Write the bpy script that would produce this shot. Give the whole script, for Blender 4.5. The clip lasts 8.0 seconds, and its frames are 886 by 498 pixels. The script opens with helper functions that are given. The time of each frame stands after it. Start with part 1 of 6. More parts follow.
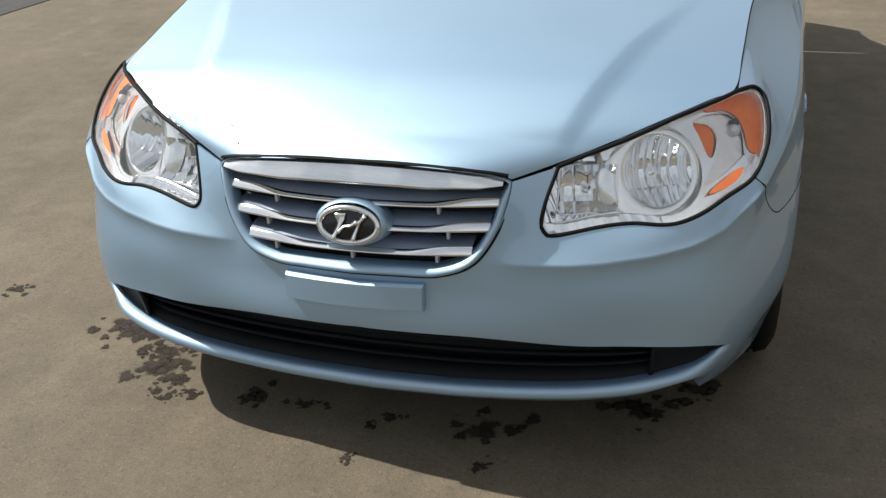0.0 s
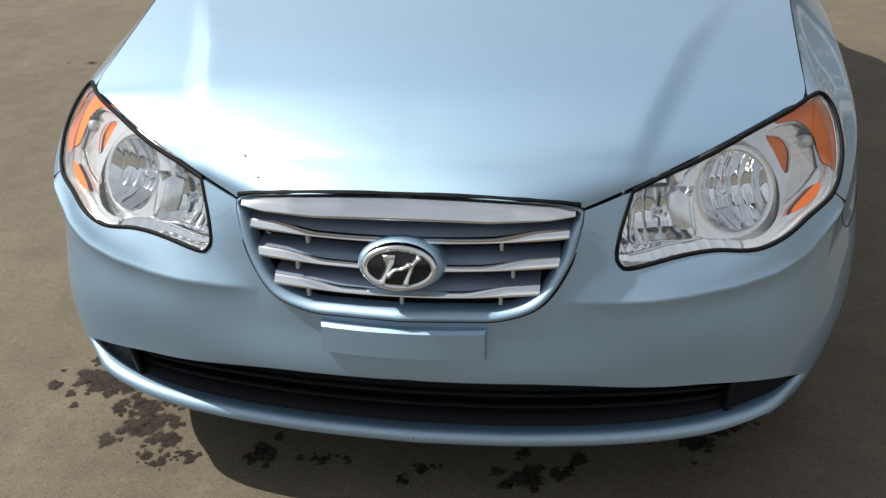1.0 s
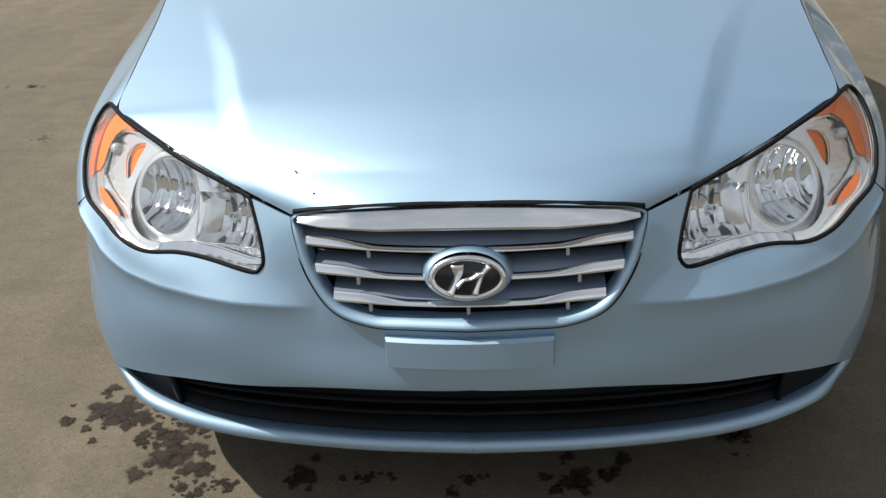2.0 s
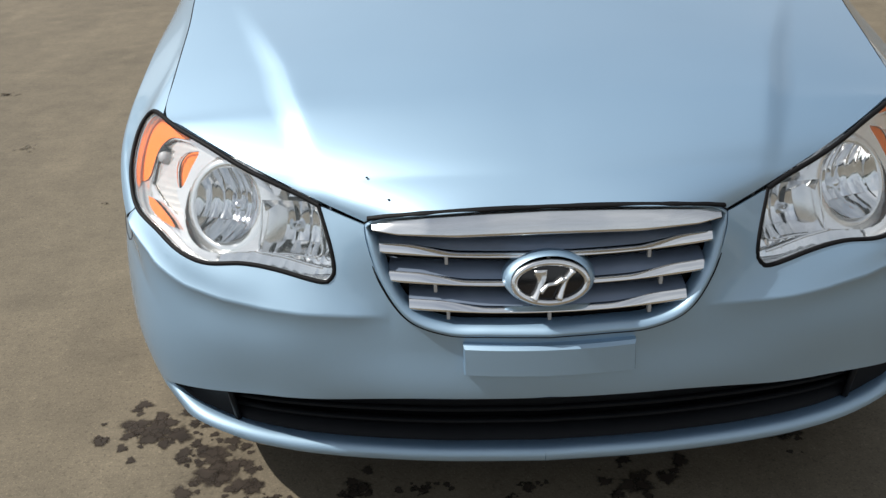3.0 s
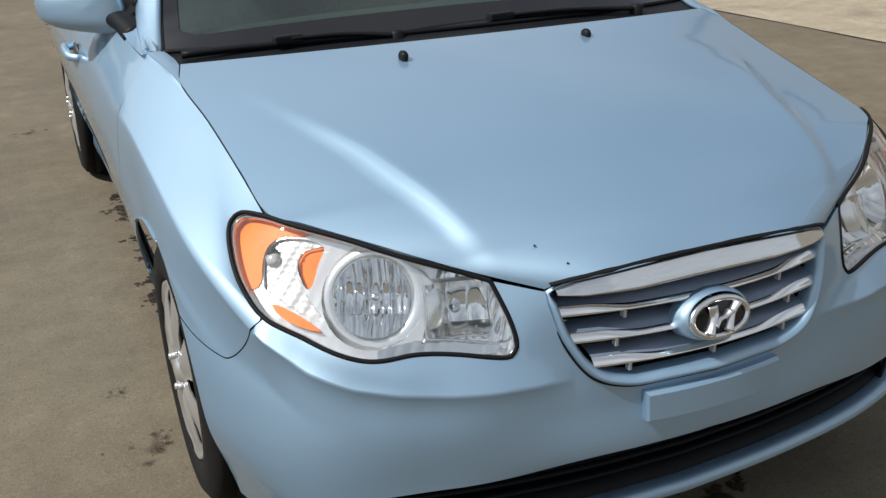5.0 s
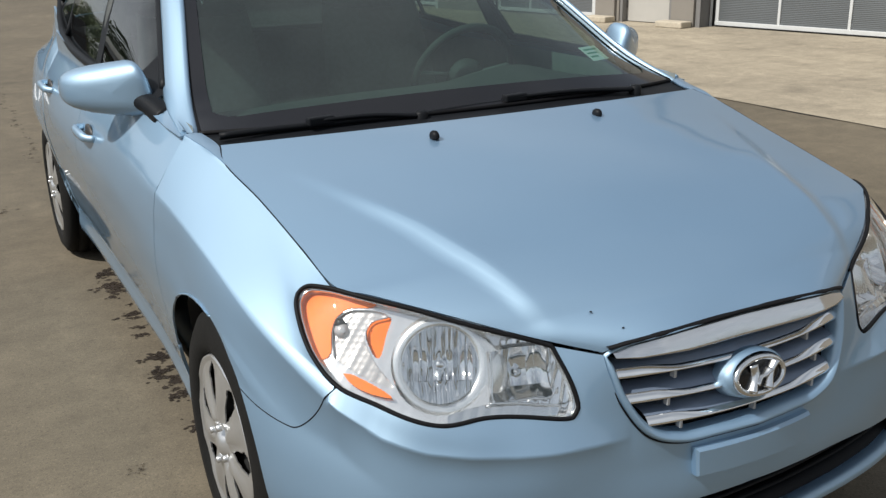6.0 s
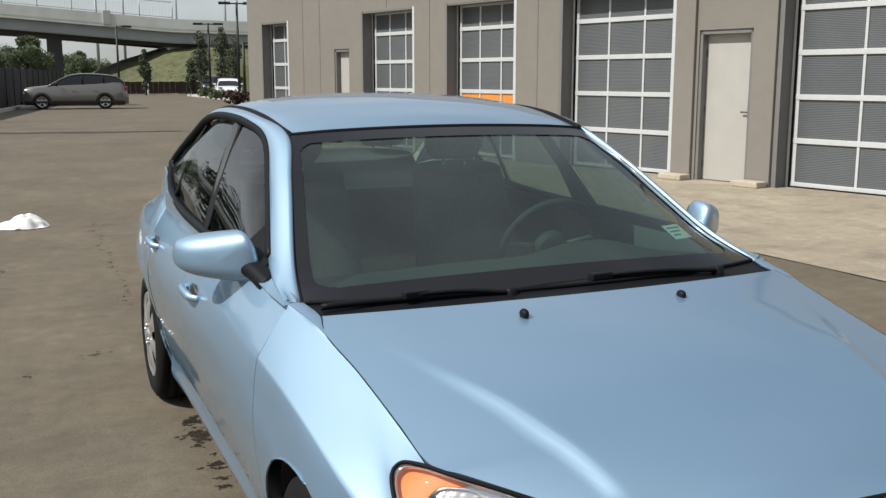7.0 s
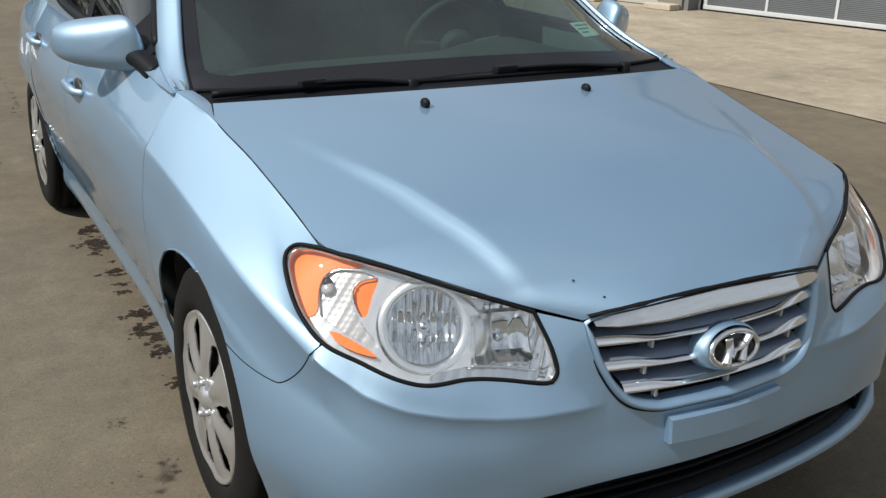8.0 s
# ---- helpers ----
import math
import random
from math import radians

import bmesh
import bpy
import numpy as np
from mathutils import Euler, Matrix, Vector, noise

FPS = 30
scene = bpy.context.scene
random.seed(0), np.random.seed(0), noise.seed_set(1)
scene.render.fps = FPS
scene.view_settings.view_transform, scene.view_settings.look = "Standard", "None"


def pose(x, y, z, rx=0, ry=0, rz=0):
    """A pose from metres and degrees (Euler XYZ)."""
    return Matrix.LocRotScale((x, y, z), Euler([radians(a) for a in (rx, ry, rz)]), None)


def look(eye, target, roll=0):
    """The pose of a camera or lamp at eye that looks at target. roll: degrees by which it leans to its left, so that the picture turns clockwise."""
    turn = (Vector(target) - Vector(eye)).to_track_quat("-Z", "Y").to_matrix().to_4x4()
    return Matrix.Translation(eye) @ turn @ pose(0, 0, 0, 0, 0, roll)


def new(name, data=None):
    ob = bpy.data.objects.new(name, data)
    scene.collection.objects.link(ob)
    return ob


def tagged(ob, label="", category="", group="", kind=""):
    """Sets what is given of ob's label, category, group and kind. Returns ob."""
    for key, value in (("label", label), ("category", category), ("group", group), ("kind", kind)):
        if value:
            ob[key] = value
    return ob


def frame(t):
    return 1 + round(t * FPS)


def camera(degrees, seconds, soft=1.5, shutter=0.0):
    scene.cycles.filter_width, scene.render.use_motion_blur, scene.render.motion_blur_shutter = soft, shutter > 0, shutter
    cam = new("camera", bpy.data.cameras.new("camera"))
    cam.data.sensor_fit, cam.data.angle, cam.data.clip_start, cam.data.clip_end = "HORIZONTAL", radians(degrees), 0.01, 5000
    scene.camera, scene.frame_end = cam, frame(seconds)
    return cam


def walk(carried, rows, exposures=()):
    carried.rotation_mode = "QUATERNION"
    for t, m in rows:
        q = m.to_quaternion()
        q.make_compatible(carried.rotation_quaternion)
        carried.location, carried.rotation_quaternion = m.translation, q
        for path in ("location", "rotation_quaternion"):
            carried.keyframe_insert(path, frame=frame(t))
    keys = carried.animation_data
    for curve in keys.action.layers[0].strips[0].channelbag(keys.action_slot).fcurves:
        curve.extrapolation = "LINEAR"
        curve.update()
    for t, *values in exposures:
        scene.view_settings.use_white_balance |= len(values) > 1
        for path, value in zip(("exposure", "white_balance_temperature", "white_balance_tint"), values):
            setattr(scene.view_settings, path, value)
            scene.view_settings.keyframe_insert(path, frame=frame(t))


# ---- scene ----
# ---------------------------------------------------------------- camera and its walk
cam = camera(48.96, 8.0, soft=1.4)
PATH = [
    (0.0, 0.687, -1.610, 1.342, 64.597, 2.272, 16.266),
    (0.5, 0.498, -1.554, 1.349, 63.903, 1.753, 11.346),
    (1.0, 0.321, -1.442, 1.345, 63.446, 1.859, 8.795),
    (1.5, 0.160, -1.447, 1.343, 63.892, 2.214, 5.288),
    (2.8, -0.096, -1.466, 1.357, 63.648, 2.158, 0.206),
    (3.0, -0.165, -1.426, 1.346, 63.783, 2.103, -0.652),
    (3.5, -0.409, -1.333, 1.339, 63.959, 0.943, -4.160),
    (4.0, -0.660, -1.334, 1.348, 64.852, 0.703, -12.078),
    (4.5, -0.872, -1.294, 1.344, 66.306, 1.578, -19.289),
    (4.7, -0.947, -1.258, 1.357, 66.742, 1.619, -21.301),
    (5.8, -1.285, -1.200, 1.375, 69.963, 1.246, -29.565),
    (6.0, -1.307, -1.203, 1.399, 71.581, 0.997, -28.490),
    (6.5, -1.366, -1.238, 1.476, 77.896, 0.775, -24.882),
    (7.0, -1.387, -1.250, 1.500, 80.019, -0.009, -24.059),
    (7.5, -1.355, -1.230, 1.440, 75.257, -0.869, -26.632),
    (8.0, -1.339, -1.228, 1.392, 70.075, -1.511, -28.937),
]
walk(cam, [(t, pose(x, y, z, rx, ry, rz)) for t, x, y, z, rx, ry, rz in PATH], [(0.0, 0.38, 6650, 9), (0.5, 0.31, 6600, 9), (1.5, 0.25, 6550, 9), (3.0, 0.24, 6500, 9), (4.5, 0.20, 6450, 9), (6.0, 0.06, 6400, 9), (7.0, 0.06, 6400, 9), (8.0, 0.02, 6400, 9)])

# ---------------------------------------------------------------- world, sun, exposure
SUN_FROM = Vector((-0.85, -0.01, 1.0)).normalized()
world = bpy.data.worlds.new("sky")
scene.world = world
world.use_nodes = True
wn = world.node_tree
sky = wn.nodes.new("ShaderNodeTexSky")
sky.sky_type = "NISHITA"
sky.sun_disc = False
sky.sun_elevation = math.asin(SUN_FROM.z)
sky.sun_rotation = math.atan2(SUN_FROM.x, SUN_FROM.y)
sky.air_density, sky.dust_density, sky.ozone_density = 1.0, 1.2, 1.0
haze = wn.nodes.new("ShaderNodeHueSaturation")
haze.inputs["Saturation"].default_value = 0.55
wn.links.new(sky.outputs[0], haze.inputs["Color"])
cast = wn.nodes.new("ShaderNodeMix")
cast.data_type, cast.blend_type = "RGBA", "MULTIPLY"
cast.inputs[0].default_value = 1.0
cast.inputs[7].default_value = (0.96, 1.0, 1.015, 1)
wn.links.new(haze.outputs[0], cast.inputs[6])
# thin drifting cloud over the whole sky
way = wn.nodes.new("ShaderNodeTexCoord")
split = wn.nodes.new("ShaderNodeSeparateXYZ")
wn.links.new(way.outputs["Generated"], split.inputs[0])
lift = wn.nodes.new("ShaderNodeMath")
lift.operation = "ADD"
lift.inputs[1].default_value = 0.35
wn.links.new(split.outputs["Z"], lift.inputs[0])
dome = wn.nodes.new("ShaderNodeVectorMath")
dome.operation = "DIVIDE"
wn.links.new(way.outputs["Generated"], dome.inputs[0])
wn.links.new(lift.outputs[0], dome.inputs[1])
cloud = wn.nodes.new("ShaderNodeTexNoise")
cloud.inputs["Scale"].default_value, cloud.inputs["Detail"].default_value, cloud.inputs["Roughness"].default_value = 1.5, 6.0, 0.5
wn.links.new(dome.outputs[0], cloud.inputs["Vector"])
cover = wn.nodes.new("ShaderNodeMapRange")
cover.inputs[1].default_value, cover.inputs[2].default_value = 0.36, 0.70
cover.inputs[3].default_value, cover.inputs[4].default_value = 0.15, 0.75
wn.links.new(cloud.outputs["Fac"], cover.inputs[0])
veil = wn.nodes.new("ShaderNodeMix")
veil.data_type = "RGBA"
veil.inputs[7].default_value = (8.2, 8.4, 8.6, 1)
wn.links.new(cover.outputs[0], veil.inputs[0])
wn.links.new(cast.outputs[2], veil.inputs[6])
wn.links.new(veil.outputs[2], wn.nodes["Background"].inputs[0])
wn.nodes["Background"].inputs[1].default_value = 0.090
sun_data = bpy.data.lights.new("sun", "SUN")
sun_data.energy, sun_data.angle, sun_data.color = 4.9, radians(0.6), (1.0, 0.955, 0.885)
sun = new("sun", sun_data)
sun.matrix_basis = look(SUN_FROM * 40, (0, 0, 0))


# ---------------------------------------------------------------- materials
def material(name, color, rough=0.5, metal=0.0, vary=0.0, scale=6.0, coarse=None, bump=0.0, bump_scale=80.0, coat=0.0, spec=0.5, stretch=(1, 1, 1)):
    """A principled material whose colour varies at two scales, with fine relief."""
    m = bpy.data.materials.new(name)
    m.use_nodes = True
    nt = m.node_tree
    b = nt.nodes["Principled BSDF"]
    b.inputs["Base Color"].default_value = (*color, 1)
    b.inputs["Roughness"].default_value = rough
    b.inputs["Metallic"].default_value = metal
    b.inputs["Coat Weight"].default_value = coat
    b.inputs["Coat Roughness"].default_value = 0.05
    b.inputs["Specular IOR Level"].default_value = spec
    tc = nt.nodes.new("ShaderNodeTexCoord")
    mp = nt.nodes.new("ShaderNodeMapping")
    mp.inputs["Scale"].default_value = stretch
    nt.links.new(tc.outputs["Object"], mp.inputs[0])
    if vary:
        n1 = nt.nodes.new("ShaderNodeTexNoise")
        n1.inputs["Scale"].default_value, n1.inputs["Detail"].default_value = scale, 6
        n2 = nt.nodes.new("ShaderNodeTexNoise")
        n2.inputs["Scale"].default_value, n2.inputs["Detail"].default_value = coarse or scale * 0.12, 3
        add = nt.nodes.new("ShaderNodeMath")
        add.operation = "ADD"
        ramp = nt.nodes.new("ShaderNodeMapRange")
        ramp.inputs[1].default_value, ramp.inputs[2].default_value = 0.7, 1.3
        ramp.inputs[3].default_value, ramp.inputs[4].default_value = 1 - vary, 1 + vary
        mix = nt.nodes.new("ShaderNodeVectorMath")
        mix.operation = "SCALE"
        mix.inputs[0].default_value = color
        for nn in (n1, n2):
            nt.links.new(mp.outputs[0], nn.inputs["Vector"])
        nt.links.new(n1.outputs[0], add.inputs[0])
        nt.links.new(n2.outputs[0], add.inputs[1])
        nt.links.new(add.outputs[0], ramp.inputs[0])
        nt.links.new(ramp.outputs[0], mix.inputs["Scale"])
        nt.links.new(mix.outputs[0], b.inputs["Base Color"])
    if bump:
        n3 = nt.nodes.new("ShaderNodeTexNoise")
        n3.inputs["Scale"].default_value, n3.inputs["Detail"].default_value = bump_scale, 5
        bp = nt.nodes.new("ShaderNodeBump")
        bp.inputs["Strength"].default_value, bp.inputs["Distance"].default_value = bump, 0.004
        nt.links.new(mp.outputs[0], n3.inputs["Vector"])
        nt.links.new(n3.outputs[0], bp.inputs["Height"])
        nt.links.new(bp.outputs[0], b.inputs["Normal"])
    return m


def clear(name, tint=(1, 1, 1), rough=0.0, gloss=1.0, ior=1.5, haze_film=0.0):
    """A thin clear pane: see-through, tinted, with a Fresnel gloss on top."""
    m = bpy.data.materials.new(name)
    m.use_nodes = True
    nt = m.node_tree
    nt.nodes.remove(nt.nodes["Principled BSDF"])
    out = nt.nodes["Material Output"]
    tr = nt.nodes.new("ShaderNodeBsdfTransparent")
    tr.inputs[0].default_value = (*tint, 1)
    gl = nt.nodes.new("ShaderNodeBsdfGlossy")
    gl.inputs["Roughness"].default_value = rough
    gl.inputs[0].default_value = (gloss, gloss, gloss, 1)
    lw = nt.nodes.new("ShaderNodeLayerWeight")
    pw = nt.nodes.new("ShaderNodeMath")
    pw.operation = "POWER"
    pw.inputs[1].default_value = 5.0
    fr = nt.nodes.new("ShaderNodeMath")
    fr.operation = "MULTIPLY_ADD"
    f0 = 2 * ((ior - 1) / (ior + 1)) ** 2
    fr.inputs[1].default_value, fr.inputs[2].default_value = 1 - f0, f0
    nt.links.new(lw.outputs["Facing"], pw.inputs[0])
    nt.links.new(pw.outputs[0], fr.inputs[0])
    mx = nt.nodes.new("ShaderNodeMixShader")
    nt.links.new(fr.outputs[0], mx.inputs[0])
    nt.links.new(tr.outputs[0], mx.inputs[1])
    nt.links.new(gl.outputs[0], mx.inputs[2])
    nt.links.new(mx.outputs[0], out.inputs[0])
    if haze_film:
        # uneven pale film: sky veil painted on the windshield, hazy plastic on the lens
        co = nt.nodes.new("ShaderNodeTexCoord")
        nz = nt.nodes.new("ShaderNodeTexNoise")
        nz.inputs["Scale"].default_value, nz.inputs["Detail"].default_value = 3.0, 8.0
        amount = nt.nodes.new("ShaderNodeMath")
        amount.operation = "MULTIPLY"
        amount.inputs[1].default_value = 2 * haze_film
        film = nt.nodes.new("ShaderNodeBsdfDiffuse")
        film.inputs[0].default_value = (0.30, 0.39, 0.37, 1)
        coat = nt.nodes.new("ShaderNodeMixShader")
        nt.links.new(co.outputs["Object"], nz.inputs["Vector"])
        nt.links.new(nz.outputs["Fac"], amount.inputs[0])
        nt.links.new(amount.outputs[0], coat.inputs[0])
        nt.links.new(mx.outputs[0], coat.inputs[1])
        nt.links.new(film.outputs[0], coat.inputs[2])
        nt.links.new(coat.outputs[0], out.inputs[0])
    return m


def paint_material():
    """Light blue car paint: pale metal flake among blue pigment, under clear lacquer."""
    m = material("blue_metallic_paint", (0.414, 0.548, 0.642), 0.58, 1.0, vary=0.03, scale=3.0, coat=1.0)
    nt = m.node_tree
    flake = nt.nodes["Principled BSDF"]
    flake.inputs["Specular Tint"].default_value = (0.10, 0.18, 0.30, 1)
    pigment = nt.nodes.new("ShaderNodeBsdfPrincipled")
    pigment.inputs["Base Color"].default_value = (0.072, 0.206, 0.430, 1)
    pigment.inputs["Roughness"].default_value = 0.5
    pigment.inputs["Coat Weight"].default_value = 1.0
    pigment.inputs["Coat Roughness"].default_value = 0.05
    mix = nt.nodes.new("ShaderNodeMixShader")
    mix.inputs[0].default_value = 0.76
    nt.links.new(pigment.outputs[0], mix.inputs[1])
    nt.links.new(flake.outputs[0], mix.inputs[2])
    nt.links.new(mix.outputs[0], nt.nodes["Material Output"].inputs[0])
    tc = nt.nodes.new("ShaderNodeTexCoord")
    vo = nt.nodes.new("ShaderNodeTexVoronoi")
    vo.inputs["Scale"].default_value = 900
    bp = nt.nodes.new("ShaderNodeBump")
    bp.inputs["Strength"].default_value, bp.inputs["Distance"].default_value = 0.06, 0.0006
    nt.links.new(tc.outputs["Object"], vo.inputs["Vector"])
    nt.links.new(vo.outputs["Distance"], bp.inputs["Height"])
    nt.links.new(bp.outputs[0], flake.inputs["Normal"])
    return m


PAINT = paint_material()
BLACK = material("black_plastic", (0.008, 0.009, 0.011), 0.5, vary=0.15, scale=40, bump=0.1, bump_scale=400, spec=0.12)
GLOSS_BLACK = material("gloss_black", (0.008, 0.008, 0.010), 0.12, vary=0.05, scale=30)
GASKET = material("rubber_gasket", (0.007, 0.007, 0.008), 0.6, spec=0.12, vary=0.1, scale=50)
RUBBER = material("tyre_rubber", (0.0075, 0.0073, 0.007), 0.85, spec=0.2, vary=0.25, scale=30, bump=0.25, bump_scale=200)
LINER = material("wheel_liner", (0.010, 0.010, 0.010), 0.9, vary=0.2, scale=20)
CHROME = material("chrome", (0.82, 0.83, 0.84), 0.07, 1.0, vary=0.03, scale=20)
SATIN_CHROME = material("brushed_chrome", (0.72, 0.73, 0.74), 0.22, 1.0, vary=0.05, scale=30, stretch=(1, 1, 12))
REFLECTOR = material("lamp_reflector", (0.80, 0.81, 0.82), 0.06, 1.0, vary=0.04, scale=40)
BEZEL = material("lamp_bezel", (0.84, 0.84, 0.84), 0.17, 0.75, vary=0.05, scale=30)
AMBER = material("amber_plastic", (0.90, 0.185, 0.014), 0.5, 0.0, vary=0.12, scale=90, spec=0.25)
SIGNAL_MIRROR = material("warm_signal_mirror", (0.78, 0.74, 0.70), 0.22, 0.85, vary=0.06, scale=40)
RING = material("satin_lamp_ring", (0.82, 0.83, 0.83), 0.24, 0.85, vary=0.04, scale=30)
LENS = clear("clear_lens", (0.96, 0.97, 0.98), 0.01, ior=1.45, haze_film=0.04)
BULB = material("bulb_glass", (0.55, 0.55, 0.56), 0.08, 0.4)
PEG = material("grey_grille_peg", (0.40, 0.41, 0.42), 0.4, 0.3, vary=0.05, scale=30)
SHELF = material("dark_blue_grille_plastic", (0.15, 0.19, 0.26), 0.35, 0.3, vary=0.08, scale=30)
COVER = material("silver_wheel_cover", (0.58, 0.585, 0.59), 0.30, 0.8, vary=0.06, scale=30, bump=0.05)
WINDSHIELD = clear("windshield_glass", (0.40, 0.56, 0.51), 0.0, ior=1.47, haze_film=0.045)
SIDE_GLASS = clear("side_glass", (0.36, 0.40, 0.38), 0.0, ior=1.5)
TRIM_GREY = material("dark_grey_trim", (0.030, 0.028, 0.026), 0.55, vary=0.1, scale=30)
CABIN = material("grey_cabin_plastic", (0.17, 0.185, 0.175), 0.65, vary=0.12, scale=20, bump=0.1, bump_scale=300)
CLOTH = material("grey_seat_cloth", (0.13, 0.145, 0.14), 0.9, vary=0.15, scale=60, bump=0.2, bump_scale=500)
DASH = material("dark_dashboard_plastic", (0.05, 0.055, 0.054), 0.7, vary=0.12, scale=20, bump=0.1, bump_scale=300)
STICKER = material("white_paper", (0.80, 0.82, 0.80), 0.6, vary=0.04, scale=80)
GREEN_INK = material("green_ink", (0.10, 0.32, 0.22), 0.6)
WHITE_CLOTH = material("white_cloth", (0.80, 0.79, 0.77), 0.9, vary=0.08, scale=25, bump=0.4, bump_scale=60)
WALL = material("taupe_metal_wall", (0.205, 0.187, 0.163), 0.62, vary=0.06, scale=5, coarse=0.5, bump=0.06, bump_scale=60)
JAMB = material("grey_door_jamb", (0.17, 0.165, 0.16), 0.6, vary=0.08, scale=8)
ALU = material("white_aluminium_rail", (0.57, 0.58, 0.58), 0.45, 0.15, vary=0.05, scale=15)
PANE = material("smoked_ribbed_pane", (0.105, 0.113, 0.118), 0.12, 0.0, vary=0.10, scale=2.0)
ORANGE = material("orange_panel", (0.70, 0.25, 0.05), 0.5, vary=0.08, scale=5)
DOOR_PAINT = material("beige_steel_door", (0.40, 0.385, 0.355), 0.5, vary=0.06, scale=4, bump=0.03)
STEEL = material("dark_steel", (0.10, 0.10, 0.10), 0.45, 0.6, vary=0.1, scale=20)
BLOCK = material("pale_concrete_block", (0.42, 0.37, 0.29), 0.85, vary=0.15, scale=25, bump=0.4, bump_scale=90)
BRIDGE = material("bridge_concrete", (0.56, 0.57, 0.54), 0.85, vary=0.10, scale=0.8, coarse=0.1, bump=0.2, bump_scale=8)
# near-black bridge concrete: the shade under the deck is put into its colour
BRIDGE_SHADED = material("shaded_bridge_concrete", (0.05, 0.05, 0.052), 0.9, vary=0.15, scale=0.8)
GIRDER = material("grey_steel_girder", (0.30, 0.32, 0.33), 0.6, vary=0.10, scale=0.6)
FENCE = material("dark_brown_fence", (0.020, 0.017, 0.018), 0.8, vary=0.2, scale=3)
RED_FENCE = material("dark_red_fence", (0.035, 0.018, 0.015), 0.8, vary=0.2, scale=2)
POLE = material("dark_bronze_pole", (0.02, 0.02, 0.022), 0.5, 0.3, vary=0.1, scale=4)
GALV = material("galvanised_rail", (0.36, 0.37, 0.38), 0.5, 0.5, vary=0.1, scale=4)
BARK = material("bark", (0.06, 0.045, 0.035), 0.9, vary=0.25, scale=15, bump=0.5, bump_scale=30)
LEAF = material("leaves", (0.115, 0.145, 0.075), 0.85, vary=0.35, scale=1.2, coarse=0.3)
DARK_LEAF = material("dark_leaves", (0.062, 0.080, 0.046), 0.85, vary=0.35, scale=1.2, coarse=0.3)
GRASS = material("dry_grass_slope", (0.092, 0.096, 0.044), 0.9, vary=0.42, scale=1.5, coarse=0.12, bump=0.6, bump_scale=6)
WHITE_PAINT = material("white_paint", (0.78, 0.79, 0.80), 0.35, vary=0.04, scale=4, coat=0.6)
GREY_PAINT = material("bronze_grey_paint", (0.19, 0.178, 0.164), 0.30, 0.5, vary=0.04, scale=4, coat=0.8)
DARK_PAINT = material("black_car_paint", (0.012, 0.012, 0.014), 0.25, vary=0.05, scale=4, coat=0.8)
DARK_GLASS = material("dark_car_glass", (0.012, 0.014, 0.016), 0.05, vary=0.05, scale=4)


def ground_material(name, color, stain, crack=0.0):
    """Worn concrete: cloudy patches, fine grit, scattered dark spots and tyre marks."""
    m = material(name, color, 0.88, vary=0.15, scale=9.0, coarse=0.55, bump=0.35, bump_scale=140)
    nt = m.node_tree
    b = nt.nodes["Principled BSDF"]
    src = b.inputs["Base Color"].links[0].from_socket
    tc = nt.nodes.new("ShaderNodeTexCoord")

    def layer(src, scale, low, high, amount, stretch=(1, 1, 1), detail=4):
        mp = nt.nodes.new("ShaderNodeMapping")
        mp.inputs["Scale"].default_value = stretch
        nn = nt.nodes.new("ShaderNodeTexNoise")
        nn.inputs["Scale"].default_value, nn.inputs["Detail"].default_value = scale, detail
        mr = nt.nodes.new("ShaderNodeMapRange")
        mr.inputs[1].default_value, mr.inputs[2].default_value = low, high
        mr.inputs[3].default_value, mr.inputs[4].default_value = 1.0, amount
        sc = nt.nodes.new("ShaderNodeVectorMath")
        sc.operation = "SCALE"
        nt.links.new(tc.outputs["Object"], mp.inputs[0])
        nt.links.new(mp.outputs[0], nn.inputs["Vector"])
        nt.links.new(nn.outputs[0], mr.inputs[0])
        nt.links.new(src, sc.inputs[0])
        nt.links.new(mr.outputs[0], sc.inputs["Scale"])
        return sc.outputs[0]

    src = layer(src, 2.2, 0.50, 0.72, stain)
    src = layer(src, 5.5, 0.52, 0.66, 1.09, (1, 1, 1), 8)
    src = layer(src, 14.0, 0.56, 0.70, 0.93, (1, 1, 1), 6)
    src = layer(src, 1.3, 0.50, 0.75, 1.22, (1.0, 0.5, 1))
    src = layer(src, 30.0, 0.52, 0.70, 0.90, (1, 1, 1), 4)
    src = layer(src, 75.0, 0.56, 0.70, 0.82, (1, 1, 1), 2)
    src = layer(src, 52.0, 0.56, 0.72, 1.16, (1, 1, 1), 3)
    src = layer(src, 260.0, 0.55, 0.85, 1.5, (1, 1, 1), 1)
    src = layer(src, 115.0, 0.60, 0.65, 0.74, (1, 1, 1), 2)
    src = layer(src, 150.0, 0.61, 0.66, 1.35, (1, 1, 1), 2)
    src = layer(src, 5.0, 0.54, 0.72, 1.17, (1, 0.4, 1), 5)
    src = layer(src, 3.4, 0.58, 0.70, 0.86, (0.35, 1, 1), 6)
    src = layer(src, 0.35, 0.45, 0.70, 0.86)
    nt.links.new(src, b.inputs["Base Color"])
    return m


GROUND = ground_material("worn_brown_concrete", (0.114, 0.094, 0.065), 0.84)
APRON = ground_material("pale_concrete_apron", (0.295, 0.252, 0.187), 0.72)
WET = material("oily_wet_stain", (0.030, 0.023, 0.018), 0.75, vary=0.35, scale=40, bump=0.08, bump_scale=140, spec=0.2)


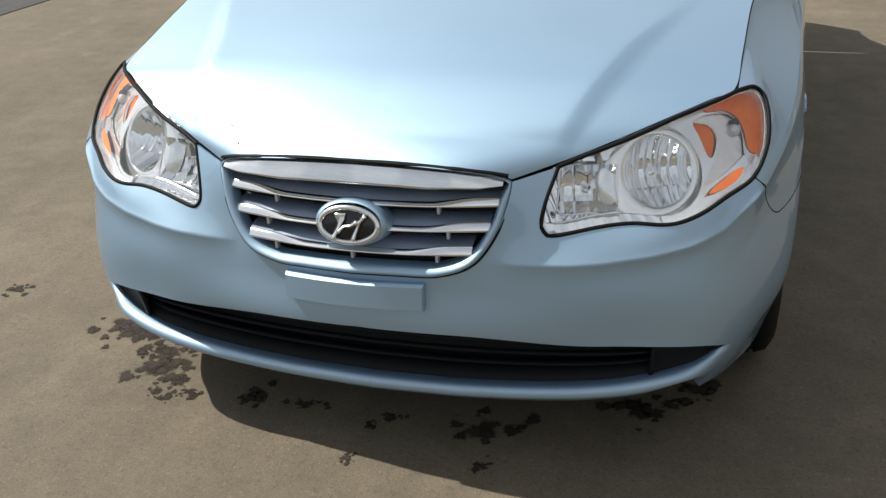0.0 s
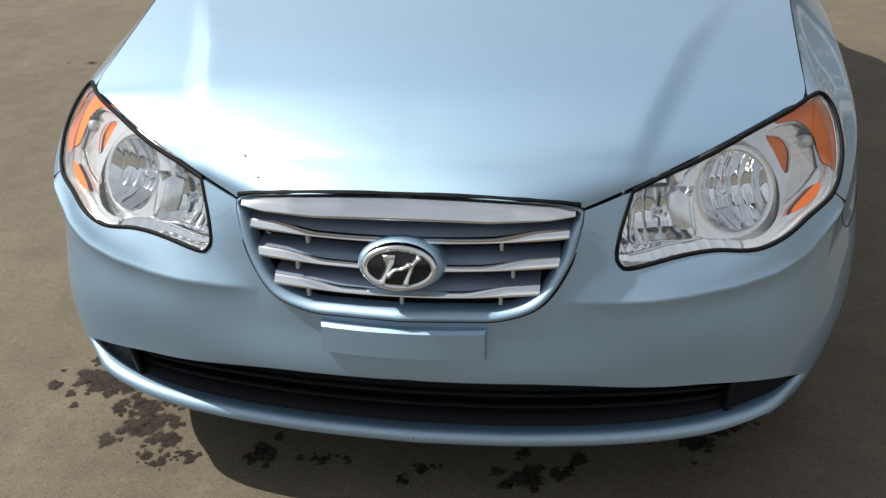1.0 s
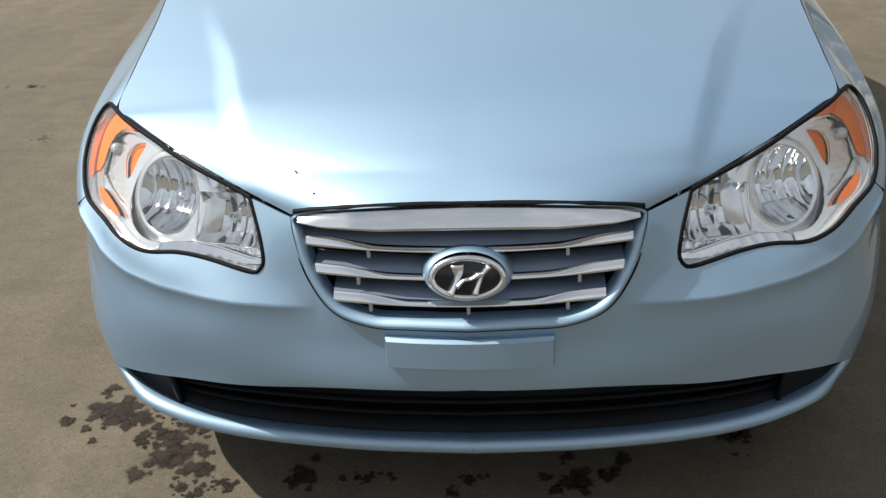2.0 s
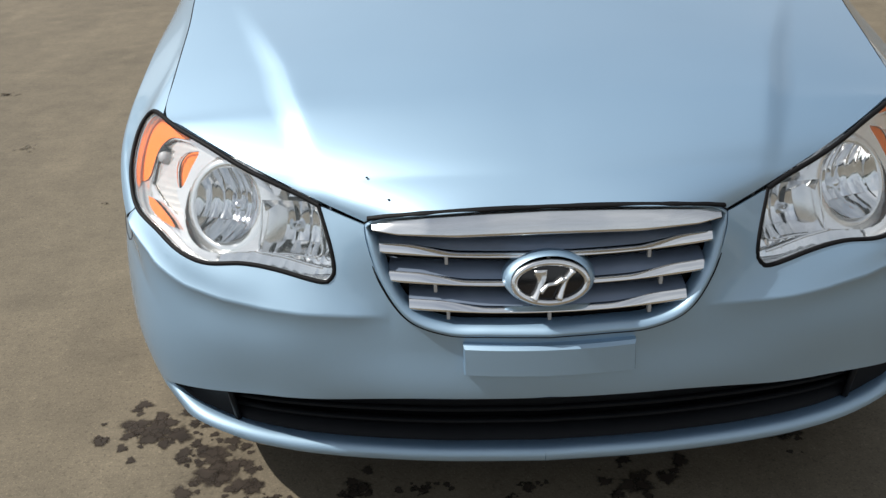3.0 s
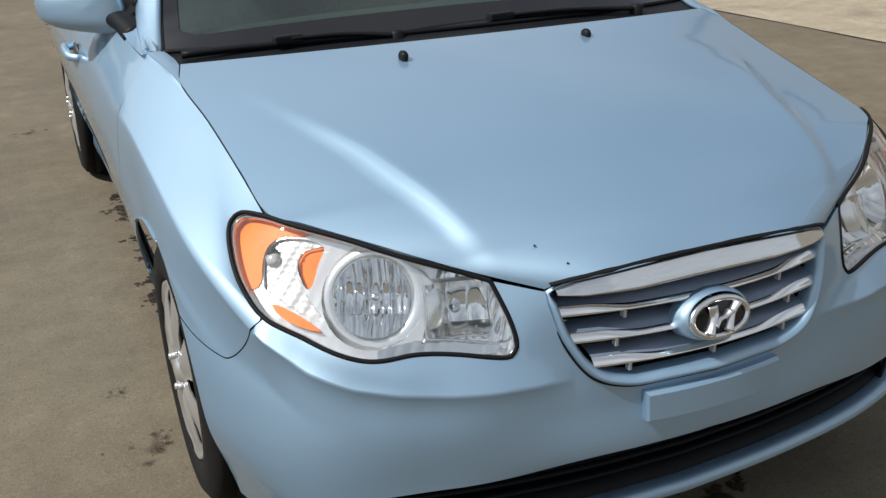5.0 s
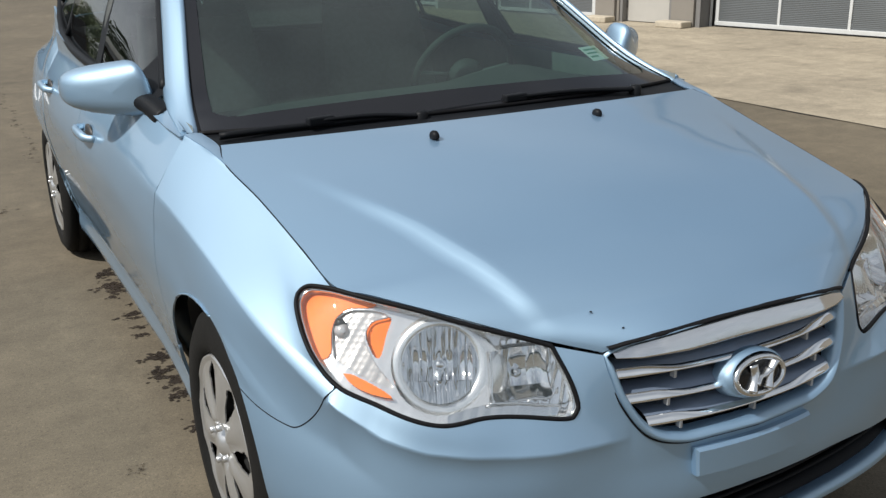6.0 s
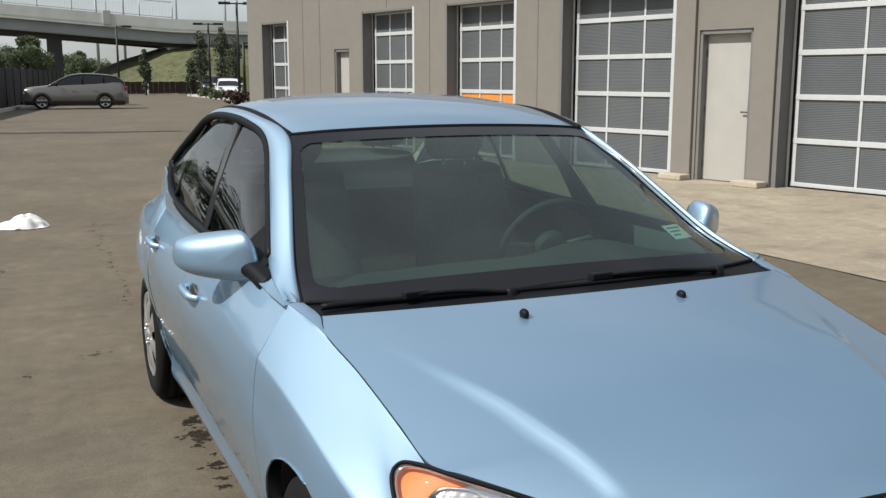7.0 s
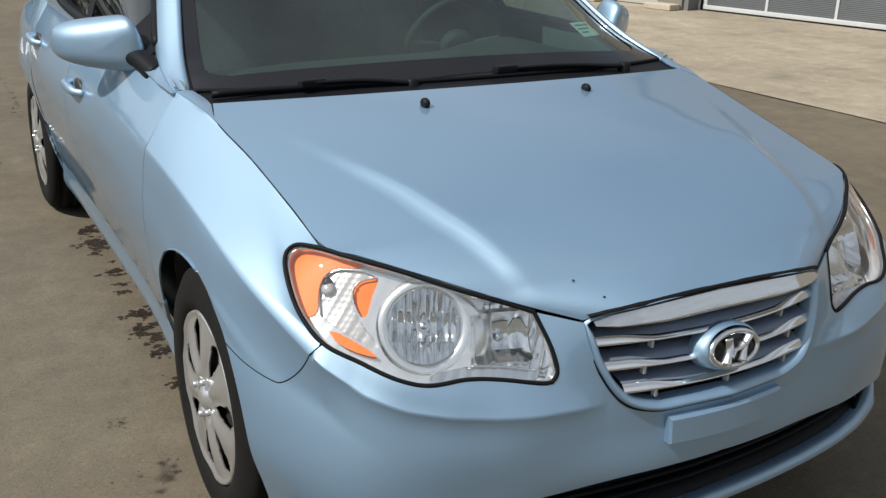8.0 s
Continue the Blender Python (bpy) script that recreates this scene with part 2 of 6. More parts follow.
def soaked(m, scale, lo, hi, ragged=1.1):
    """A stain that thins out towards its rim, in ragged specks."""
    nt = m.node_tree
    out = nt.nodes["Material Output"]
    old = out.inputs[0].links[0].from_socket
    co = nt.nodes.new("ShaderNodeTexCoord")
    nz = nt.nodes.new("ShaderNodeTexNoise")
    nz.inputs["Scale"].default_value, nz.inputs["Detail"].default_value = scale, 6.0
    nz.inputs["Roughness"].default_value = 0.65
    wet = nt.nodes.new("ShaderNodeAttribute")
    wet.attribute_name = "wet"
    spread = nt.nodes.new("ShaderNodeMath")
    spread.operation = "MULTIPLY_ADD"
    spread.inputs[1].default_value = ragged
    mr = nt.nodes.new("ShaderNodeMapRange")
    mr.interpolation_type = "SMOOTHSTEP"
    mr.inputs["From Min"].default_value, mr.inputs["From Max"].default_value = lo, hi
    tr = nt.nodes.new("ShaderNodeBsdfTransparent")
    mx = nt.nodes.new("ShaderNodeMixShader")
    nt.links.new(co.outputs["Object"], nz.inputs["Vector"])
    nt.links.new(nz.outputs["Fac"], spread.inputs[0])
    nt.links.new(wet.outputs["Fac"], spread.inputs[2])
    nt.links.new(spread.outputs[0], mr.inputs["Value"])
    nt.links.new(mr.outputs[0], mx.inputs[0])
    nt.links.new(tr.outputs[0], mx.inputs[1])
    nt.links.new(old, mx.inputs[2])
    nt.links.new(mx.outputs[0], out.inputs[0])


FAINT = material("faint_oil_stain", (0.050, 0.040, 0.030), 0.85, vary=0.3, scale=30, spec=0.2)
soaked(WET, 42.0, 0.40, 0.92, 0.6)
soaked(FAINT, 30.0, 0.40, 1.9, 0.6)
JOINT = material("joint_sealant", (0.022, 0.019, 0.017), 0.9, vary=0.2, scale=8)
DARK_GROUND = material("dark_ground", (0.045, 0.045, 0.047), 0.9, vary=0.2, scale=12, coarse=0.8, bump=0.4, bump_scale=120)
KERB = material("kerb_concrete", (0.48, 0.46, 0.42), 0.85, vary=0.1, scale=3)


# ---------------------------------------------------------------- mesh helpers
BASE = {}


def thing(name, at, label, category, group="", kind=""):
    """A top-level Empty at the base of a thing."""
    e = new(name)
    e.location = at
    e.empty_display_size = 0.1
    BASE[e.name] = Vector(at)
    return tagged(e, label, category, group, kind)


def link(name, me, parent=None, label="", mats=()):
    for mm in mats:
        me.materials.append(mm)
    ob = new(name, me)
    if parent is not None:
        ob.parent = parent
        if parent.name in BASE:
            ob.matrix_parent_inverse = Matrix.Translation(-BASE[parent.name])
    if label:
        tagged(ob, label)
    return ob


def part(name, geo, mat, parent=None, label="", smooth=True, solid=0.0, bevel=0.0):
    """Links (verts, faces) as ONE mesh object under a thing or a part."""
    verts, faces = geo
    me = bpy.data.meshes.new(name)
    me.from_pydata([tuple(map(float, v)) for v in verts], [], [tuple(f) for f in faces])
    me.validate()
    me.update()
    if smooth:
        me.polygons.foreach_set("use_smooth", [True] * len(me.polygons))
    ob = link(name, me, parent, label, (mat,))
    if solid:
        used = {}
        for q in me.polygons:
            for k in q.edge_keys:
                used[k] = used.get(k, 0) + 1
        for ed in me.edges:
            if used.get(ed.key, 0) == 1:
                ed.use_edge_sharp = True
        md = ob.modifiers.new("thickness", "SOLIDIFY")
        md.thickness, md.offset = solid, -1
    if bevel:
        md = ob.modifiers.new("bevel", "BEVEL")
        md.width, md.segments, md.limit_method = bevel, 2, "ANGLE"
        me.polygons.foreach_set("use_smooth", [False] * len(me.polygons))
    return ob


def join(*geos):
    V, F = [], []
    for v, f in geos:
        k = len(V)
        V += [tuple(p) for p in v]
        F += [tuple(i + k for i in q) for q in f]
    return V, F


def moved(geo, m):
    return [tuple(m @ Vector(p)) for p in geo[0]], geo[1]


def mirrored(geo):
    return [(-p[0], p[1], p[2]) for p in geo[0]], [tuple(reversed(f)) for f in geo[1]]


def box(x0, x1, y0, y1, z0, z1):
    v = [(x, y, z) for x in (x0, x1) for y in (y0, y1) for z in (z0, z1)]
    return v, [(0, 1, 3, 2), (4, 6, 7, 5), (0, 4, 5, 1), (2, 3, 7, 6), (0, 2, 6, 4), (1, 5, 7, 3)]


def grid(P, closed_u=False, closed_v=False):
    P = np.asarray(P, float)
    nu, nv = P.shape[:2]
    f = []
    for i in range(nu if closed_u else nu - 1):
        for j in range(nv if closed_v else nv - 1):
            a, b = (i + 1) % nu, (j + 1) % nv
            f.append((i * nv + j, a * nv + j, a * nv + b, i * nv + b))
    return P.reshape(-1, 3), f


def facing(geo, away):
    """Turns the faces so that they look away from a point."""
    v = np.asarray(geo[0], float)
    total = 0.0
    for q in geo[1][:: max(1, len(geo[1]) // 60)]:
        n = np.cross(v[q[1]] - v[q[0]], v[q[2]] - v[q[0]])
        total += float(n @ (v[q[0]] - np.asarray(away)))
    return (geo[0], [tuple(reversed(q)) for q in geo[1]]) if total < 0 else geo


def curve(N, n=40):
    """A smooth line through the nodes, in n even steps."""
    N = np.asarray(N, float)
    E = np.vstack([2 * N[0] - N[1], N, 2 * N[-1] - N[-2]])
    out = []
    for i in range(len(N) - 1):
        p0, p1, p2, p3 = E[i:i + 4]
        u = np.linspace(0, 1, 24, endpoint=False)[:, None]
        out.append(0.5 * (2 * p1 + (p2 - p0) * u + (2 * p0 - 5 * p1 + 4 * p2 - p3) * u ** 2 + (3 * p1 - p0 - 3 * p2 + p3) * u ** 3))
    return even(np.vstack(out + [N[-1:]]), n)


def even(P, n):
    P = np.asarray(P, float)
    d = np.concatenate([[0], np.cumsum(np.linalg.norm(np.diff(P, axis=0), axis=1))])
    t = np.linspace(0, d[-1], n)
    return np.stack([np.interp(t, d, P[:, k]) for k in range(P.shape[1])], 1)


def tube(path, r, n=8, caps=True, flat=1.0, up=(0, 0, 1)):
    """A round (or flattened) bar along a line; r may vary along it."""
    P = np.asarray(path, float)
    R = np.broadcast_to(np.asarray(r, float), (len(P),))
    T = np.gradient(P, axis=0)
    T /= np.linalg.norm(T, axis=1)[:, None] + 1e-12
    a = np.cross(T, np.asarray(up, float))
    bad = np.linalg.norm(a, axis=1) < 1e-3
    a[bad] = np.cross(T[bad], (1.0, 0.3, 0.0))
    a /= np.linalg.norm(a, axis=1)[:, None]
    b = np.cross(a, T)
    th = np.linspace(0, 2 * np.pi, n, endpoint=False)
    V = P[:, None] + R[:, None, None] * (a[:, None] * np.cos(th)[None, :, None] + flat * b[:, None] * np.sin(th)[None, :, None])
    v, f = grid(V, closed_v=True)
    if caps:
        f = f + [tuple(range(n)), tuple(range((len(P) - 1) * n + n - 1, (len(P) - 1) * n - 1, -1))]
    return v, f


def lathe(profile, n=48, axis="x", center=(0, 0, 0)):
    """Turns (along, radius) round an axis."""
    th = np.linspace(0, 2 * np.pi, n, endpoint=False)
    A = np.array([[(p[0], p[1] * math.cos(a), p[1] * math.sin(a)) for a in th] for p in profile])
    if axis == "z":
        A = A[..., [1, 2, 0]]
    if axis == "y":
        A = A[..., [1, 0, 2]]
    return grid(A + np.asarray(center), closed_v=True)


def tfi(b, t, l, r):
    """Fills four border lines (bottom, top: n; left, right: m) with an n x m net."""
    n, m = len(b), len(l)
    u = np.linspace(0, 1, n)[:, None, None]
    v = np.linspace(0, 1, m)[None, :, None]
    return ((1 - v) * b[:, None] + v * t[:, None] + (1 - u) * l[None] + u * r[None]
            - (1 - u) * (1 - v) * b[0] - u * (1 - v) * b[-1] - (1 - u) * v * t[0] - u * v * t[-1])


# ---------------------------------------------------------------- the car's outer skin
# Offsets of the skin from the car's spine, by station along the plan and by height.
NOSE = [
    [0.493, 0.535, 0.572, 0.567, 0.561, 0.533, 0.496, 0.455, 0.412],
    [0.508, 0.548, 0.584, 0.575, 0.574, 0.550, 0.514, 0.473, 0.434],
    [0.561, 0.589, 0.622, 0.612, 0.594, 0.575, 0.533, 0.495, 0.459],
    [0.640, 0.700, 0.707, 0.703, 0.663, 0.612, 0.570, 0.531, 0.487],
    [0.735, 0.799, 0.815, 0.807, 0.777, 0.720, 0.650, 0.583, 0.516],
    [0.778, 0.814, 0.844, 0.842, 0.824, 0.795, 0.747, 0.635, 0.551],
]
FLANK = [
    [0.808, 0.837, 0.858, 0.866, 0.858, 0.830, 0.772, 0.692, 0.600],
    [0.815, 0.845, 0.864, 0.870, 0.868, 0.855, 0.804, 0.728, 0.645],
    [0.805, 0.838, 0.862, 0.876, 0.882, 0.879, 0.857, 0.812, 0.755],
    [0.776, 0.817, 0.850, 0.871, 0.882, 0.886, 0.881, 0.854, 0.800],
    [0.782, 0.822, 0.852, 0.870, 0.883, 0.891, 0.888, 0.858, 0.797],
    [0.783, 0.823, 0.853, 0.869, 0.881, 0.890, 0.886, 0.856, 0.791],
    [0.786, 0.813, 0.837, 0.857, 0.873, 0.878, 0.856, 0.810, 0.745],
]
RHO = np.array(NOSE + FLANK)
# the flanks tuck in towards the sills behind the front wheels
for row, share in ((7, .15), (8, .8), (9, .9), (10, 1), (11, 1), (12, .6)):
    RHO[row] -= share * np.interp(np.linspace(.15, .95, 9), [.15, .25, .45, .65, .77], [.046, .052, .038, .015, 0])
RHO[12, 7:] += (.022, .035)
STATIONS = np.array([0, 1 / 6, 2 / 6, 3 / 6, 4 / 6, 5 / 6, 1, 1.2, 1.5, 2.0, 2.6, 3.2, 3.7])
ZT = np.linspace(0.15, 0.95, 9)
# a finer, faired table: the flanks are smoothed along the car
ST = np.concatenate([STATIONS[:6], np.arange(1.0, 3.701, 0.06)])


def fair(st):
    k = np.linspace(-0.24, 0.24, 17) * np.clip((st - 0.95) / 0.25, 0, 1)
    w = np.exp(-(np.linspace(-2, 2, 17)) ** 2 / 2)
    q = np.clip(st + k, 0, 3.7)
    return sum(wi * np.array([np.interp(qi, STATIONS, RHO[:, j]) for j in range(9)]) for wi, qi in zip(w, q)) / w.sum()


RHO = np.array([fair(st) for st in ST])
SPINE = 0.55
BULGE_S = [0.328, 0.442, 0.563, 0.672, 0.799, 0.938, 1.135, 1.329, 1.517, 1.9]
BULGE_Z = [0.506, 0.518, 0.550, 0.597, 0.664, 0.700, 0.732, 0.787, 0.831, 0.86]
CREASE_S = [0.30, 0.368, 0.436, 0.50, 0.56, 0.62, 0.68, 0.744, 0.78, 0.817, 0.86, 0.916, 0.97, 1.037, 1.14, 1.245, 1.40, 1.60, 1.90, 2.40]
CREASE_Z = [0.508, 0.509, 0.511, 0.515, 0.523, 0.536, 0.560, 0.601, 0.627, 0.650, 0.671, 0.692, 0.709, 0.727, 0.749, 0.768, 0.792, 0.810, 0.838, 0.850]


def hermite(N, V, t):
    """Cubic through values V (last axis runs over nodes N) at t."""
    N = np.asarray(N, float)
    t = np.clip(t, N[0], N[-1])
    T = np.empty_like(V)
    T[1:-1] = (V[2:] - V[:-2]) / (N[2:] - N[:-2])[(...,) + (None,) * (V.ndim - 1)]
    T[0] = (V[1] - V[0]) / (N[1] - N[0]) * (N[0] != 0)
    T[-1] = (V[-1] - V[-2]) / (N[-1] - N[-2])
    i = np.clip(np.searchsorted(N, t, side="right") - 1, 0, len(N) - 2)
    h = N[i + 1] - N[i]
    u = (t - N[i]) / h
    return i, h, u, T


def rho(s, z):
    s, z = np.broadcast_arrays(np.asarray(s, float), np.asarray(z, float))
    shape = s.shape
    s, z = s.ravel(), z.ravel()
    i, h, u, T = hermite(ST, RHO, s)
    h, u = h[:, None], u[:, None]
    row = ((2 * u ** 3 - 3 * u ** 2 + 1) * RHO[i] + (u ** 3 - 2 * u ** 2 + u) * h * T[i]
           + (-2 * u ** 3 + 3 * u ** 2) * RHO[i + 1] + (u ** 3 - u ** 2) * h * T[i + 1])
    R = row.T.copy()
    j, g, w, Tz = hermite(ZT, R, z)
    k = np.arange(len(s))
    out = ((2 * w ** 3 - 3 * w ** 2 + 1) * R[j, k] + (w ** 3 - 2 * w ** 2 + w) * g * Tz[j, k]
           + (-2 * w ** 3 + 3 * w ** 2) * R[j + 1, k] + (w ** 3 - w ** 2) * g * Tz[j + 1, k])
    zc = np.interp(s, BULGE_S, BULGE_Z)
    amp = np.interp(s, [0.30, 0.44, 0.56, 0.72, 0.85, 1.0, 1.4, 1.75], [0, 0.024, 0.036, 0.034, 0.020, 0.013, 0.010, 0])
    out = out + 1.35 * amp * np.exp(-np.sqrt((z - zc) ** 2 + 0.03 ** 2) / 0.032)
    zc = np.interp(s, CREASE_S, CREASE_Z)
    amp = np.interp(s, [0.30, 0.36, 0.44, 0.56, 0.66, 0.70, 0.744, 0.817, 0.916, 1.037, 1.245, 1.4, 1.6, 1.9, 2.2], [0, 0.010, 0.013, 0.016, 0.017, 0.020, 0.030, 0.029, 0.025, 0.032, 0.033, 0.022, 0.012, 0.006, 0])
    d = z - zc
    above = np.exp(-d / np.interp(s, [0.70, 0.78, 1.05], [0.030, 0.045, 0.070]))
    below = np.interp(s, [0.60, 0.75], [0, 1]) * np.clip(1 + d / np.interp(s, [0.75, 0.9, 1.2, 1.5], [0.09, 0.15, 0.15, 0.09]), 0, 1) ** 1.3 + np.interp(s, [0.60, 0.75], [1, 0]) * np.exp(d / 0.030)
    out = out + amp * np.where(d > 0, above, below) - amp * np.interp(s, [0.60, 0.75], [0.45, 0]) * np.exp(-(d / 0.055) ** 2)
    return out.reshape(shape)


def skin(s, z, inward=0.0):
    """Points of the skin (x > 0 half) at stations s and heights z, moved inward."""
    s, z = np.broadcast_arrays(np.asarray(s, float), np.asarray(z, float))

    def at(s, z):
        r = rho(s, z)
        a = np.clip(s, 0, 1) * np.pi / 2
        b = np.clip(s - 3.7 + 0.0, 0, 1.0) * np.pi / 2
        x = r * np.sin(a) * np.clip(np.cos(b), 0, 1) ** 0.55
        y = SPINE - r * np.cos(a) + np.clip(s - 1, 0, 2.7) + 1.55 * r * np.sin(b)
        return np.stack([x, y, z * np.ones_like(x)], -1)

    P = at(s, z)
    if np.any(inward):
        e = 2e-3
        n = np.cross(at(s + e, z) - at(s - e, z), at(s, z + e) - at(s, z - e))
        n /= np.linalg.norm(n, axis=-1)[..., None] + 1e-12
        ref = P - np.stack([0 * P[..., 0], np.clip(P[..., 1], 0.9, 3.6), 0.5 + 0 * P[..., 0]], -1)
        n *= np.sign((n * ref).sum(-1))[..., None]
        P = P - n * (inward if np.isscalar(inward) else np.asarray(inward)[..., None])
    return P


def sz(P):
    """Station and height of points of the plan."""
    P = np.atleast_2d(np.asarray(P, float))
    y = P[:, 1]
    s = np.where(y < SPINE, np.arctan2(P[:, 0], SPINE - y) / (np.pi / 2), 1 + y - SPINE)
    return np.stack([s, P[:, 2]], 1)


def panel(name, S, mat, parent, side=1, label="", solid=0.008, gap=0.0014, inward=0.0, crest=None, rounds=160, start=.45):
    """A skin panel from a net of (station, height); its borders draw back to leave a gap."""
    P = skin(S[..., 0], S[..., 1], inward)
    if crest is not None:
        w = np.clip((np.linspace(0, 1, P.shape[1]) - start) / (1 - start), 0, 1)
        w = w * w * (3 - 2 * w) if rounds else w
        P = P + (crest - P[:, -1])[:, None] * w[None, :, None]
        # fair the sheet along the car, away from its lower border
        k = np.clip((np.linspace(0, 1, P.shape[1]) - .12) / .25, 0, 1)[None, :, None]
        k = k * np.clip(np.minimum(np.arange(len(P)), np.arange(len(P))[::-1]) / 8, 0, 1)[:, None, None]
        for _ in range(rounds):
            Q = P.copy()
            Q[1:-1] = (P[:-2] + 2 * P[1:-1] + P[2:]) / 4
            Q[:, -1] = P[:, -1]
            P = P * (1 - k) + Q * k
    P = shrink(P, gap)
    geo = grid(P)
    if side < 0:
        geo = ([(-p[0], p[1], p[2]) for p in geo[0]], geo[1])
    return part(name, facing(geo, (0, 2.0, 0.5)), mat, parent, label, solid=solid)


def align(S, v0):
    """Slides the rows of a (station, height) net so that row v0 runs along the crease."""
    n, m = S.shape[:2]
    v = np.linspace(0, 1, m)
    f = S[..., 1] - np.interp(S[..., 0], CREASE_S, CREASE_Z)
    vs = np.full(n, np.nan)
    for i in range(n):
        k = np.nonzero((f[i, :-1] < 0) & (f[i, 1:] >= 0))[0]
        if len(k):
            j = k[0]
            vs[i] = v[j] + (v[j + 1] - v[j]) * (-f[i, j]) / (f[i, j + 1] - f[i, j])
    ok = ~np.isnan(vs)
    if not ok.any():
        return S
    vs = np.clip(np.interp(np.arange(n), np.nonzero(ok)[0], vs[ok]), .08, .94)
    k = int(round(v0 * (m - 1)))
    out = S.copy()
    for i in range(n):
        w = np.concatenate([np.linspace(0, vs[i], k + 1), np.linspace(vs[i], 1, m - k)[1:]])
        out[i] = np.stack([np.interp(w, v, S[i, :, c]) for c in (0, 1)], 1)
    return out


def shrink(P, gap):
    P = P.copy()
    if gap:
        for sl, nb in (((0,), (1,)), ((-1,), (-2,)), ((slice(None), 0), (slice(None), 1)), ((slice(None), -1), (slice(None), -2))):
            d = P[nb] - P[sl]
            L = np.linalg.norm(d, axis=-1)[..., None]
            P[sl] = P[sl] + d * np.minimum(gap / (L + 1e-9), 0.4)
    return P


def weld(geo, dist=0.0008):
    bm = bmesh.new()
    vs = [bm.verts.new(tuple(map(float, p))) for p in geo[0]]
    for q in geo[1]:
        try:
            bm.faces.new([vs[i] for i in q])
        except ValueError:
            pass
    bmesh.ops.remove_doubles(bm, verts=bm.verts, dist=dist)
    bm.verts.index_update()
    out = [tuple(v.co) for v in bm.verts], [tuple(v.index for v in f.verts) for f in bm.faces]
    bm.free()
    return out


def line2(a, b, n):
    return np.linspace(np.asarray(a, float), np.asarray(b, float), n)


def loft(rows, n_along, n_across):
    """A smooth sheet through rows of nodes."""
    A = np.array([curve_u(r, n_across) for r in rows])
    return np.stack([curve_u(A[:, j], n_along) for j in range(n_across)], 1)


def curve_u(N, n):
    """A smooth line through the nodes, n steps even in the node count."""
    N = np.asarray(N, float)
    E = np.vstack([2 * N[0] - N[1], N, 2 * N[-1] - N[-2]])
    t = np.linspace(0, len(N) - 1, n)
    i = np.minimum(t.astype(int), len(N) - 2)
    u = (t - i)[:, None]
    p0, p1, p2, p3 = E[i], E[i + 1], E[i + 2], E[i + 3]
    return 0.5 * (2 * p1 + (p2 - p0) * u + (2 * p0 - 5 * p1 + 4 * p2 - p3) * u ** 2 + (3 * p1 - p0 - 3 * p2 + p3) * u ** 3)


# feature lines of the car, right-hand half (x > 0); the other half mirrors them
GRILLE_LINE = [(0, -.028, .482), (.096, -.017, .480), (.173, -.007, .481), (.240, .006, .506), (.284, .028, .567), (.305, .051, .635), (.307, .064, .664)]
LAMP_TOP = [(.389, .108, .682), (.460, .152, .707), (.545, .206, .735), (.625, .270, .758), (.690, .343, .772), (.722, .385, .773)]
LAMP_IN = [(.389, .108, .682), (.370, .076, .625), (.363, .060, .585)]
LAMP_LOW = [(.363, .060, .585), (.367, .060, .568), (.383, .065, .562), (.464, .080, .574), (.525, .105, .581), (.606, .129, .579), (.696, .195, .610)]
LAMP_OUT = [(.696, .195, .610), (.737, .252, .634), (.753, .310, .672), (.762, .372, .722), (.757, .408, .752), (.741, .408, .768), (.722, .385, .773)]
LOW_TOP = [(0, -.029, .361), (.199, -.013, .356), (.400, .031, .340), (.558, .065, .333), (.673, .120, .319), (.734, .170, .299)]
LIP = [(0, .030, .209), (.204, .042, .208), (.406, .056, .221), (.554, .080, .240), (.660, .125, .262)]
SEAM = [(.701, .357, .772), (.706, .503, .812), (.716, .710, .861), (.731, .890, .901), (.714, .987, .926)]
BUMPER_SEAM = [(.737, .252, .634), (.765, .290, .570), (.788, .328, .532), (.810, .358, .527), (.836, .430, .534), (.853, .503, .548)]
ARCH_Y, ARCH_Z, ARCH_R, REAR_Y, HUB_Y = 0.746, 0.305, 0.344, 3.383, 0.733

car = thing("sedan", (0, 2.2, 0), "light blue metallic four-door sedan parked on worn concrete", "car")


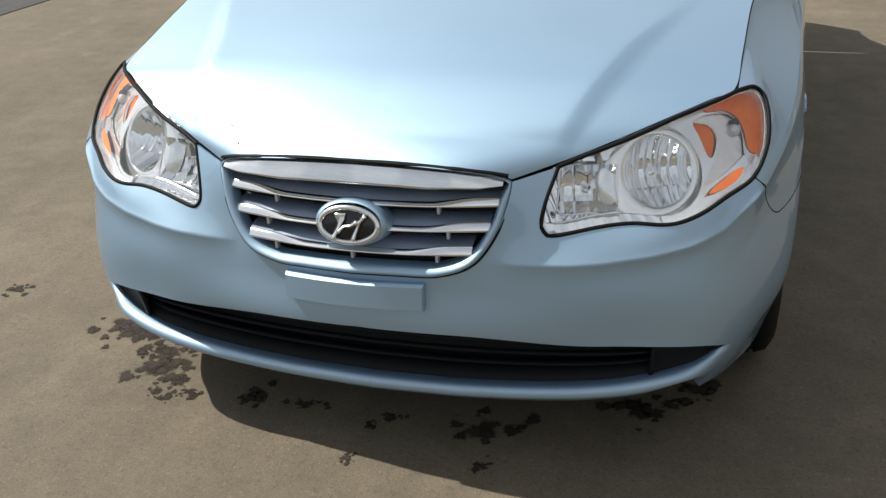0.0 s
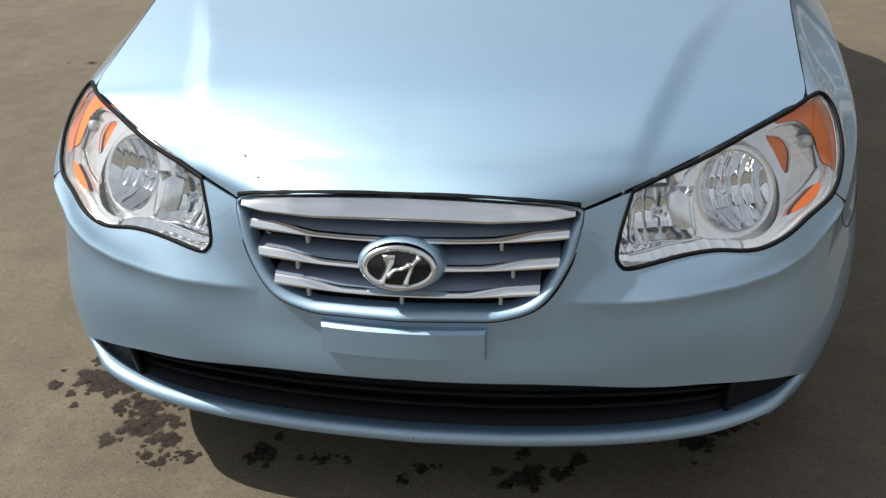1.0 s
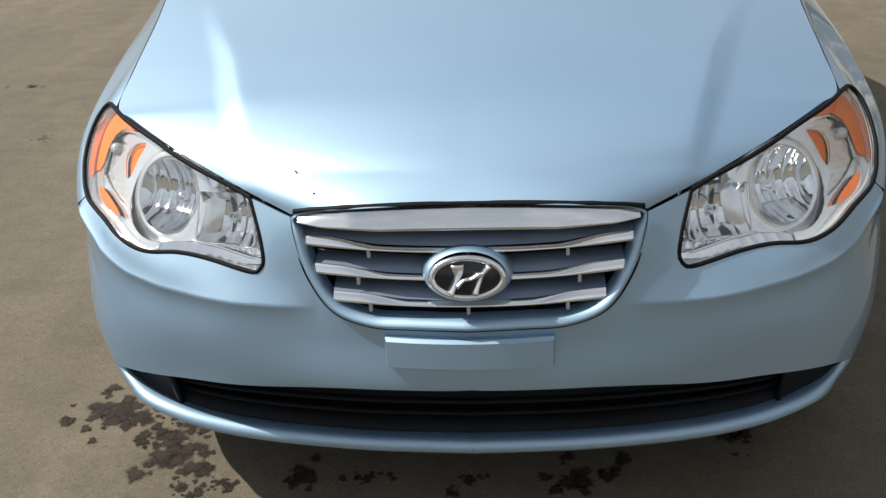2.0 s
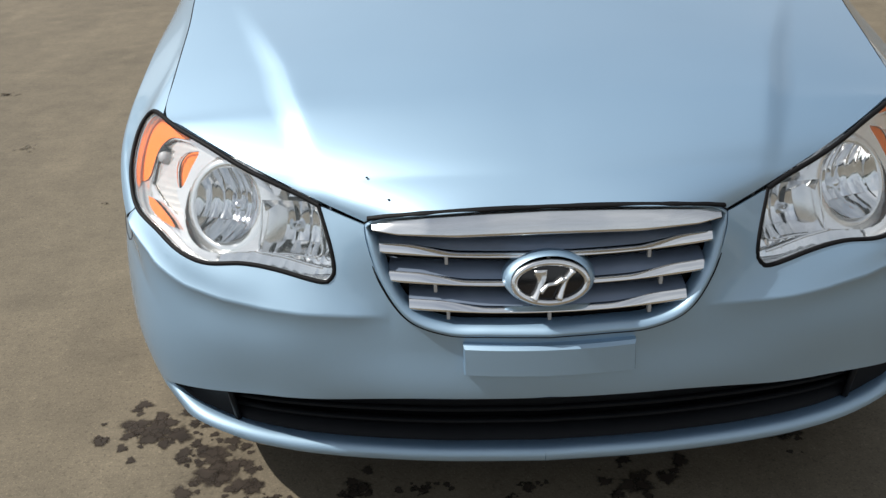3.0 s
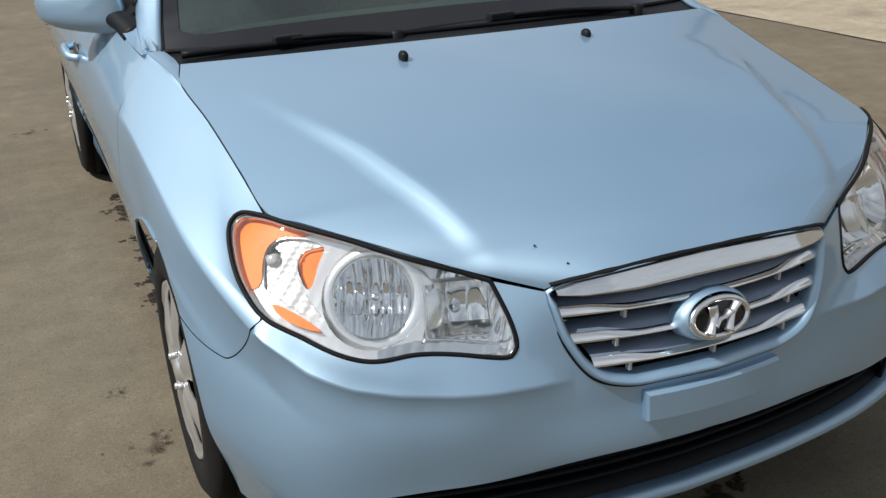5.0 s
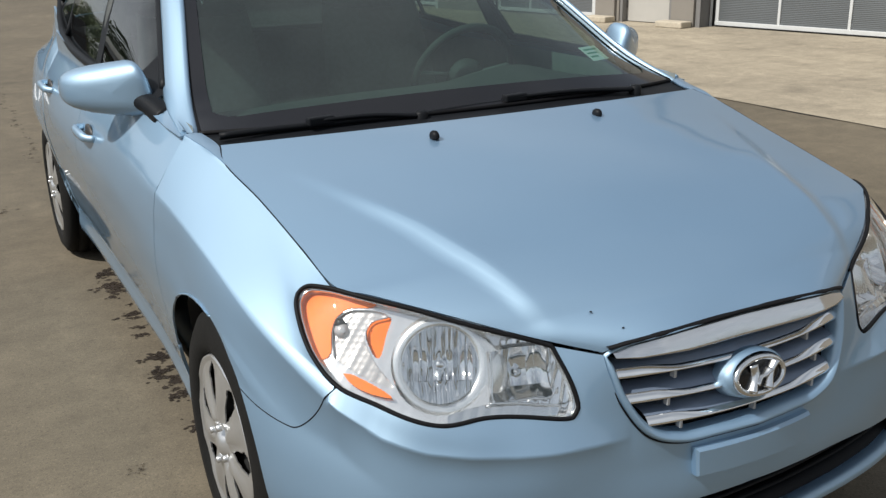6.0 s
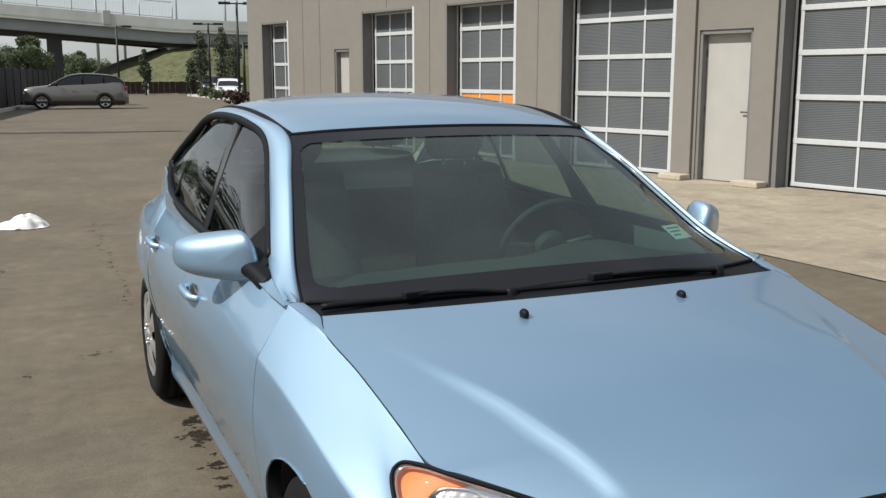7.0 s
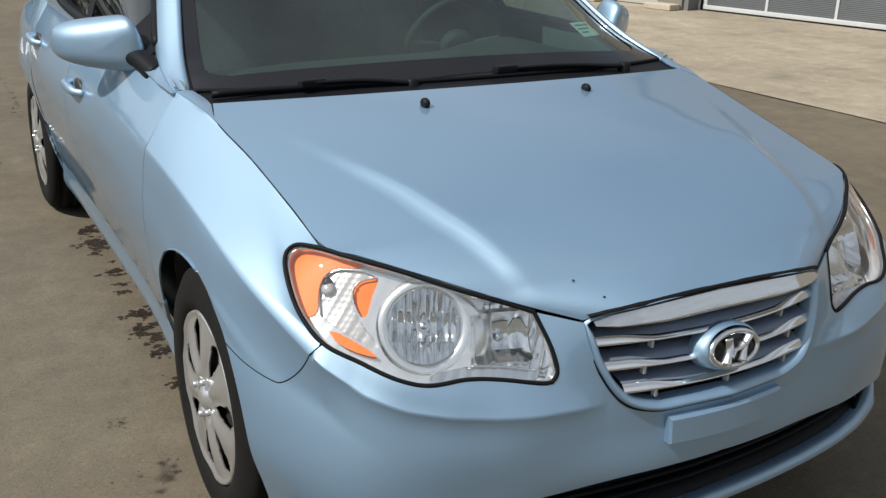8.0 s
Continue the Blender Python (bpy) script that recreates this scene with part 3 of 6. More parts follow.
def hood_net(n=90, inner=40, outer=18):
    """The hood: crowned between its edges, with a crisp crease on each side that falls off outboard."""
    edge = curve_u([(.305, .068, .667), (.421, .138, .698), (.541, .211, .738), (.648, .304, .767), (.697, .364, .776), (.706, .503, .812), (.716, .710, .861), (.731, .890, .901), (.714, .987, .926)], n)
    mid = curve_u([(0, .029, .700), (0, .072, .725), (0, .140, .758), (0, .230, .795), (0, .320, .823), (0, .460, .860), (0, .660, .903), (0, .820, .930), (0, .892, .940)], n)
    line_y = [.00, .103, .169, .239, .322, .443, .538, .670, .783, 1.0]
    line_x = [.310, .355, .384, .406, .432, .466, .502, .552, .594, .655]
    net = np.zeros((n, 2 * (inner + outer) + 1, 3))
    for i in range(n):
        e, m = edge[i], mid[i]
        p = 2 + 2.5 * max(0, 1 - i / (n * .16))

        def at(u):
            return np.array([u * e[0], m[1] + (e[1] - m[1]) * u ** p, m[2] + (e[2] - m[2]) * u ** p])
        us = np.linspace(.4, 1, 121)
        gap = [at(u)[0] - np.interp(at(u)[1], line_y, line_x) for u in us]
        k = next((j for j, g in enumerate(gap) if g > 0), 120)
        ur = us[k] if k == 120 or k == 0 else us[k - 1] + (us[k] - us[k - 1]) * (-gap[k - 1]) / (gap[k] - gap[k - 1])
        ur = min(ur, .955)
        high = .0125 * float(np.interp(m[1], [.03, .12, .30, .50, .64, .76], [0, .70, 1, .70, .22, 0]))
        row = []
        near = [.0012, .004, .009]
        us = np.concatenate([np.linspace(0, ur - .018, inner - 3), ur - np.array(near[::-1]), [ur], ur + np.array(near), np.linspace(ur + .018, 1, outer - 3)])
        for u in us:
            q = at(u)
            d = (u - ur) * e[0]
            soft = math.hypot(d, .007) - .007
            ramp = min(1, soft / .044)
            lift = math.exp(-soft / .20) if d < 0 else (.5 + .5 * math.cos(math.pi * ramp)) * min(1, (1 - u) / .03)
            row.append(q + (0, 0, high * lift))
        row = np.array(row)
        net[i] = np.vstack([row[:0:-1] * (-1, 1, 1), row])
    return net


def build_body():
    # hood
    H = shrink(hood_net(), .0016)
    part("hood", facing(grid(H), (0, .8, 0)), PAINT, car, solid=.012)
    for sgn in (1, -1):
        part("hood_seam", tube(curve(SEAM, 60) * (sgn, 1, 1) + (0, 0, -.0012), .0014, 6), GASKET, car)

    # front bumper cover, both halves in one moulding
    g = sz(curve(GRILLE_LINE, 60))
    k = int(np.argmin(np.abs(g[:, 1] - .562) + (g[:, 0] < .2)))
    low = sz(curve(LAMP_LOW, 44))
    top = np.vstack([even(g[:k + 1], 40), line2(g[k], low[0] * (1, 0) + (0, .585), 10)[1:-1], low])
    top[40:48, 1] = np.linspace(g[k, 1], .585, 10)[1:-1]
    lt = sz(curve(LOW_TOP, 120))
    bot = np.stack([top[:, 0], np.interp(top[:, 0], lt[:, 0], lt[:, 1])], 1)
    nv = 56
    v = np.linspace(0, 1, nv)[None, :, None]
    U = align(bot[:, None] * (1 - v) + top[:, None] * v, .72)
    # the strut between grille and headlamp
    gl = even(g[k:], 22)
    li = even(sz(curve(LAMP_IN, 40))[::-1], 22)
    w = np.linspace(0, 1, 10)[:, None, None]
    strut = gl[None] * (1 - w) + li[None] * w
    # the corner back to the wheel arch
    out = sz(curve(LAMP_OUT[:2], 8))
    bs = sz(curve(BUMPER_SEAM, 26))
    vt = np.vstack([out, bs[1:]])

    def arch(z):
        y = ARCH_Y - math.sqrt(ARCH_R ** 2 - (z - ARCH_Z) ** 2)
        x = float(rho(.9, z))
        return math.atan2(x, SPINE - y) / (math.pi / 2), z
    vr = np.array([arch(z) for z in np.linspace(.299, .548, nv)])
    vb = line2(U[-1, 0], vr[0], len(vt))
    V = align(tfi(vb, vt, U[-1], vr), .72)
    zs = np.array([.17, .20, .24, .28, .29, U[-1, 0, 1]])
    lr = np.array([arch(z) for z in np.append(zs[:-1], .299)])
    ll = np.stack([np.full(6, U[-1, 0, 0]), zs], 1)
    L = tfi(line2(ll[0], lr[0], len(vt)), vb, ll, lr)
    geos = [grid(skin(A[..., 0], A[..., 1])) for A in (U, strut, V, L)]
    # the lip under the lower opening
    ridge = curve(LIP, 50)
    corner = skin(ll[:, 0], ll[:, 1])[::-1]
    offs = np.array([(0, .030, -.002), (0, .007, .002), (0, -.004, -.004), (0, -.010, -.017), (0, .008, -.036), (0, .090, -.042)])
    along = np.gradient(ridge[:, :2], axis=0)
    along /= np.linalg.norm(along, axis=1)[:, None]
    outward = np.stack([along[:, 1], -along[:, 0], np.zeros(len(ridge))], 1)
    body = ridge[:, None] - outward[:, None] * offs[None, :, 1:2] + offs[None] * np.array([0, 0, 1])
    lipg = []
    for j in range(6):
        lipg.append(curve_u(np.vstack([body[::7, j], corner[j:j + 1]]), 60))
    geos.append(grid(np.array(lipg)))
    half = join(*geos)
    whole = weld(join(half, mirrored(half)))
    bm = bmesh.new()
    vs = [bm.verts.new(p) for p in whole[0]]
    for q in whole[1]:
        bm.faces.new([vs[i] for i in q])
    bmesh.ops.recalc_face_normals(bm, faces=bm.faces)
    f0 = min(bm.faces, key=lambda f: (f.calc_center_median() - Vector((.15, -.02, .42))).length)
    if f0.normal.y > 0:
        bmesh.ops.reverse_faces(bm, faces=bm.faces)
    bm.verts.index_update()
    whole = [tuple(q.co) for q in bm.verts], [tuple(q.index for q in f.verts) for f in bm.faces]
    bm.free()
    part("front_bumper", whole, PAINT, car, solid=.006)
    c = sz(curve(BUMPER_SEAM, 40))
    seam = skin(c[:, 0], c[:, 1], .0004)
    for sgn in (1, -1):
        part("bumper_seam", tube(seam * (sgn, 1, 1), .0014, 6), GASKET, car)

    # fenders, doors, quarters, rockers
    for side in (1, -1):
        th = np.linspace(math.asin((.548 - ARCH_Z) / ARCH_R), math.pi - math.asin((.42 - ARCH_Z) / ARCH_R), 84)
        ay, az = ARCH_Y - ARCH_R * np.cos(th), ARCH_Z + ARCH_R * np.sin(th)
        ab = np.array([(math.atan2(float(rho(.95, z)), SPINE - y) / (math.pi / 2) if y < SPINE else 1 + y - SPINE, z) for y, z in zip(ay, az)])
        ab = np.vstack([ab, line2(ab[-1], (1 + 1.10 - SPINE, .42), 5)[1:]])
        left = np.vstack([sz(curve(BUMPER_SEAM, 28))[::-1], sz(curve(LAMP_OUT[1:], 36))[1:], sz(curve([LAMP_TOP[-1], (.710, .368, .773), SEAM[0]], 5))[1:]])
        topl = sz(np.vstack([curve(SEAM, 60), curve([SEAM[-1], (.738, 1.02, .931), (.785, 1.10, .953)], 14)[1:]]))
        crest = even(curve(SEAM[:-1] + [(.744, .970, .9195), (.755, 1.04, .928), (.766, 1.10, .937)], 90), len(ab))
        topl = sz(crest)
        right = line2((1 + 1.10 - SPINE, .42), topl[-1], len(left))
        F = align(tfi(ab, topl, left, right), .5)
        fen = panel("fender", F, PAINT, car, side, crest=crest, solid=.004)
        # painted gusset from the fender up to the foot of the windshield
        a = even(crest[crest[:, 1] > .86], 24)
        b = curve([a[0], (.727, .905, .9045), (.718, .955, .9155), (.715, 1.00, .924), (.717, 1.045, .929), (.728, 1.095, .937)], 24)
        w = np.linspace(0, 1, 6)[None, :, None]
        geo = a[:, None] * (1 - w) + b[:, None] * w
        geo[..., 2] += .002 * np.sin(np.linspace(0, np.pi, 6))[None] * np.linspace(0, 1, 24)[:, None]
        geo = facing(grid(geo), (0, 1.2, .4))
        part("fender_gusset", geo if side > 0 else mirrored(geo), PAINT, fen, solid=.004)
        zt = np.linspace(.17, .42, 14)
        T = tfi(line2((1 + ARCH_Y + math.sqrt(ARCH_R ** 2 - (.17 - ARCH_Z) ** 2) - SPINE, .17), (1 + 1.10 - SPINE, .17), 8), line2(ab[-5], ab[-1], 8), np.array([(1 + ARCH_Y + math.sqrt(ARCH_R ** 2 - (z - ARCH_Z) ** 2) - SPINE, z) for z in zt]), line2((1 + 1.10 - SPINE, .17), ab[-1], 14))
        panel("fender_tail", T, PAINT, fen, side, gap=0)
        belt = lambda y: float(np.interp(y, [1.1, 1.5, 2.1, 2.5, 3.1, 3.4, 3.8], [.936, .960, .984, .990, 1.040, 1.040, 1.036]))
        for y0, y1, nm, nb in ((1.10, 2.09, "front_door", .30), (2.09, 3.0, "rear_door", .30)):
            n = 40
            ys = np.linspace(y0, y1, n)
            b = np.array([(1 + y - SPINE, nb if y < 2.96 else nb + (y - 2.96) * 2.5) for y in ys])
            t = np.array([(1 + y - SPINE, belt(y)) for y in ys])
            D = tfi(b, t, line2(b[0], t[0], 40), line2(b[-1], t[-1], 40))
            door = panel(nm, D, PAINT, car, side)
            # pull handle with its recess
            hy = y1 - .19
            hz = .815 if nm == "front_door" else .838
            p = skin(1 + hy - SPINE, hz)
            path = [(p[0] - .004, hy - .10, hz - .004), (p[0] + .022, hy - .075, hz), (p[0] + .030, hy, hz + .004), (p[0] + .026, hy + .07, hz + .004), (p[0] - .004, hy + .095, hz + .002)]
            geo = tube(curve(path, 20), [.009] * 4 + [.012] * 12 + [.010] * 4, 8, flat=1.3)
            part("door_handle", geo if side > 0 else mirrored(geo), PAINT, door)
            cup = lathe([(0.0005, .001), (.0015, .02), (.0018, .034), (-.004, .036)], 20, "x")
            cup = moved(cup, Matrix.Translation((p[0] + .001, hy - .01, hz)) @ Matrix.Diagonal((1, 1.5, .8, 1)))
            part("handle_cup", cup if side > 0 else mirrored(cup), TRIM_GREY, door)
        ys = np.linspace(1.06, 3.04, 50)
        R = np.array([[(1 + y - SPINE, z) for z in np.linspace(.165, .292, 12)] for y in ys])
        panel("rocker_panel", R, PAINT, car, side, inward=np.tile(np.interp(np.linspace(0, 1, 12), [0, .25, .5, .8, 1], [-.010, -.024, -.022, -.006, .003]), (50, 1)))
        # rear quarter with its arch, round to the tail
        th = np.linspace(-math.asin((ARCH_Z - .17) / ARCH_R), math.pi + math.asin((ARCH_Z - .17) / ARCH_R), 60)
        qa = np.array([(1 + REAR_Y - ARCH_R * math.cos(a) - SPINE, ARCH_Z + ARCH_R * math.sin(a)) for a in th])
        b = np.vstack([qa, line2(qa[-1], (4.7, .19), 30)[1:]])
        ys = np.linspace(3.0, 4.7 + SPINE - 1, len(b))
        t = np.array([(1 + y - SPINE, belt(y) if y < 3.8 else 1.036) for y in ys])
        Q = tfi(b, t, line2(b[0], t[0], 40), line2(b[-1], t[-1], 40))
        crest = skin(t[:, 0], t[:, 1])
        before = crest[:, 1] < 3.66
        back = [3.0, 3.06, 3.18, 3.42, 3.66]
        crest[before, 0] = np.interp(crest[before, 1], back, [.760, .762, .757, .722, .640])
        crest[before, 2] = np.interp(crest[before, 1], back, [1.046, 1.068, 1.112, 1.094, 1.040])
        crest[~before, 0] = np.minimum(np.interp(crest[~before, 1], [3.66, 4.25], [.634, .525]), crest[~before, 0])
        crest[~before, 2] = np.interp(crest[~before, 1], [3.66, 4.25], [1.038, .985])
        panel("rear_quarter", Q, PAINT, car, side, gap=.001, crest=crest, rounds=0, start=.60)
    # roof
    rows = []
    for c, d in (((0, 1.800, 1.337), (.551, 1.851, 1.315)), ((0, 1.93, 1.380), (.558, 1.98, 1.340)), ((0, 2.15, 1.420), (.565, 2.153, 1.362)), ((0, 2.45, 1.441), (.570, 2.45, 1.380)), ((0, 2.80, 1.432), (.566, 2.80, 1.370)), ((0, 3.12, 1.372), (.548, 3.10, 1.318))):
        c, d = np.array(c), np.array(d)
        h = [c, np.array([d[0] * .5, c[1] + (d[1] - c[1]) * .25, c[2] - (c[2] - d[2]) * .17]), np.array([d[0] * .85, c[1] + (d[1] - c[1]) * .7, c[2] - (c[2] - d[2]) * .55]), d]
        rows.append([p * (-1, 1, 1) for p in h[:0:-1]] + h)
    part("roof", facing(grid(loft(rows, 40, 49)), (0, 2.4, 0)), PAINT, car, solid=.012)
    # trunk deck between the rear quarters
    rows = []
    for st in np.linspace(4.0, 4.695, 28):
        e = skin(st, float(1.036) + .001)
        e[0] = min(float(np.interp(e[1], [3.66, 4.25], [.632, .523])), e[0])
        e[2] = float(np.interp(e[1], [3.66, 4.25], [1.034, .983]))
        rows.append([(e[0] * u, e[1] + .02 * (1 - u * u) * (st < 4.4), e[2] + .030 * (1 - abs(u) ** 2.5)) for u in np.linspace(-1, 1, 25)])
    part("trunk_lid", facing(grid(np.array(rows)), (0, 4, .5)), PAINT, car, solid=.010)


O_LINE = [(.733, 1.10, .936), (.692, 1.31, 1.010), (.611, 1.615, 1.192), (.553, 1.850, 1.317), (.567, 2.150, 1.365), (.572, 2.500, 1.383), (.565, 2.85, 1.366), (.580, 3.13, 1.298), (.612, 3.45, 1.160), (.636, 3.65, 1.044)]
I_LINE = [(.770, 1.115, .938), (.742, 1.375, .986), (.660, 1.685, 1.158), (.606, 1.925, 1.290), (.608, 2.170, 1.342), (.626, 2.500, 1.358), (.640, 2.74, 1.338), (.670, 2.90, 1.270), (.700, 3.02, 1.206), (.734, 3.12, 1.134)]


def build_cabin():
    # side frames: front pillar, roof rail and rear pillar in one pressing
    for side in (1, -1):
        rows = []
        for o, i in zip(O_LINE, I_LINE):
            o, i = np.array(o), np.array(i)
            m = (o + i) / 2 + np.array([.014, 0, .010]) * (.12 if i[1] < 1.2 else .7 if i[1] < 1.5 else 1)
            proud = float(np.interp(i[1], [1.15, 1.40, 1.75, 1.95], [0, 1, 1, .2]))
            lip = o + (.008, 0, .002) + np.array([-.003, -.005, .010]) * proud
            rows.append([o + (-.004, 0, -.006), lip, m + np.array([.002, -.003, .007]) * proud, i + (.004, 0, .003), i + (-.006, 0, -.004)])
        geo = facing(grid(loft(rows, 90, 14)), (0, 2.2, .9))
        part("side_frame", geo if side > 0 else mirrored(geo), PAINT, car, solid=.010)
        # dark ditch moulding along the roof edge
        geo = tube(curve(O_LINE[3:8], 40) + (-.004, 0, .002), .0105, 6)
        part("roof_moulding", geo if side > 0 else mirrored(geo), GASKET, car)
        # side windows
        fb = curve([(.790, 1.34, .970), (.789, 1.65, .976), (.786, 2.07, .985)], 30)
        ft = curve([(.758, 1.37, .984), (.668, 1.69, 1.153), (.612, 1.93, 1.282), (.610, 2.27, 1.336)], 30)
        rb = curve([(.785, 2.15, .986), (.782, 2.5, .989), (.760, 2.98, 1.040), (.750, 3.06, 1.068)], 30)
        rt = curve([(.614, 2.37, 1.337), (.628, 2.6, 1.336), (.638, 2.74, 1.322), (.666, 2.885, 1.266), (.696, 3.00, 1.204), (.729, 3.09, 1.134)], 30)
        for nm, b, t in (("front_window", fb, ft), ("rear_window_pane", rb, rt)):
            v = np.linspace(0, 1, 12)[None, :, None]
            P = b[:, None] * (1 - v) + t[:, None] * v
            P[..., 0] += .014 * np.sin(np.linspace(0, np.pi, 12))[None] - .006
            geo = facing(grid(P), (0, 2.2, .9))
            ob = part(nm, geo if side > 0 else mirrored(geo), SIDE_GLASS, car, "dark tinted side window")
                # pillar between the doors, and the dark frame round the glass
        b0, b1, t0, t1 = fb[-1], rb[0], ft[-1], rt[0]
        P = np.array([[b0, b1], [b0 * .5 + t0 * .5 + (.006, 0, 0), b1 * .5 + t1 * .5 + (.006, 0, 0)], [t0, t1]])
        geo = facing(grid(loft(P, 12, 5)), (0, 2.2, .9))
        part("door_pillar", geo if side > 0 else mirrored(geo), BLACK, car, solid=.01)
        ring = np.vstack([curve(I_LINE[1:], 60), curve([(.753, 3.05, 1.074), (.758, 3.00, 1.048), (.768, 2.90, 1.020), (.786, 2.5, .988), (.788, 1.6, .972), (.784, 1.36, .968)], 40)])
        geo = tube(ring[1:], .015, 8)
        part("window_trim", geo if side > 0 else mirrored(geo), BLACK, car)
        # rear window column divider
        geo = tube(curve([(.619, 2.82, 1.312), (.704, 2.83, 1.17), (.770, 2.82, 1.018)], 10), .009, 6)
        part("window_divider", geo if side > 0 else mirrored(geo), BLACK, car)
    # windshield
    rows = []
    for k in np.linspace(0, 1, 7):
        c = np.array([0, .965, .946]) * (1 - k) + np.array([0, 1.795, 1.335]) * k + np.array([0, -.012, .018]) * math.sin(math.pi * k)
        e = curve_u([(.728, 1.105, .934), (.690, 1.305, 1.004), (.611, 1.615, 1.192), (.551, 1.848, 1.314)], 31)[int(round(k * 30))]
        h = [c, np.array([e[0] * .4, c[1] + (e[1] - c[1]) * .14, c[2] + (e[2] - c[2]) * .14]), np.array([e[0] * .75, c[1] + (e[1] - c[1]) * .5, c[2] + (e[2] - c[2]) * .5]), e]
        rows.append([p * (-1, 1, 1) for p in h[:0:-1]] + h)
    W = loft(rows, 120, 161)
    ob = part("windshield", facing(grid(W), (0, 2, .5)), WINDSHIELD, car, "clear windshield with black border")
    # black border bonded round the glass
    Wi = W + np.array([0, -.0016, .0030])
    nu, nv = W.shape[:2]
    v, f = grid(Wi)
    keep = []
    for n, q in enumerate(f):
        i, j = n // (nv - 1) + .5, n % (nv - 1) + .5
        along = min(i * .00775 - .088, (nu - 1 - i) * .00775 - .075)
        side_ = min(j, nv - 1 - j) * .0088 - .050
        r = .085
        dx, dy = max(0, r - along), max(0, r - side_)
        if along < 0 or side_ < 0 or math.hypot(dx, dy) > r:
            keep.append(q)
    part("windshield_border", facing((v, keep), (0, 2, .5)), GLOSS_BLACK, ob)
    edge = np.vstack([W[::-1, 0], W[0], W[:, -1]])
    part("windshield_seal", tube(edge[::2], .006, 6), GASKET, car)
    part("windshield_header_seal", tube(W[-1] + (0, .004, .001), .0095, 6), GASKET, car)
    # cowl under the wipers
    back = even(hood_net()[-1], 61) + (0, .004, -.012)
    front = even(W[0], 61) + (0, .02, .0)
    v = np.linspace(0, 1, 5)[None, :, None]
    part("cowl_panel", facing(grid(back[:, None] * (1 - v) + front[:, None] * v), (0, 1, 0)), BLACK, car)
    # rear screen
    v = np.linspace(0, 1, 10)[None, :, None]
    t = curve([(-.545, 3.10, 1.316), (0, 3.12, 1.372), (.545, 3.10, 1.316)], 30)
    b = curve([(-.60, 3.68, 1.034), (0, 3.76, 1.064), (.60, 3.68, 1.034)], 30)
    ob = part("rear_screen", facing(grid(t[:, None] * (1 - v) + b[:, None] * v), (0, 2.5, .8)), SIDE_GLASS, car)
    # floor and firewall
    part("floor_pan", box(-.72, .72, .55, 4.25, .17, .21), LINER, car, smooth=False)
    part("firewall", box(-.70, .70, .97, 1.0, .2, .90), LINER, car, smooth=False)


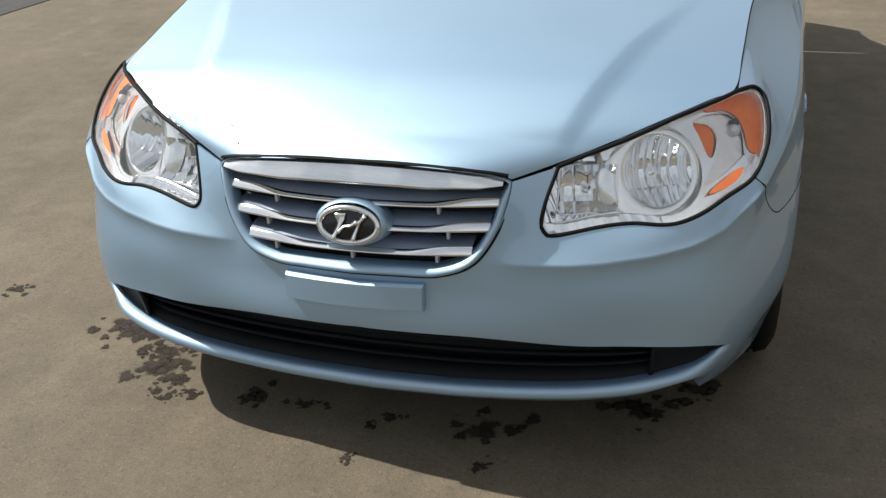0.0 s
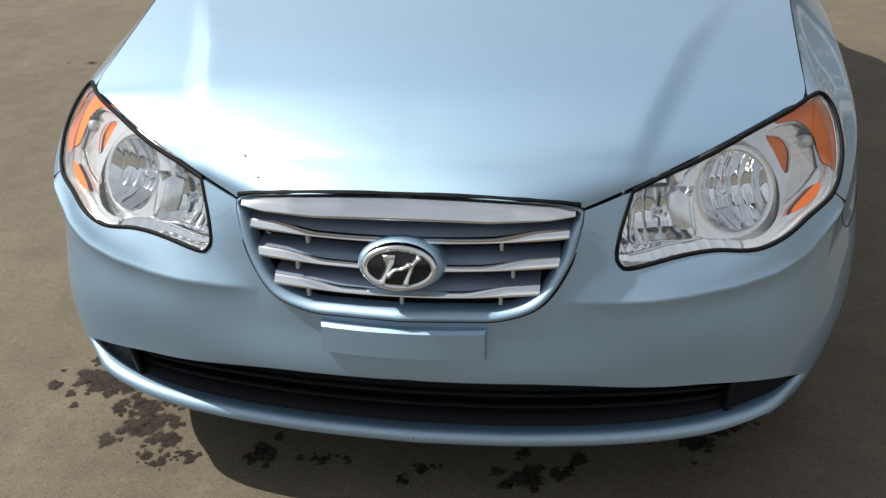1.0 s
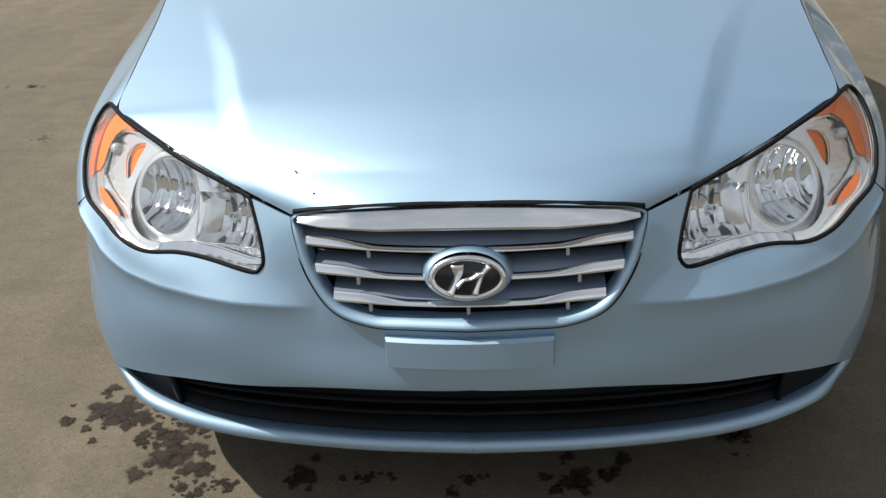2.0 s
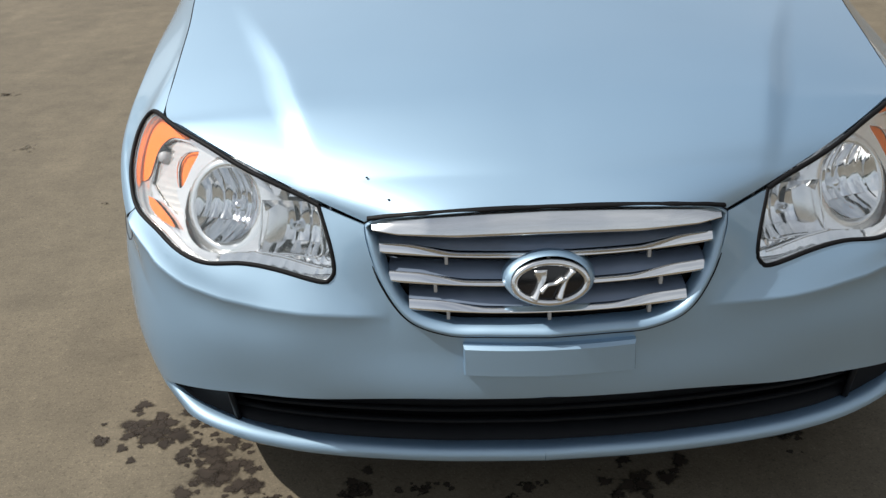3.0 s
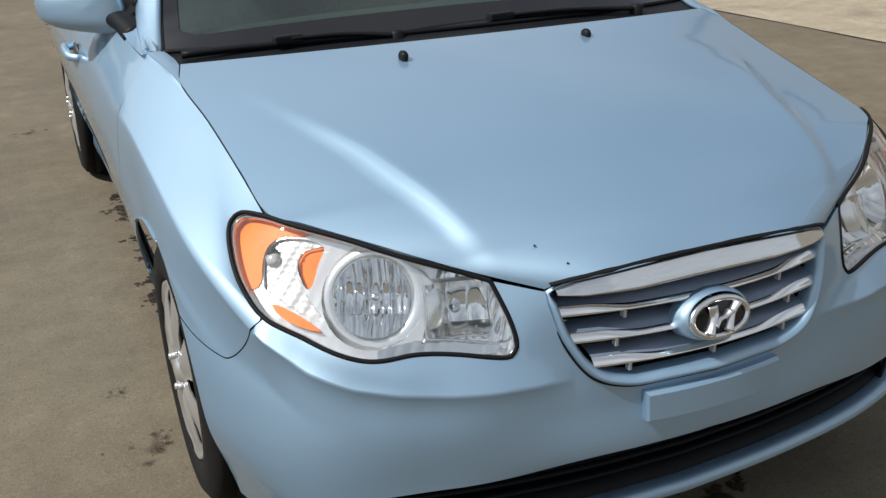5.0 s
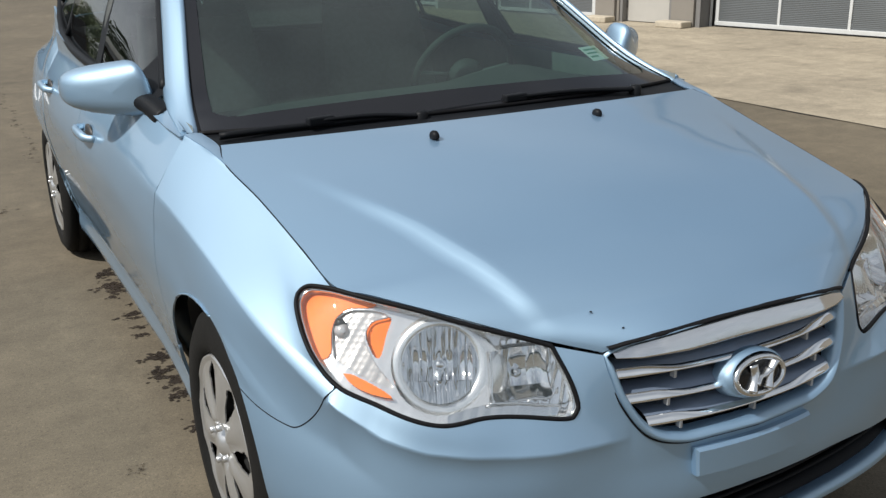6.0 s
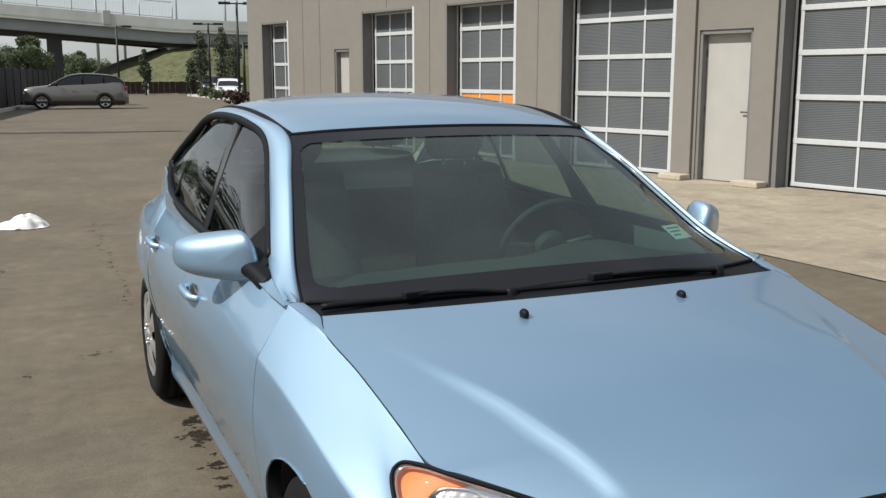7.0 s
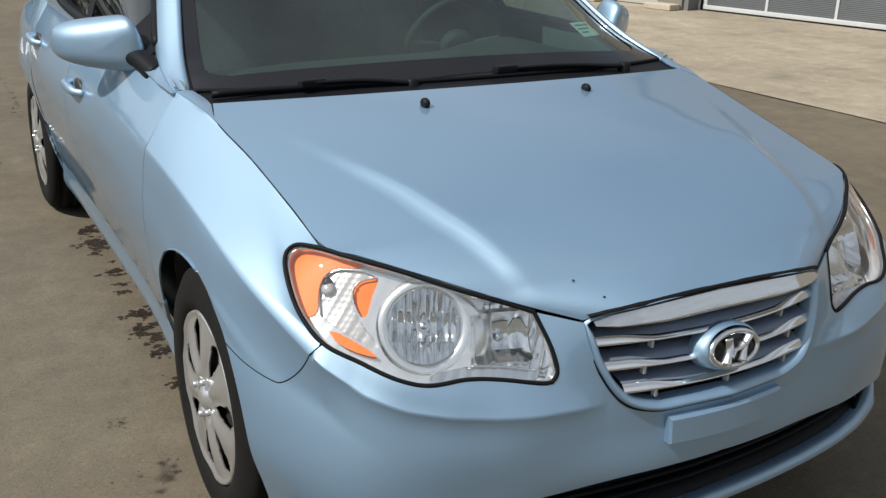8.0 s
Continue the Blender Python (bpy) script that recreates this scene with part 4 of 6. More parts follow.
def build_wheels():
    for y in (HUB_Y, REAR_Y):
        for side in (1, -1):
            e_ = Vector((side * .845, y, .31))
            hub = part("wheel", facing(lathe([(-.19, .05), (-.03, .05), (-.03, .19), (-.19, .20)], 40), (-.1, 0, 0)), LINER, car)
            m = Matrix.Translation(e_) @ Matrix.Diagonal((side, 1, 1, 1))
            hub.data.transform(m)
            prof = [(-.20, .205), (-.207, .225), (-.205, .265), (-.190, .296), (-.165, .306), (-.150, .308), (-.149, .301), (-.139, .301), (-.138, .309), (-.105, .310), (-.104, .302), (-.094, .302), (-.093, .310), (-.060, .308), (-.059, .300), (-.049, .300), (-.048, .306), (-.022, .296), (-.006, .268), (-.004, .230), (-.010, .207), (-.02, .203)]
            part("tyre", moved(lathe(prof, 72), m), RUBBER, hub)
            # wheel cover: domed disc with seven slots between broad spokes
            nr, nt = 40, 252
            rr = np.concatenate([[.001], np.linspace(.012, .204, nr - 1)])
            tt = np.linspace(0, 2 * np.pi, nt, endpoint=False)
            P = np.zeros((nr, nt, 3))
            for i, r in enumerate(rr):
                for j, a in enumerate(tt):
                    w = (a * 7 / (2 * np.pi)) % 1.0
                    spoke = math.cos((w - .5) * 2 * math.pi)
                    d = -.004 - .012 * min(1, r / .2) ** 2
                    d += .007 * max(0, spoke) * math.sin(min(1, max(0, (r - .03) / .16)) * math.pi) - .003 * max(0, -spoke) * min(1, max(0, (r - .05) / .03))
                    d += .010 * math.exp(-(r / .026) ** 4) - .010 * math.exp(-((r - .042) / .010) ** 2)
                    if r > .190:
                        d += .006
                    if r > .200:
                        d -= .012
                    P[i, j] = (d, r * math.cos(a + .3), r * math.sin(a + .3))
            v, f = grid(P, closed_v=True)
            keep = []
            for q, fc in enumerate(f):
                i, j = q // nt, q % nt
                w = (tt[j] * 7 / (2 * np.pi) + .02) % 1.0
                w = min(w, 1 - w)
                r = rr[i]
                wide = (.13 + .07 * (r - .08) / .1) * min(1, max(0, (r - .070) / .03)) * min(1, max(0, (.182 - r) / .02))
                if w < wide:
                    continue
                keep.append(fc)
            part("wheel_cover", facing(moved((v, keep), m), (0, y, .31)), COVER, hub, "silver plastic wheel cover with slots", solid=.003)
            # lug caps
            for q in range(4):
                a = .3 + q * math.pi / 2
                part("lug_cap", moved(lathe([(-.004, .008), (.006, .008), (.008, .005), (.008, .0005)], 10), m @ Matrix.Translation((0, .048 * math.cos(a), .048 * math.sin(a)))), COVER, hub)
            # dark liner over the wheel
            th = np.linspace(0, math.pi + .38, 40)
            P = np.array([[(x, (ARCH_Y if y < 1 else y) - (ARCH_R - .004) * math.cos(a), ARCH_Z + (ARCH_R - .004) * math.sin(a)) for a in th] for x in (side * .800, side * .7, side * .55)])
            P[0, (th > 1.3) & (y < 1), 0] = side * np.interp(th[th > 1.3], [1.3, 2.2, 3.0], [.846, .835, .790]) if y < 1 else 0
            part("wheel_liner", grid(P), LINER, car)
            x0, x1 = sorted((side * .60, side * .785))
            if y < 1:
                part("mud_guard", box(x0, x1, ARCH_Y + .316, ARCH_Y + .330, .175, .44), BLACK, car, bevel=.004)
            part("liner_wall", ([(side * .55, y - .36, .18), (side * .55, y + .36, .18), (side * .55, y + .36, .68), (side * .55, y - .36, .68)], [(0, 1, 2, 3)]), LINER, car)


build_body()
build_cabin()
build_wheels()


# ---------------------------------------------------------------- headlamps
def lamp_net(nu=64, nv=30):
    b = np.vstack([curve(LAMP_LOW, 40), curve(LAMP_OUT[:-1], 30)[1:]])
    t = curve(LAMP_TOP, 60)
    l = curve(LAMP_IN, 20)[::-1]
    b, t = even(sz(b), nu), even(sz(t), nu)
    l = even(sz(l), nv)
    r = line2(b[-1], t[-1], nv)
    return tfi(b, t, l, r)


def lamp_outline():
    ring = list(LAMP_TOP) + list(LAMP_OUT[::-1][1:-1]) + list(LAMP_LOW[::-1]) + list(LAMP_IN[::-1][1:])
    return curve(ring, 150)


def frame_of(center, normal, up=(0, 0, 1)):
    """A pose whose z axis is the normal."""
    n = Vector(normal).normalized()
    x = Vector(up).cross(n).normalized()
    y = n.cross(x)
    m = Matrix((x, y, n)).transposed().to_4x4()
    m.translation = center
    return m


def fluted(w, h, depth, cols, m, disc=True, flute=.0030, shelf=-.42):
    """A curved mirror pressed into upright flutes, with a flatter shelf across its foot."""
    geos = []
    edges = np.linspace(-1, 1, cols + 1)
    edges[1:-1] += .30 / cols * np.sin(np.arange(1, cols) * 2.4)
    for k, (x0, x1) in enumerate(zip(edges[:-1], edges[1:])):
        for lo in (True, False):
            rows = []
            for t in np.linspace(0, 1, 7):
                x = x0 + (x1 - x0) * t
                top = math.sqrt(max(1 - x * x, .0004)) if disc else 1.0
                a, b = (-top, max(-top, shelf)) if lo else (max(-top, shelf), top)
                row = []
                for y in np.linspace(a, b, 6 if lo else 14):
                    r2 = x * x + y * y if disc else .5 * (x * x + y * y)
                    z = -depth * (1 - r2) + flute * math.sin(math.pi * t) * (1 if k % 3 else -1) * (.4 if lo else 1)
                    if lo:
                        z += .30 * depth * (shelf - y)
                    row.append(m @ Vector((x * w, y * h, z)))
                rows.append(row)
            geos.append(grid(np.array(rows)))
    return join(*geos)


# outlines on the lamp's face by station and height
TAIL = [(.94, .780), (.89, .795), (.82, .795), (.758, .760), (.795, .754), (.808, .739), (.805, .716), (.791, .682), (.812, .672), (.87, .69), (.93, .73)]
PATCH = [(.757, .720), (.753, .735), (.729, .741), (.726, .714), (.723, .682), (.733, .684), (.750, .705)]
STRIP = [(.760, .656), (.743, .653), (.702, .634), (.684, .622), (.716, .628), (.742, .641)]
SIGNAL = [(.784, .678), (.808, .724), (.798, .750), (.757, .752), (.733, .743), (.753, .735), (.757, .720), (.750, .701), (.723, .670), (.688, .638), (.719, .647), (.760, .666)]


def inside(P, poly):
    """Which points of a net lie inside a polygon."""
    x, y = P[..., 0], P[..., 1]
    hit = np.zeros(x.shape, bool)
    for (x0, y0), (x1, y1) in zip(poly, poly[1:] + poly[:1]):
        if y0 != y1:
            hit ^= ((y0 > y) != (y1 > y)) & (x < (x1 - x0) * (y - y0) / (y1 - y0) + x0)
    return hit


def round_off(poly):
    return [tuple(p) for p in curve(list(poly) + [poly[0]], 80)[:-1]]


def build_lamps():
    S = lamp_net()
    out = lamp_outline()
    fine = lamp_net(340, 160)
    mid = (fine[:-1, :-1] + fine[1:, 1:]) / 2
    zones = [round_off(z) for z in (TAIL, PATCH, STRIP, SIGNAL)]
    kind = np.zeros(mid.shape[:2], int)
    for k, z in reversed(list(enumerate(zones))):
        kind[inside(mid, z) & (mid[..., 0] > .66)] = k + 1
    m = frame_of((.566, .200, .652), (.40, -.82, .41))
    mi = m.inverted()
    cols = fine.shape[1]

    def patch(select, inward, wave=0.0, facets=0.0):
        """The cells of the lamp's face that are selected, at a depth behind the lens."""
        P = skin(fine[..., 0], fine[..., 1], inward)
        if wave:
            P[..., 1] += wave * (np.abs(np.sin(fine[..., 0] * 170 + 9 * fine[..., 1])) + .6 * np.sin(fine[..., 0] * 61 + 60 * fine[..., 1]))
        if facets:
            P[..., 1] += facets * (np.abs(np.sin(fine[..., 0] * 300 + 40 * fine[..., 1])) + np.abs(np.sin(fine[..., 1] * 330)))
        f = [(i * cols + j, (i + 1) * cols + j, (i + 1) * cols + j + 1, i * cols + j + 1) for i, j in zip(*np.nonzero(select))]
        used = sorted({q for c in f for q in c})
        at = {q: k for k, q in enumerate(used)}
        P = P.reshape(-1, 3)
        return facing((P[used], [tuple(at[q] for q in c) for c in f]), (0, 2, .5))

    B = skin(mid[..., 0], mid[..., 1], .026)
    inner = (kind == 0) & (mid[..., 0] < .548)
    foot = np.interp(mid[..., 0], *np.array(sorted(map(tuple, sz(curve(LAMP_LOW, 40))))).T)
    low = (kind == 0) & (mid[..., 0] < .60) & (mid[..., 1] < foot + .020)
    inner &= ~low
    M = np.array(mi)
    local = B @ M[:2, :3].T + M[:2, 3]
    hole = (np.linalg.norm(local, axis=-1) < .088) | ((np.abs(B[..., 0] - .440) < .054) & (np.abs(B[..., 2] - .634) < .045))
    for side in (1, -1):
        put = (lambda g: g) if side > 0 else mirrored
        lamp = part("headlight", put(facing(grid(skin(S[..., 0], S[..., 1], tray(S, .105))), (0, -5, .65))), BEZEL, car, "clear headlight with amber corner and black gasket")
        lens = part("lens", put(facing(grid(skin(S[..., 0], S[..., 1], .003)), (0, 2, .5))), LENS, lamp, "clear plastic lens")
        lens.visible_shadow = False
        o = sz(out)
        part("gasket", put(tube(skin(o[:, 0], o[:, 1], .0015), np.where(np.arange(len(o)) < len(o) * .36, .0046, .0044), 8, caps=False)), GASKET, lamp)
        part("inner_rim", put(tube(skin(*inset(o, .982).T, .010), .0030, 6, caps=False)), CHROME, lamp)
        part("inner_reflector", put(patch(inner & ~hole, .040, .0030)), REFLECTOR, lamp, "ribbed mirror beside the main beam")
        part("foot_reflector", put(patch(low & ~hole, .032, .0010)), REFLECTOR, lamp, "mirror strip under the beams")
        part("bezel", put(patch((kind == 0) & ~inner & ~low & ~hole, .026, .0003)), BEZEL, lamp, solid=.002)
        part("amber_corner", put(patch(kind == 1, .024)), AMBER, lamp, "orange plastic corner reflector")
        part("amber_patch", put(patch((kind == 2) & ~hole, .036)), AMBER, lamp, "orange plastic bulb surround")
        part("amber_strip", put(patch(kind == 3, .014)), AMBER, lamp, "orange plastic side reflector")
        part("signal_bowl", put(patch((kind == 4) & ~hole, .034, .0006, .0003)), SIGNAL_MIRROR, lamp, "ribbed mirror of the turn signal")
        b = skin(.795, .724, .030)
        bulb = part("signal_bulb", put(lathe([(-.014, .001), (-.012, .008), (-.004, .0135), (.004, .0135), (.010, .009), (.013, .001)], 18, "y", tuple(b - (0, 0, .006)))), BULB, lamp, "grey glass signal bulb")
        part("bulb_holder", put(lathe([(-.006, .001), (-.005, .008), (.004, .0095), (.010, .008), (.012, .001)], 16, "y", tuple(b + (0, .002, .007)))), GLOSS_BLACK, bulb)
        edge = np.array(round_off(SIGNAL))
        part("signal_edge", put(tube(skin(edge[:, 0], edge[:, 1], .030), .0014, 6, caps=False)), CHROME, lamp)
        # low-beam bowl with its broad pale ring
        part("reflector", put(facing(fluted(.068, .068, .050, 11, m), (.5, 3, .4))), REFLECTOR, lamp, "fluted mirror reflector")
        ring_, rf = lathe([(-.014, .065), (-.004, .0675), (.001, .071), (.0015, .079), (.000, .088), (-.006, .101), (-.020, .110)], 72, "z")
        ring_ = np.array(ring_)
        away = np.clip((np.hypot(ring_[:, 0], ring_[:, 1]) - .071) / .038, 0, 1)[:, None]
        ring_ = ring_ + away * (-.012, -.009, 0)
        part("reflector_ring", put(facing(moved((ring_, rf), m), (.5, 3, .4))), RING, lamp)
        th = np.linspace(0, 2 * np.pi, 49)
        for rad, dz in ((.0685, -.002),):
            ring = np.array([m @ Vector((rad * math.cos(a), rad * math.sin(a), dz)) for a in th])
            part("chrome_ring", put(tube(ring, .0017, 6, caps=False)), CHROME, lamp)
        part("bulb_cap", put(moved(lathe([(-.05, .011), (-.034, .012), (-.030, .006), (-.028, .0005)], 20, "z"), m)), REFLECTOR, lamp)
        # high-beam box reflector with stepped walls
        m2 = frame_of((.440, .128, .634), (.22, -.92, .32))
        part("box_reflector", put(facing(fluted(.055, .046, .040, 6, m2, False, .0025, -.55), (.4, 3, .5))), REFLECTOR, lamp, "fluted mirror of the high beam")
        part("box_edge", put(tube(np.array([m2 @ Vector((.055 * x, .046 * y, .002)) for x, y in curve([(-1, 1), (-1, 0), (-1, -1), (0, -1), (1, -1), (1, 0), (1, 1)], 30)]), .0018, 6)), CHROME, lamp)
        part("high_bulb_cap", put(moved(lathe([(-.05, .009), (-.030, .010), (-.024, .0005)], 14, "z"), m2)), REFLECTOR, lamp)
        # trim strips along the foot
        for inw, dz in ((.016, .021),):
            lo = curve(LAMP_LOW[1:5], 24)[3:-1] + (0.004, 0, dz)
            o2 = sz(lo)
            part("trim_strip", put(tube(skin(o2[:, 0], o2[:, 1], inw), .0026, 6)), CHROME, lamp)


def tray(S, depth):
    nu, nv = S.shape[:2]
    u = np.minimum(np.arange(nu), np.arange(nu)[::-1])[:, None] / 2.5
    v = np.minimum(np.arange(nv), np.arange(nv)[::-1])[None] / 2.0
    return .006 + depth * np.clip(np.minimum(u, v), 0, 1)


def inset(o, k):
    c = o.mean(0)
    return c + (o - c) * k


build_lamps()


# ---------------------------------------------------------------- grille, badge, plate cover, lower opening
def grille_y(x, z):
    return -.028 + (z - .482) * .26 + .48 * x * x


def build_grille():
    g = part("grille", grille_back(), BLACK, car, "radiator grille with chrome bars in a painted surround")
    half = curve(GRILLE_LINE, 50)
    lip = curve([(.303, .066, .668), (.266, .048, .684), (.199, .028, .696), (.100, .025, .701), (0, .029, .700)], 24)
    ring = np.vstack([half, lip[1:]])
    ring = np.vstack([ring * (-1, 1, 1), ring[::-1][1:-1]])
    ring = even(np.vstack([ring, ring[:1]]), 161)[:-1]
    way = np.roll(ring, -2, 0) - np.roll(ring, 2, 0)
    inn = np.stack([way[:, 2], 0 * way[:, 0], -way[:, 0]], 1)
    inn /= np.linalg.norm(inn, axis=1)[:, None]
    inn *= np.sign(((np.array([0, 0, .590]) - ring) * inn * (1, 0, 1)).sum(1))[:, None]
    narrow = np.clip((.690 - ring[:, 2]) / .05, .2, 1)[:, None]
    rows = []
    for e, d in ((.0020, .006), (.0040, -.001), (.008, -.004), (.012, -.003), (.017, .003), (.020, .010), (.022, .034)):
        rows.append(ring + inn * e * narrow + (0, d, 0))
    part("surround", facing(grid(np.array(rows), closed_v=True), (0, 5, .6)), PAINT, g, "painted grille surround")
    seam = ring.copy()
    seam[:, 1] += .006
    part("surround_seam", tube(np.vstack([seam, seam[:1]]), .0020, 6, caps=False), GASKET, g)
    # chrome header
    x = np.linspace(-.292, .292, 61)
    topz = np.interp(np.abs(x), [0, .1, .2, .26, .292], [.696, .696, .691, .681, .672])
    topy = np.interp(np.abs(x), [0, .1, .2, .266, .292], [.025, .021, .026, .046, .058])
    h = np.interp(np.abs(x), [0, .15, .25, .292], [.040, .037, .026, .012])
    rows = [np.stack([x, topy + a, topz - h * b], 1) for a, b in ((.020, -.04), (.008, .0), (.003, .15), (-.004, .5), (-.010, .85), (-.011, .95), (-.006, 1.04), (.02, 1.0))]
    part("chrome_header", facing(grid(np.array(rows)), (0, 5, .6)), SATIN_CHROME, g, "brushed chrome header bar")
    rows = [np.stack([x * 1.03, topy + a, topz + b], 1) for a, b in ((.03, .004), (.002, .007), (-.001, .003), (.006, -.001))]
    part("hood_edge_seal", grid(np.array(rows)), GASKET, g)
    # three bars: a chrome blade with broad ends and a painted shelf behind it
    for zb, w in ((.620, .284), (.573, .268), (.528, .236)):
        x = np.linspace(-w, w, 81)
        k = np.clip((np.abs(x) - (w - .135)) / .09, 0, 1)
        k = k * k * (3 - 2 * k)
        hh = .0075 + .0090 * k
        y0 = grille_y(x, zb) + .010
        rows = [np.stack([x, y0 + a, zb - .004 + hh * b], 1) for a, b in ((.014, -.05), (-.002, -.10), (-.006, .05), (-.004, .3), (.002, .75), (.007, 1.0), (.014, 1.02))]
        bar = part("grille_bar", facing(grid(np.array(rows)), (0, 5, zb)), CHROME, g, "chrome grille bar with broad ends")
        rows = [np.stack([x, y0 + .006 + a, zb - .004 + hh + b * (1 - .6 * k)], 1) for a, b in ((0, -.001), (.006, .006), (.016, .013), (.030, .017), (.040, .017))]
        part("bar_shelf", facing(grid(np.array(rows)), (0, 0, -5)), SHELF, bar)
        for xr in (-.17, .17, 0) if zb != .573 else (-.19, .19):
            geo = box(xr - .0028, xr + .0028, float(grille_y(xr, zb)) + .004, float(grille_y(xr, zb)) + .016, zb - .018, zb - .004)
            part("peg", geo, PEG, bar, smooth=False)
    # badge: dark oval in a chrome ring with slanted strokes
    m = frame_of((0, -.014, .583), (0, -.95, .24))
    th = np.linspace(0, 2 * np.pi, 65)
    a, b = .060, .034
    v = [(0, 0, .004)] + [(a * r * math.cos(t), b * r * math.sin(t), .004 - .003 * r * r) for r in (.5, .97) for t in th[:-1]]
    f = [(0, 1 + i, 1 + (i + 1) % 64) for i in range(64)] + [(1 + i, 65 + i, 65 + (i + 1) % 64, 1 + (i + 1) % 64) for i in range(64)]
    badge = part("badge", moved((v, f), m), GLOSS_BLACK, g, "dark oval badge in a chrome ring")
    part("badge_ring", tube(np.array([m @ Vector((a * math.cos(t), b * math.sin(t), .003)) for t in th]), .0062, 10, caps=False), SATIN_CHROME, badge)
    rows = []
    for r, d in ((1.08, .000), (1.17, -.003), (1.25, -.012), (1.32, -.040)):
        rows.append([m @ Vector((a * r * math.cos(t), b * (r + .13) * math.sin(t) + .003, d)) for t in th[:-1]])
    part("badge_mount", grid(np.array(rows), closed_v=True), PAINT, badge)
    for sgn in (-1, 1):
        st = np.array([m @ Vector((x, y, .008)) for x, y in curve([(sgn * .020 - .010, -.026), (sgn * .019 - .001, -.006), (sgn * .020 + .004, .008), (sgn * .026 + .010, .023)], 14)])
        part("badge_stroke", tube(st, .0125 - .0040 * np.sin(np.linspace(0, np.pi, len(st))), 10, flat=.40), SATIN_CHROME, badge)
    st = np.array([m @ Vector((x, y, .008)) for x, y in curve([(-.019, -.012), (-.006, -.001), (.006, .001), (.020, .010)], 12)])
    part("badge_stroke", tube(st, .0125 - .0040 * np.sin(np.linspace(0, np.pi, len(st))), 10, flat=.40), SATIN_CHROME, badge)


def grille_back():
    rows = []
    for z in np.linspace(.475, .70, 12):
        x = np.linspace(-.32, .32, 25)
        rows.append(np.stack([x, grille_y(x, z) + .055, np.full_like(x, z)], 1))
    return facing(grid(np.array(rows)), (0, 5, .6))


def build_front_details():
    build_grille()
    # blank plate cover
    x = np.linspace(-1, 1, 33)
    rows = []
    for zz, a, w in ((.4125, .020, .147), (.4125, -.008, .147), (.4160, -.014, .1445), (.441, -.014, .1445), (.464, -.014, .1445), (.4685, -.007, .147), (.4685, .020, .147)):
        rows.append(np.stack([x * w, -.0235 + .55 * (x * w) ** 2 + a + .10 * (zz - .44), np.full(33, zz)], 1))
    v, f = grid(np.array(rows))
    n = 33
    caps = [tuple(i * n for i in range(7)), tuple(i * n + n - 1 for i in range(6, -1, -1))]
    part("plate_cover", facing((v, f + caps), (0, 3, .44)), PAINT, car, "blank painted number plate holder", smooth=False)
    # lower opening: cavity, slats, side blanks
    top = curve(LOW_TOP, 40)
    low = np.vstack([curve(LIP, 36), [(.70, .155, .28)], [(.725, .172, .292)]])
    low = even(low, 40)
    full = lambda c: np.vstack([c[::-1] * (-1, 1, 1), c[1:]])
    t, b = full(top), full(low)
    rows = [t + (0, .004, .0), t + (0, .05, .012), t + (0, .10, .0), b + (0, .11, .01), b + (0, .07, .02), b + (0, .03, .010), b + (0, .029, -.012)]
    k = np.clip((np.abs(t[:, 0]) - .60) / .13, 0, 1)[:, None]
    rows = [r * (1 - k) + (t * (1 - min(j, 5) / 5) + b * (min(j, 5) / 5) + (0, .012, 0)) * k for j, r in enumerate(rows)]
    cav = part("lower_intake", facing(grid(np.array(rows)), (0, 3, .3)), BLACK, car, "black slatted lower air intake")
    for kk in (.28, .52, .76):
        c = t * (1 - kk) + b * kk + (0, .050, .004)
        c = c[(np.abs(c[:, 0]) < .60)]
        part("slat", tube(c, .0075, 8, flat=.6), BLACK, cav)
    for sgn in (1, -1):
        u = [i for i in range(len(t)) if .585 < sgn * t[i, 0] < .71]
        rows = [[t[i] * (1 - q) + b[i] * q + (0, .020 + .012 * math.sin(q * 3.1), 0) for q in np.linspace(.04, .96, 7)] for i in u]
        part("side_blank", grid(np.array(rows)), BLACK, cav)
        i = u[0] if sgn > 0 else u[-1]
        part("divider", tube(np.array([t[i] * (1 - q) + b[i] * q + (0, .022, 0) for q in (.02, .5, .98)]), .006, 6), BLACK, cav)


build_front_details()
for x, y, z in ((-.262, .068, .7064), (-.300, .115, .7287), ):
    part("paint_chip", lathe([(-.0005, .0024), (.0008, .0022), (.0014, .0012), (.0016, .0003)], 8, "z", (x, y, z)), BLACK, car)


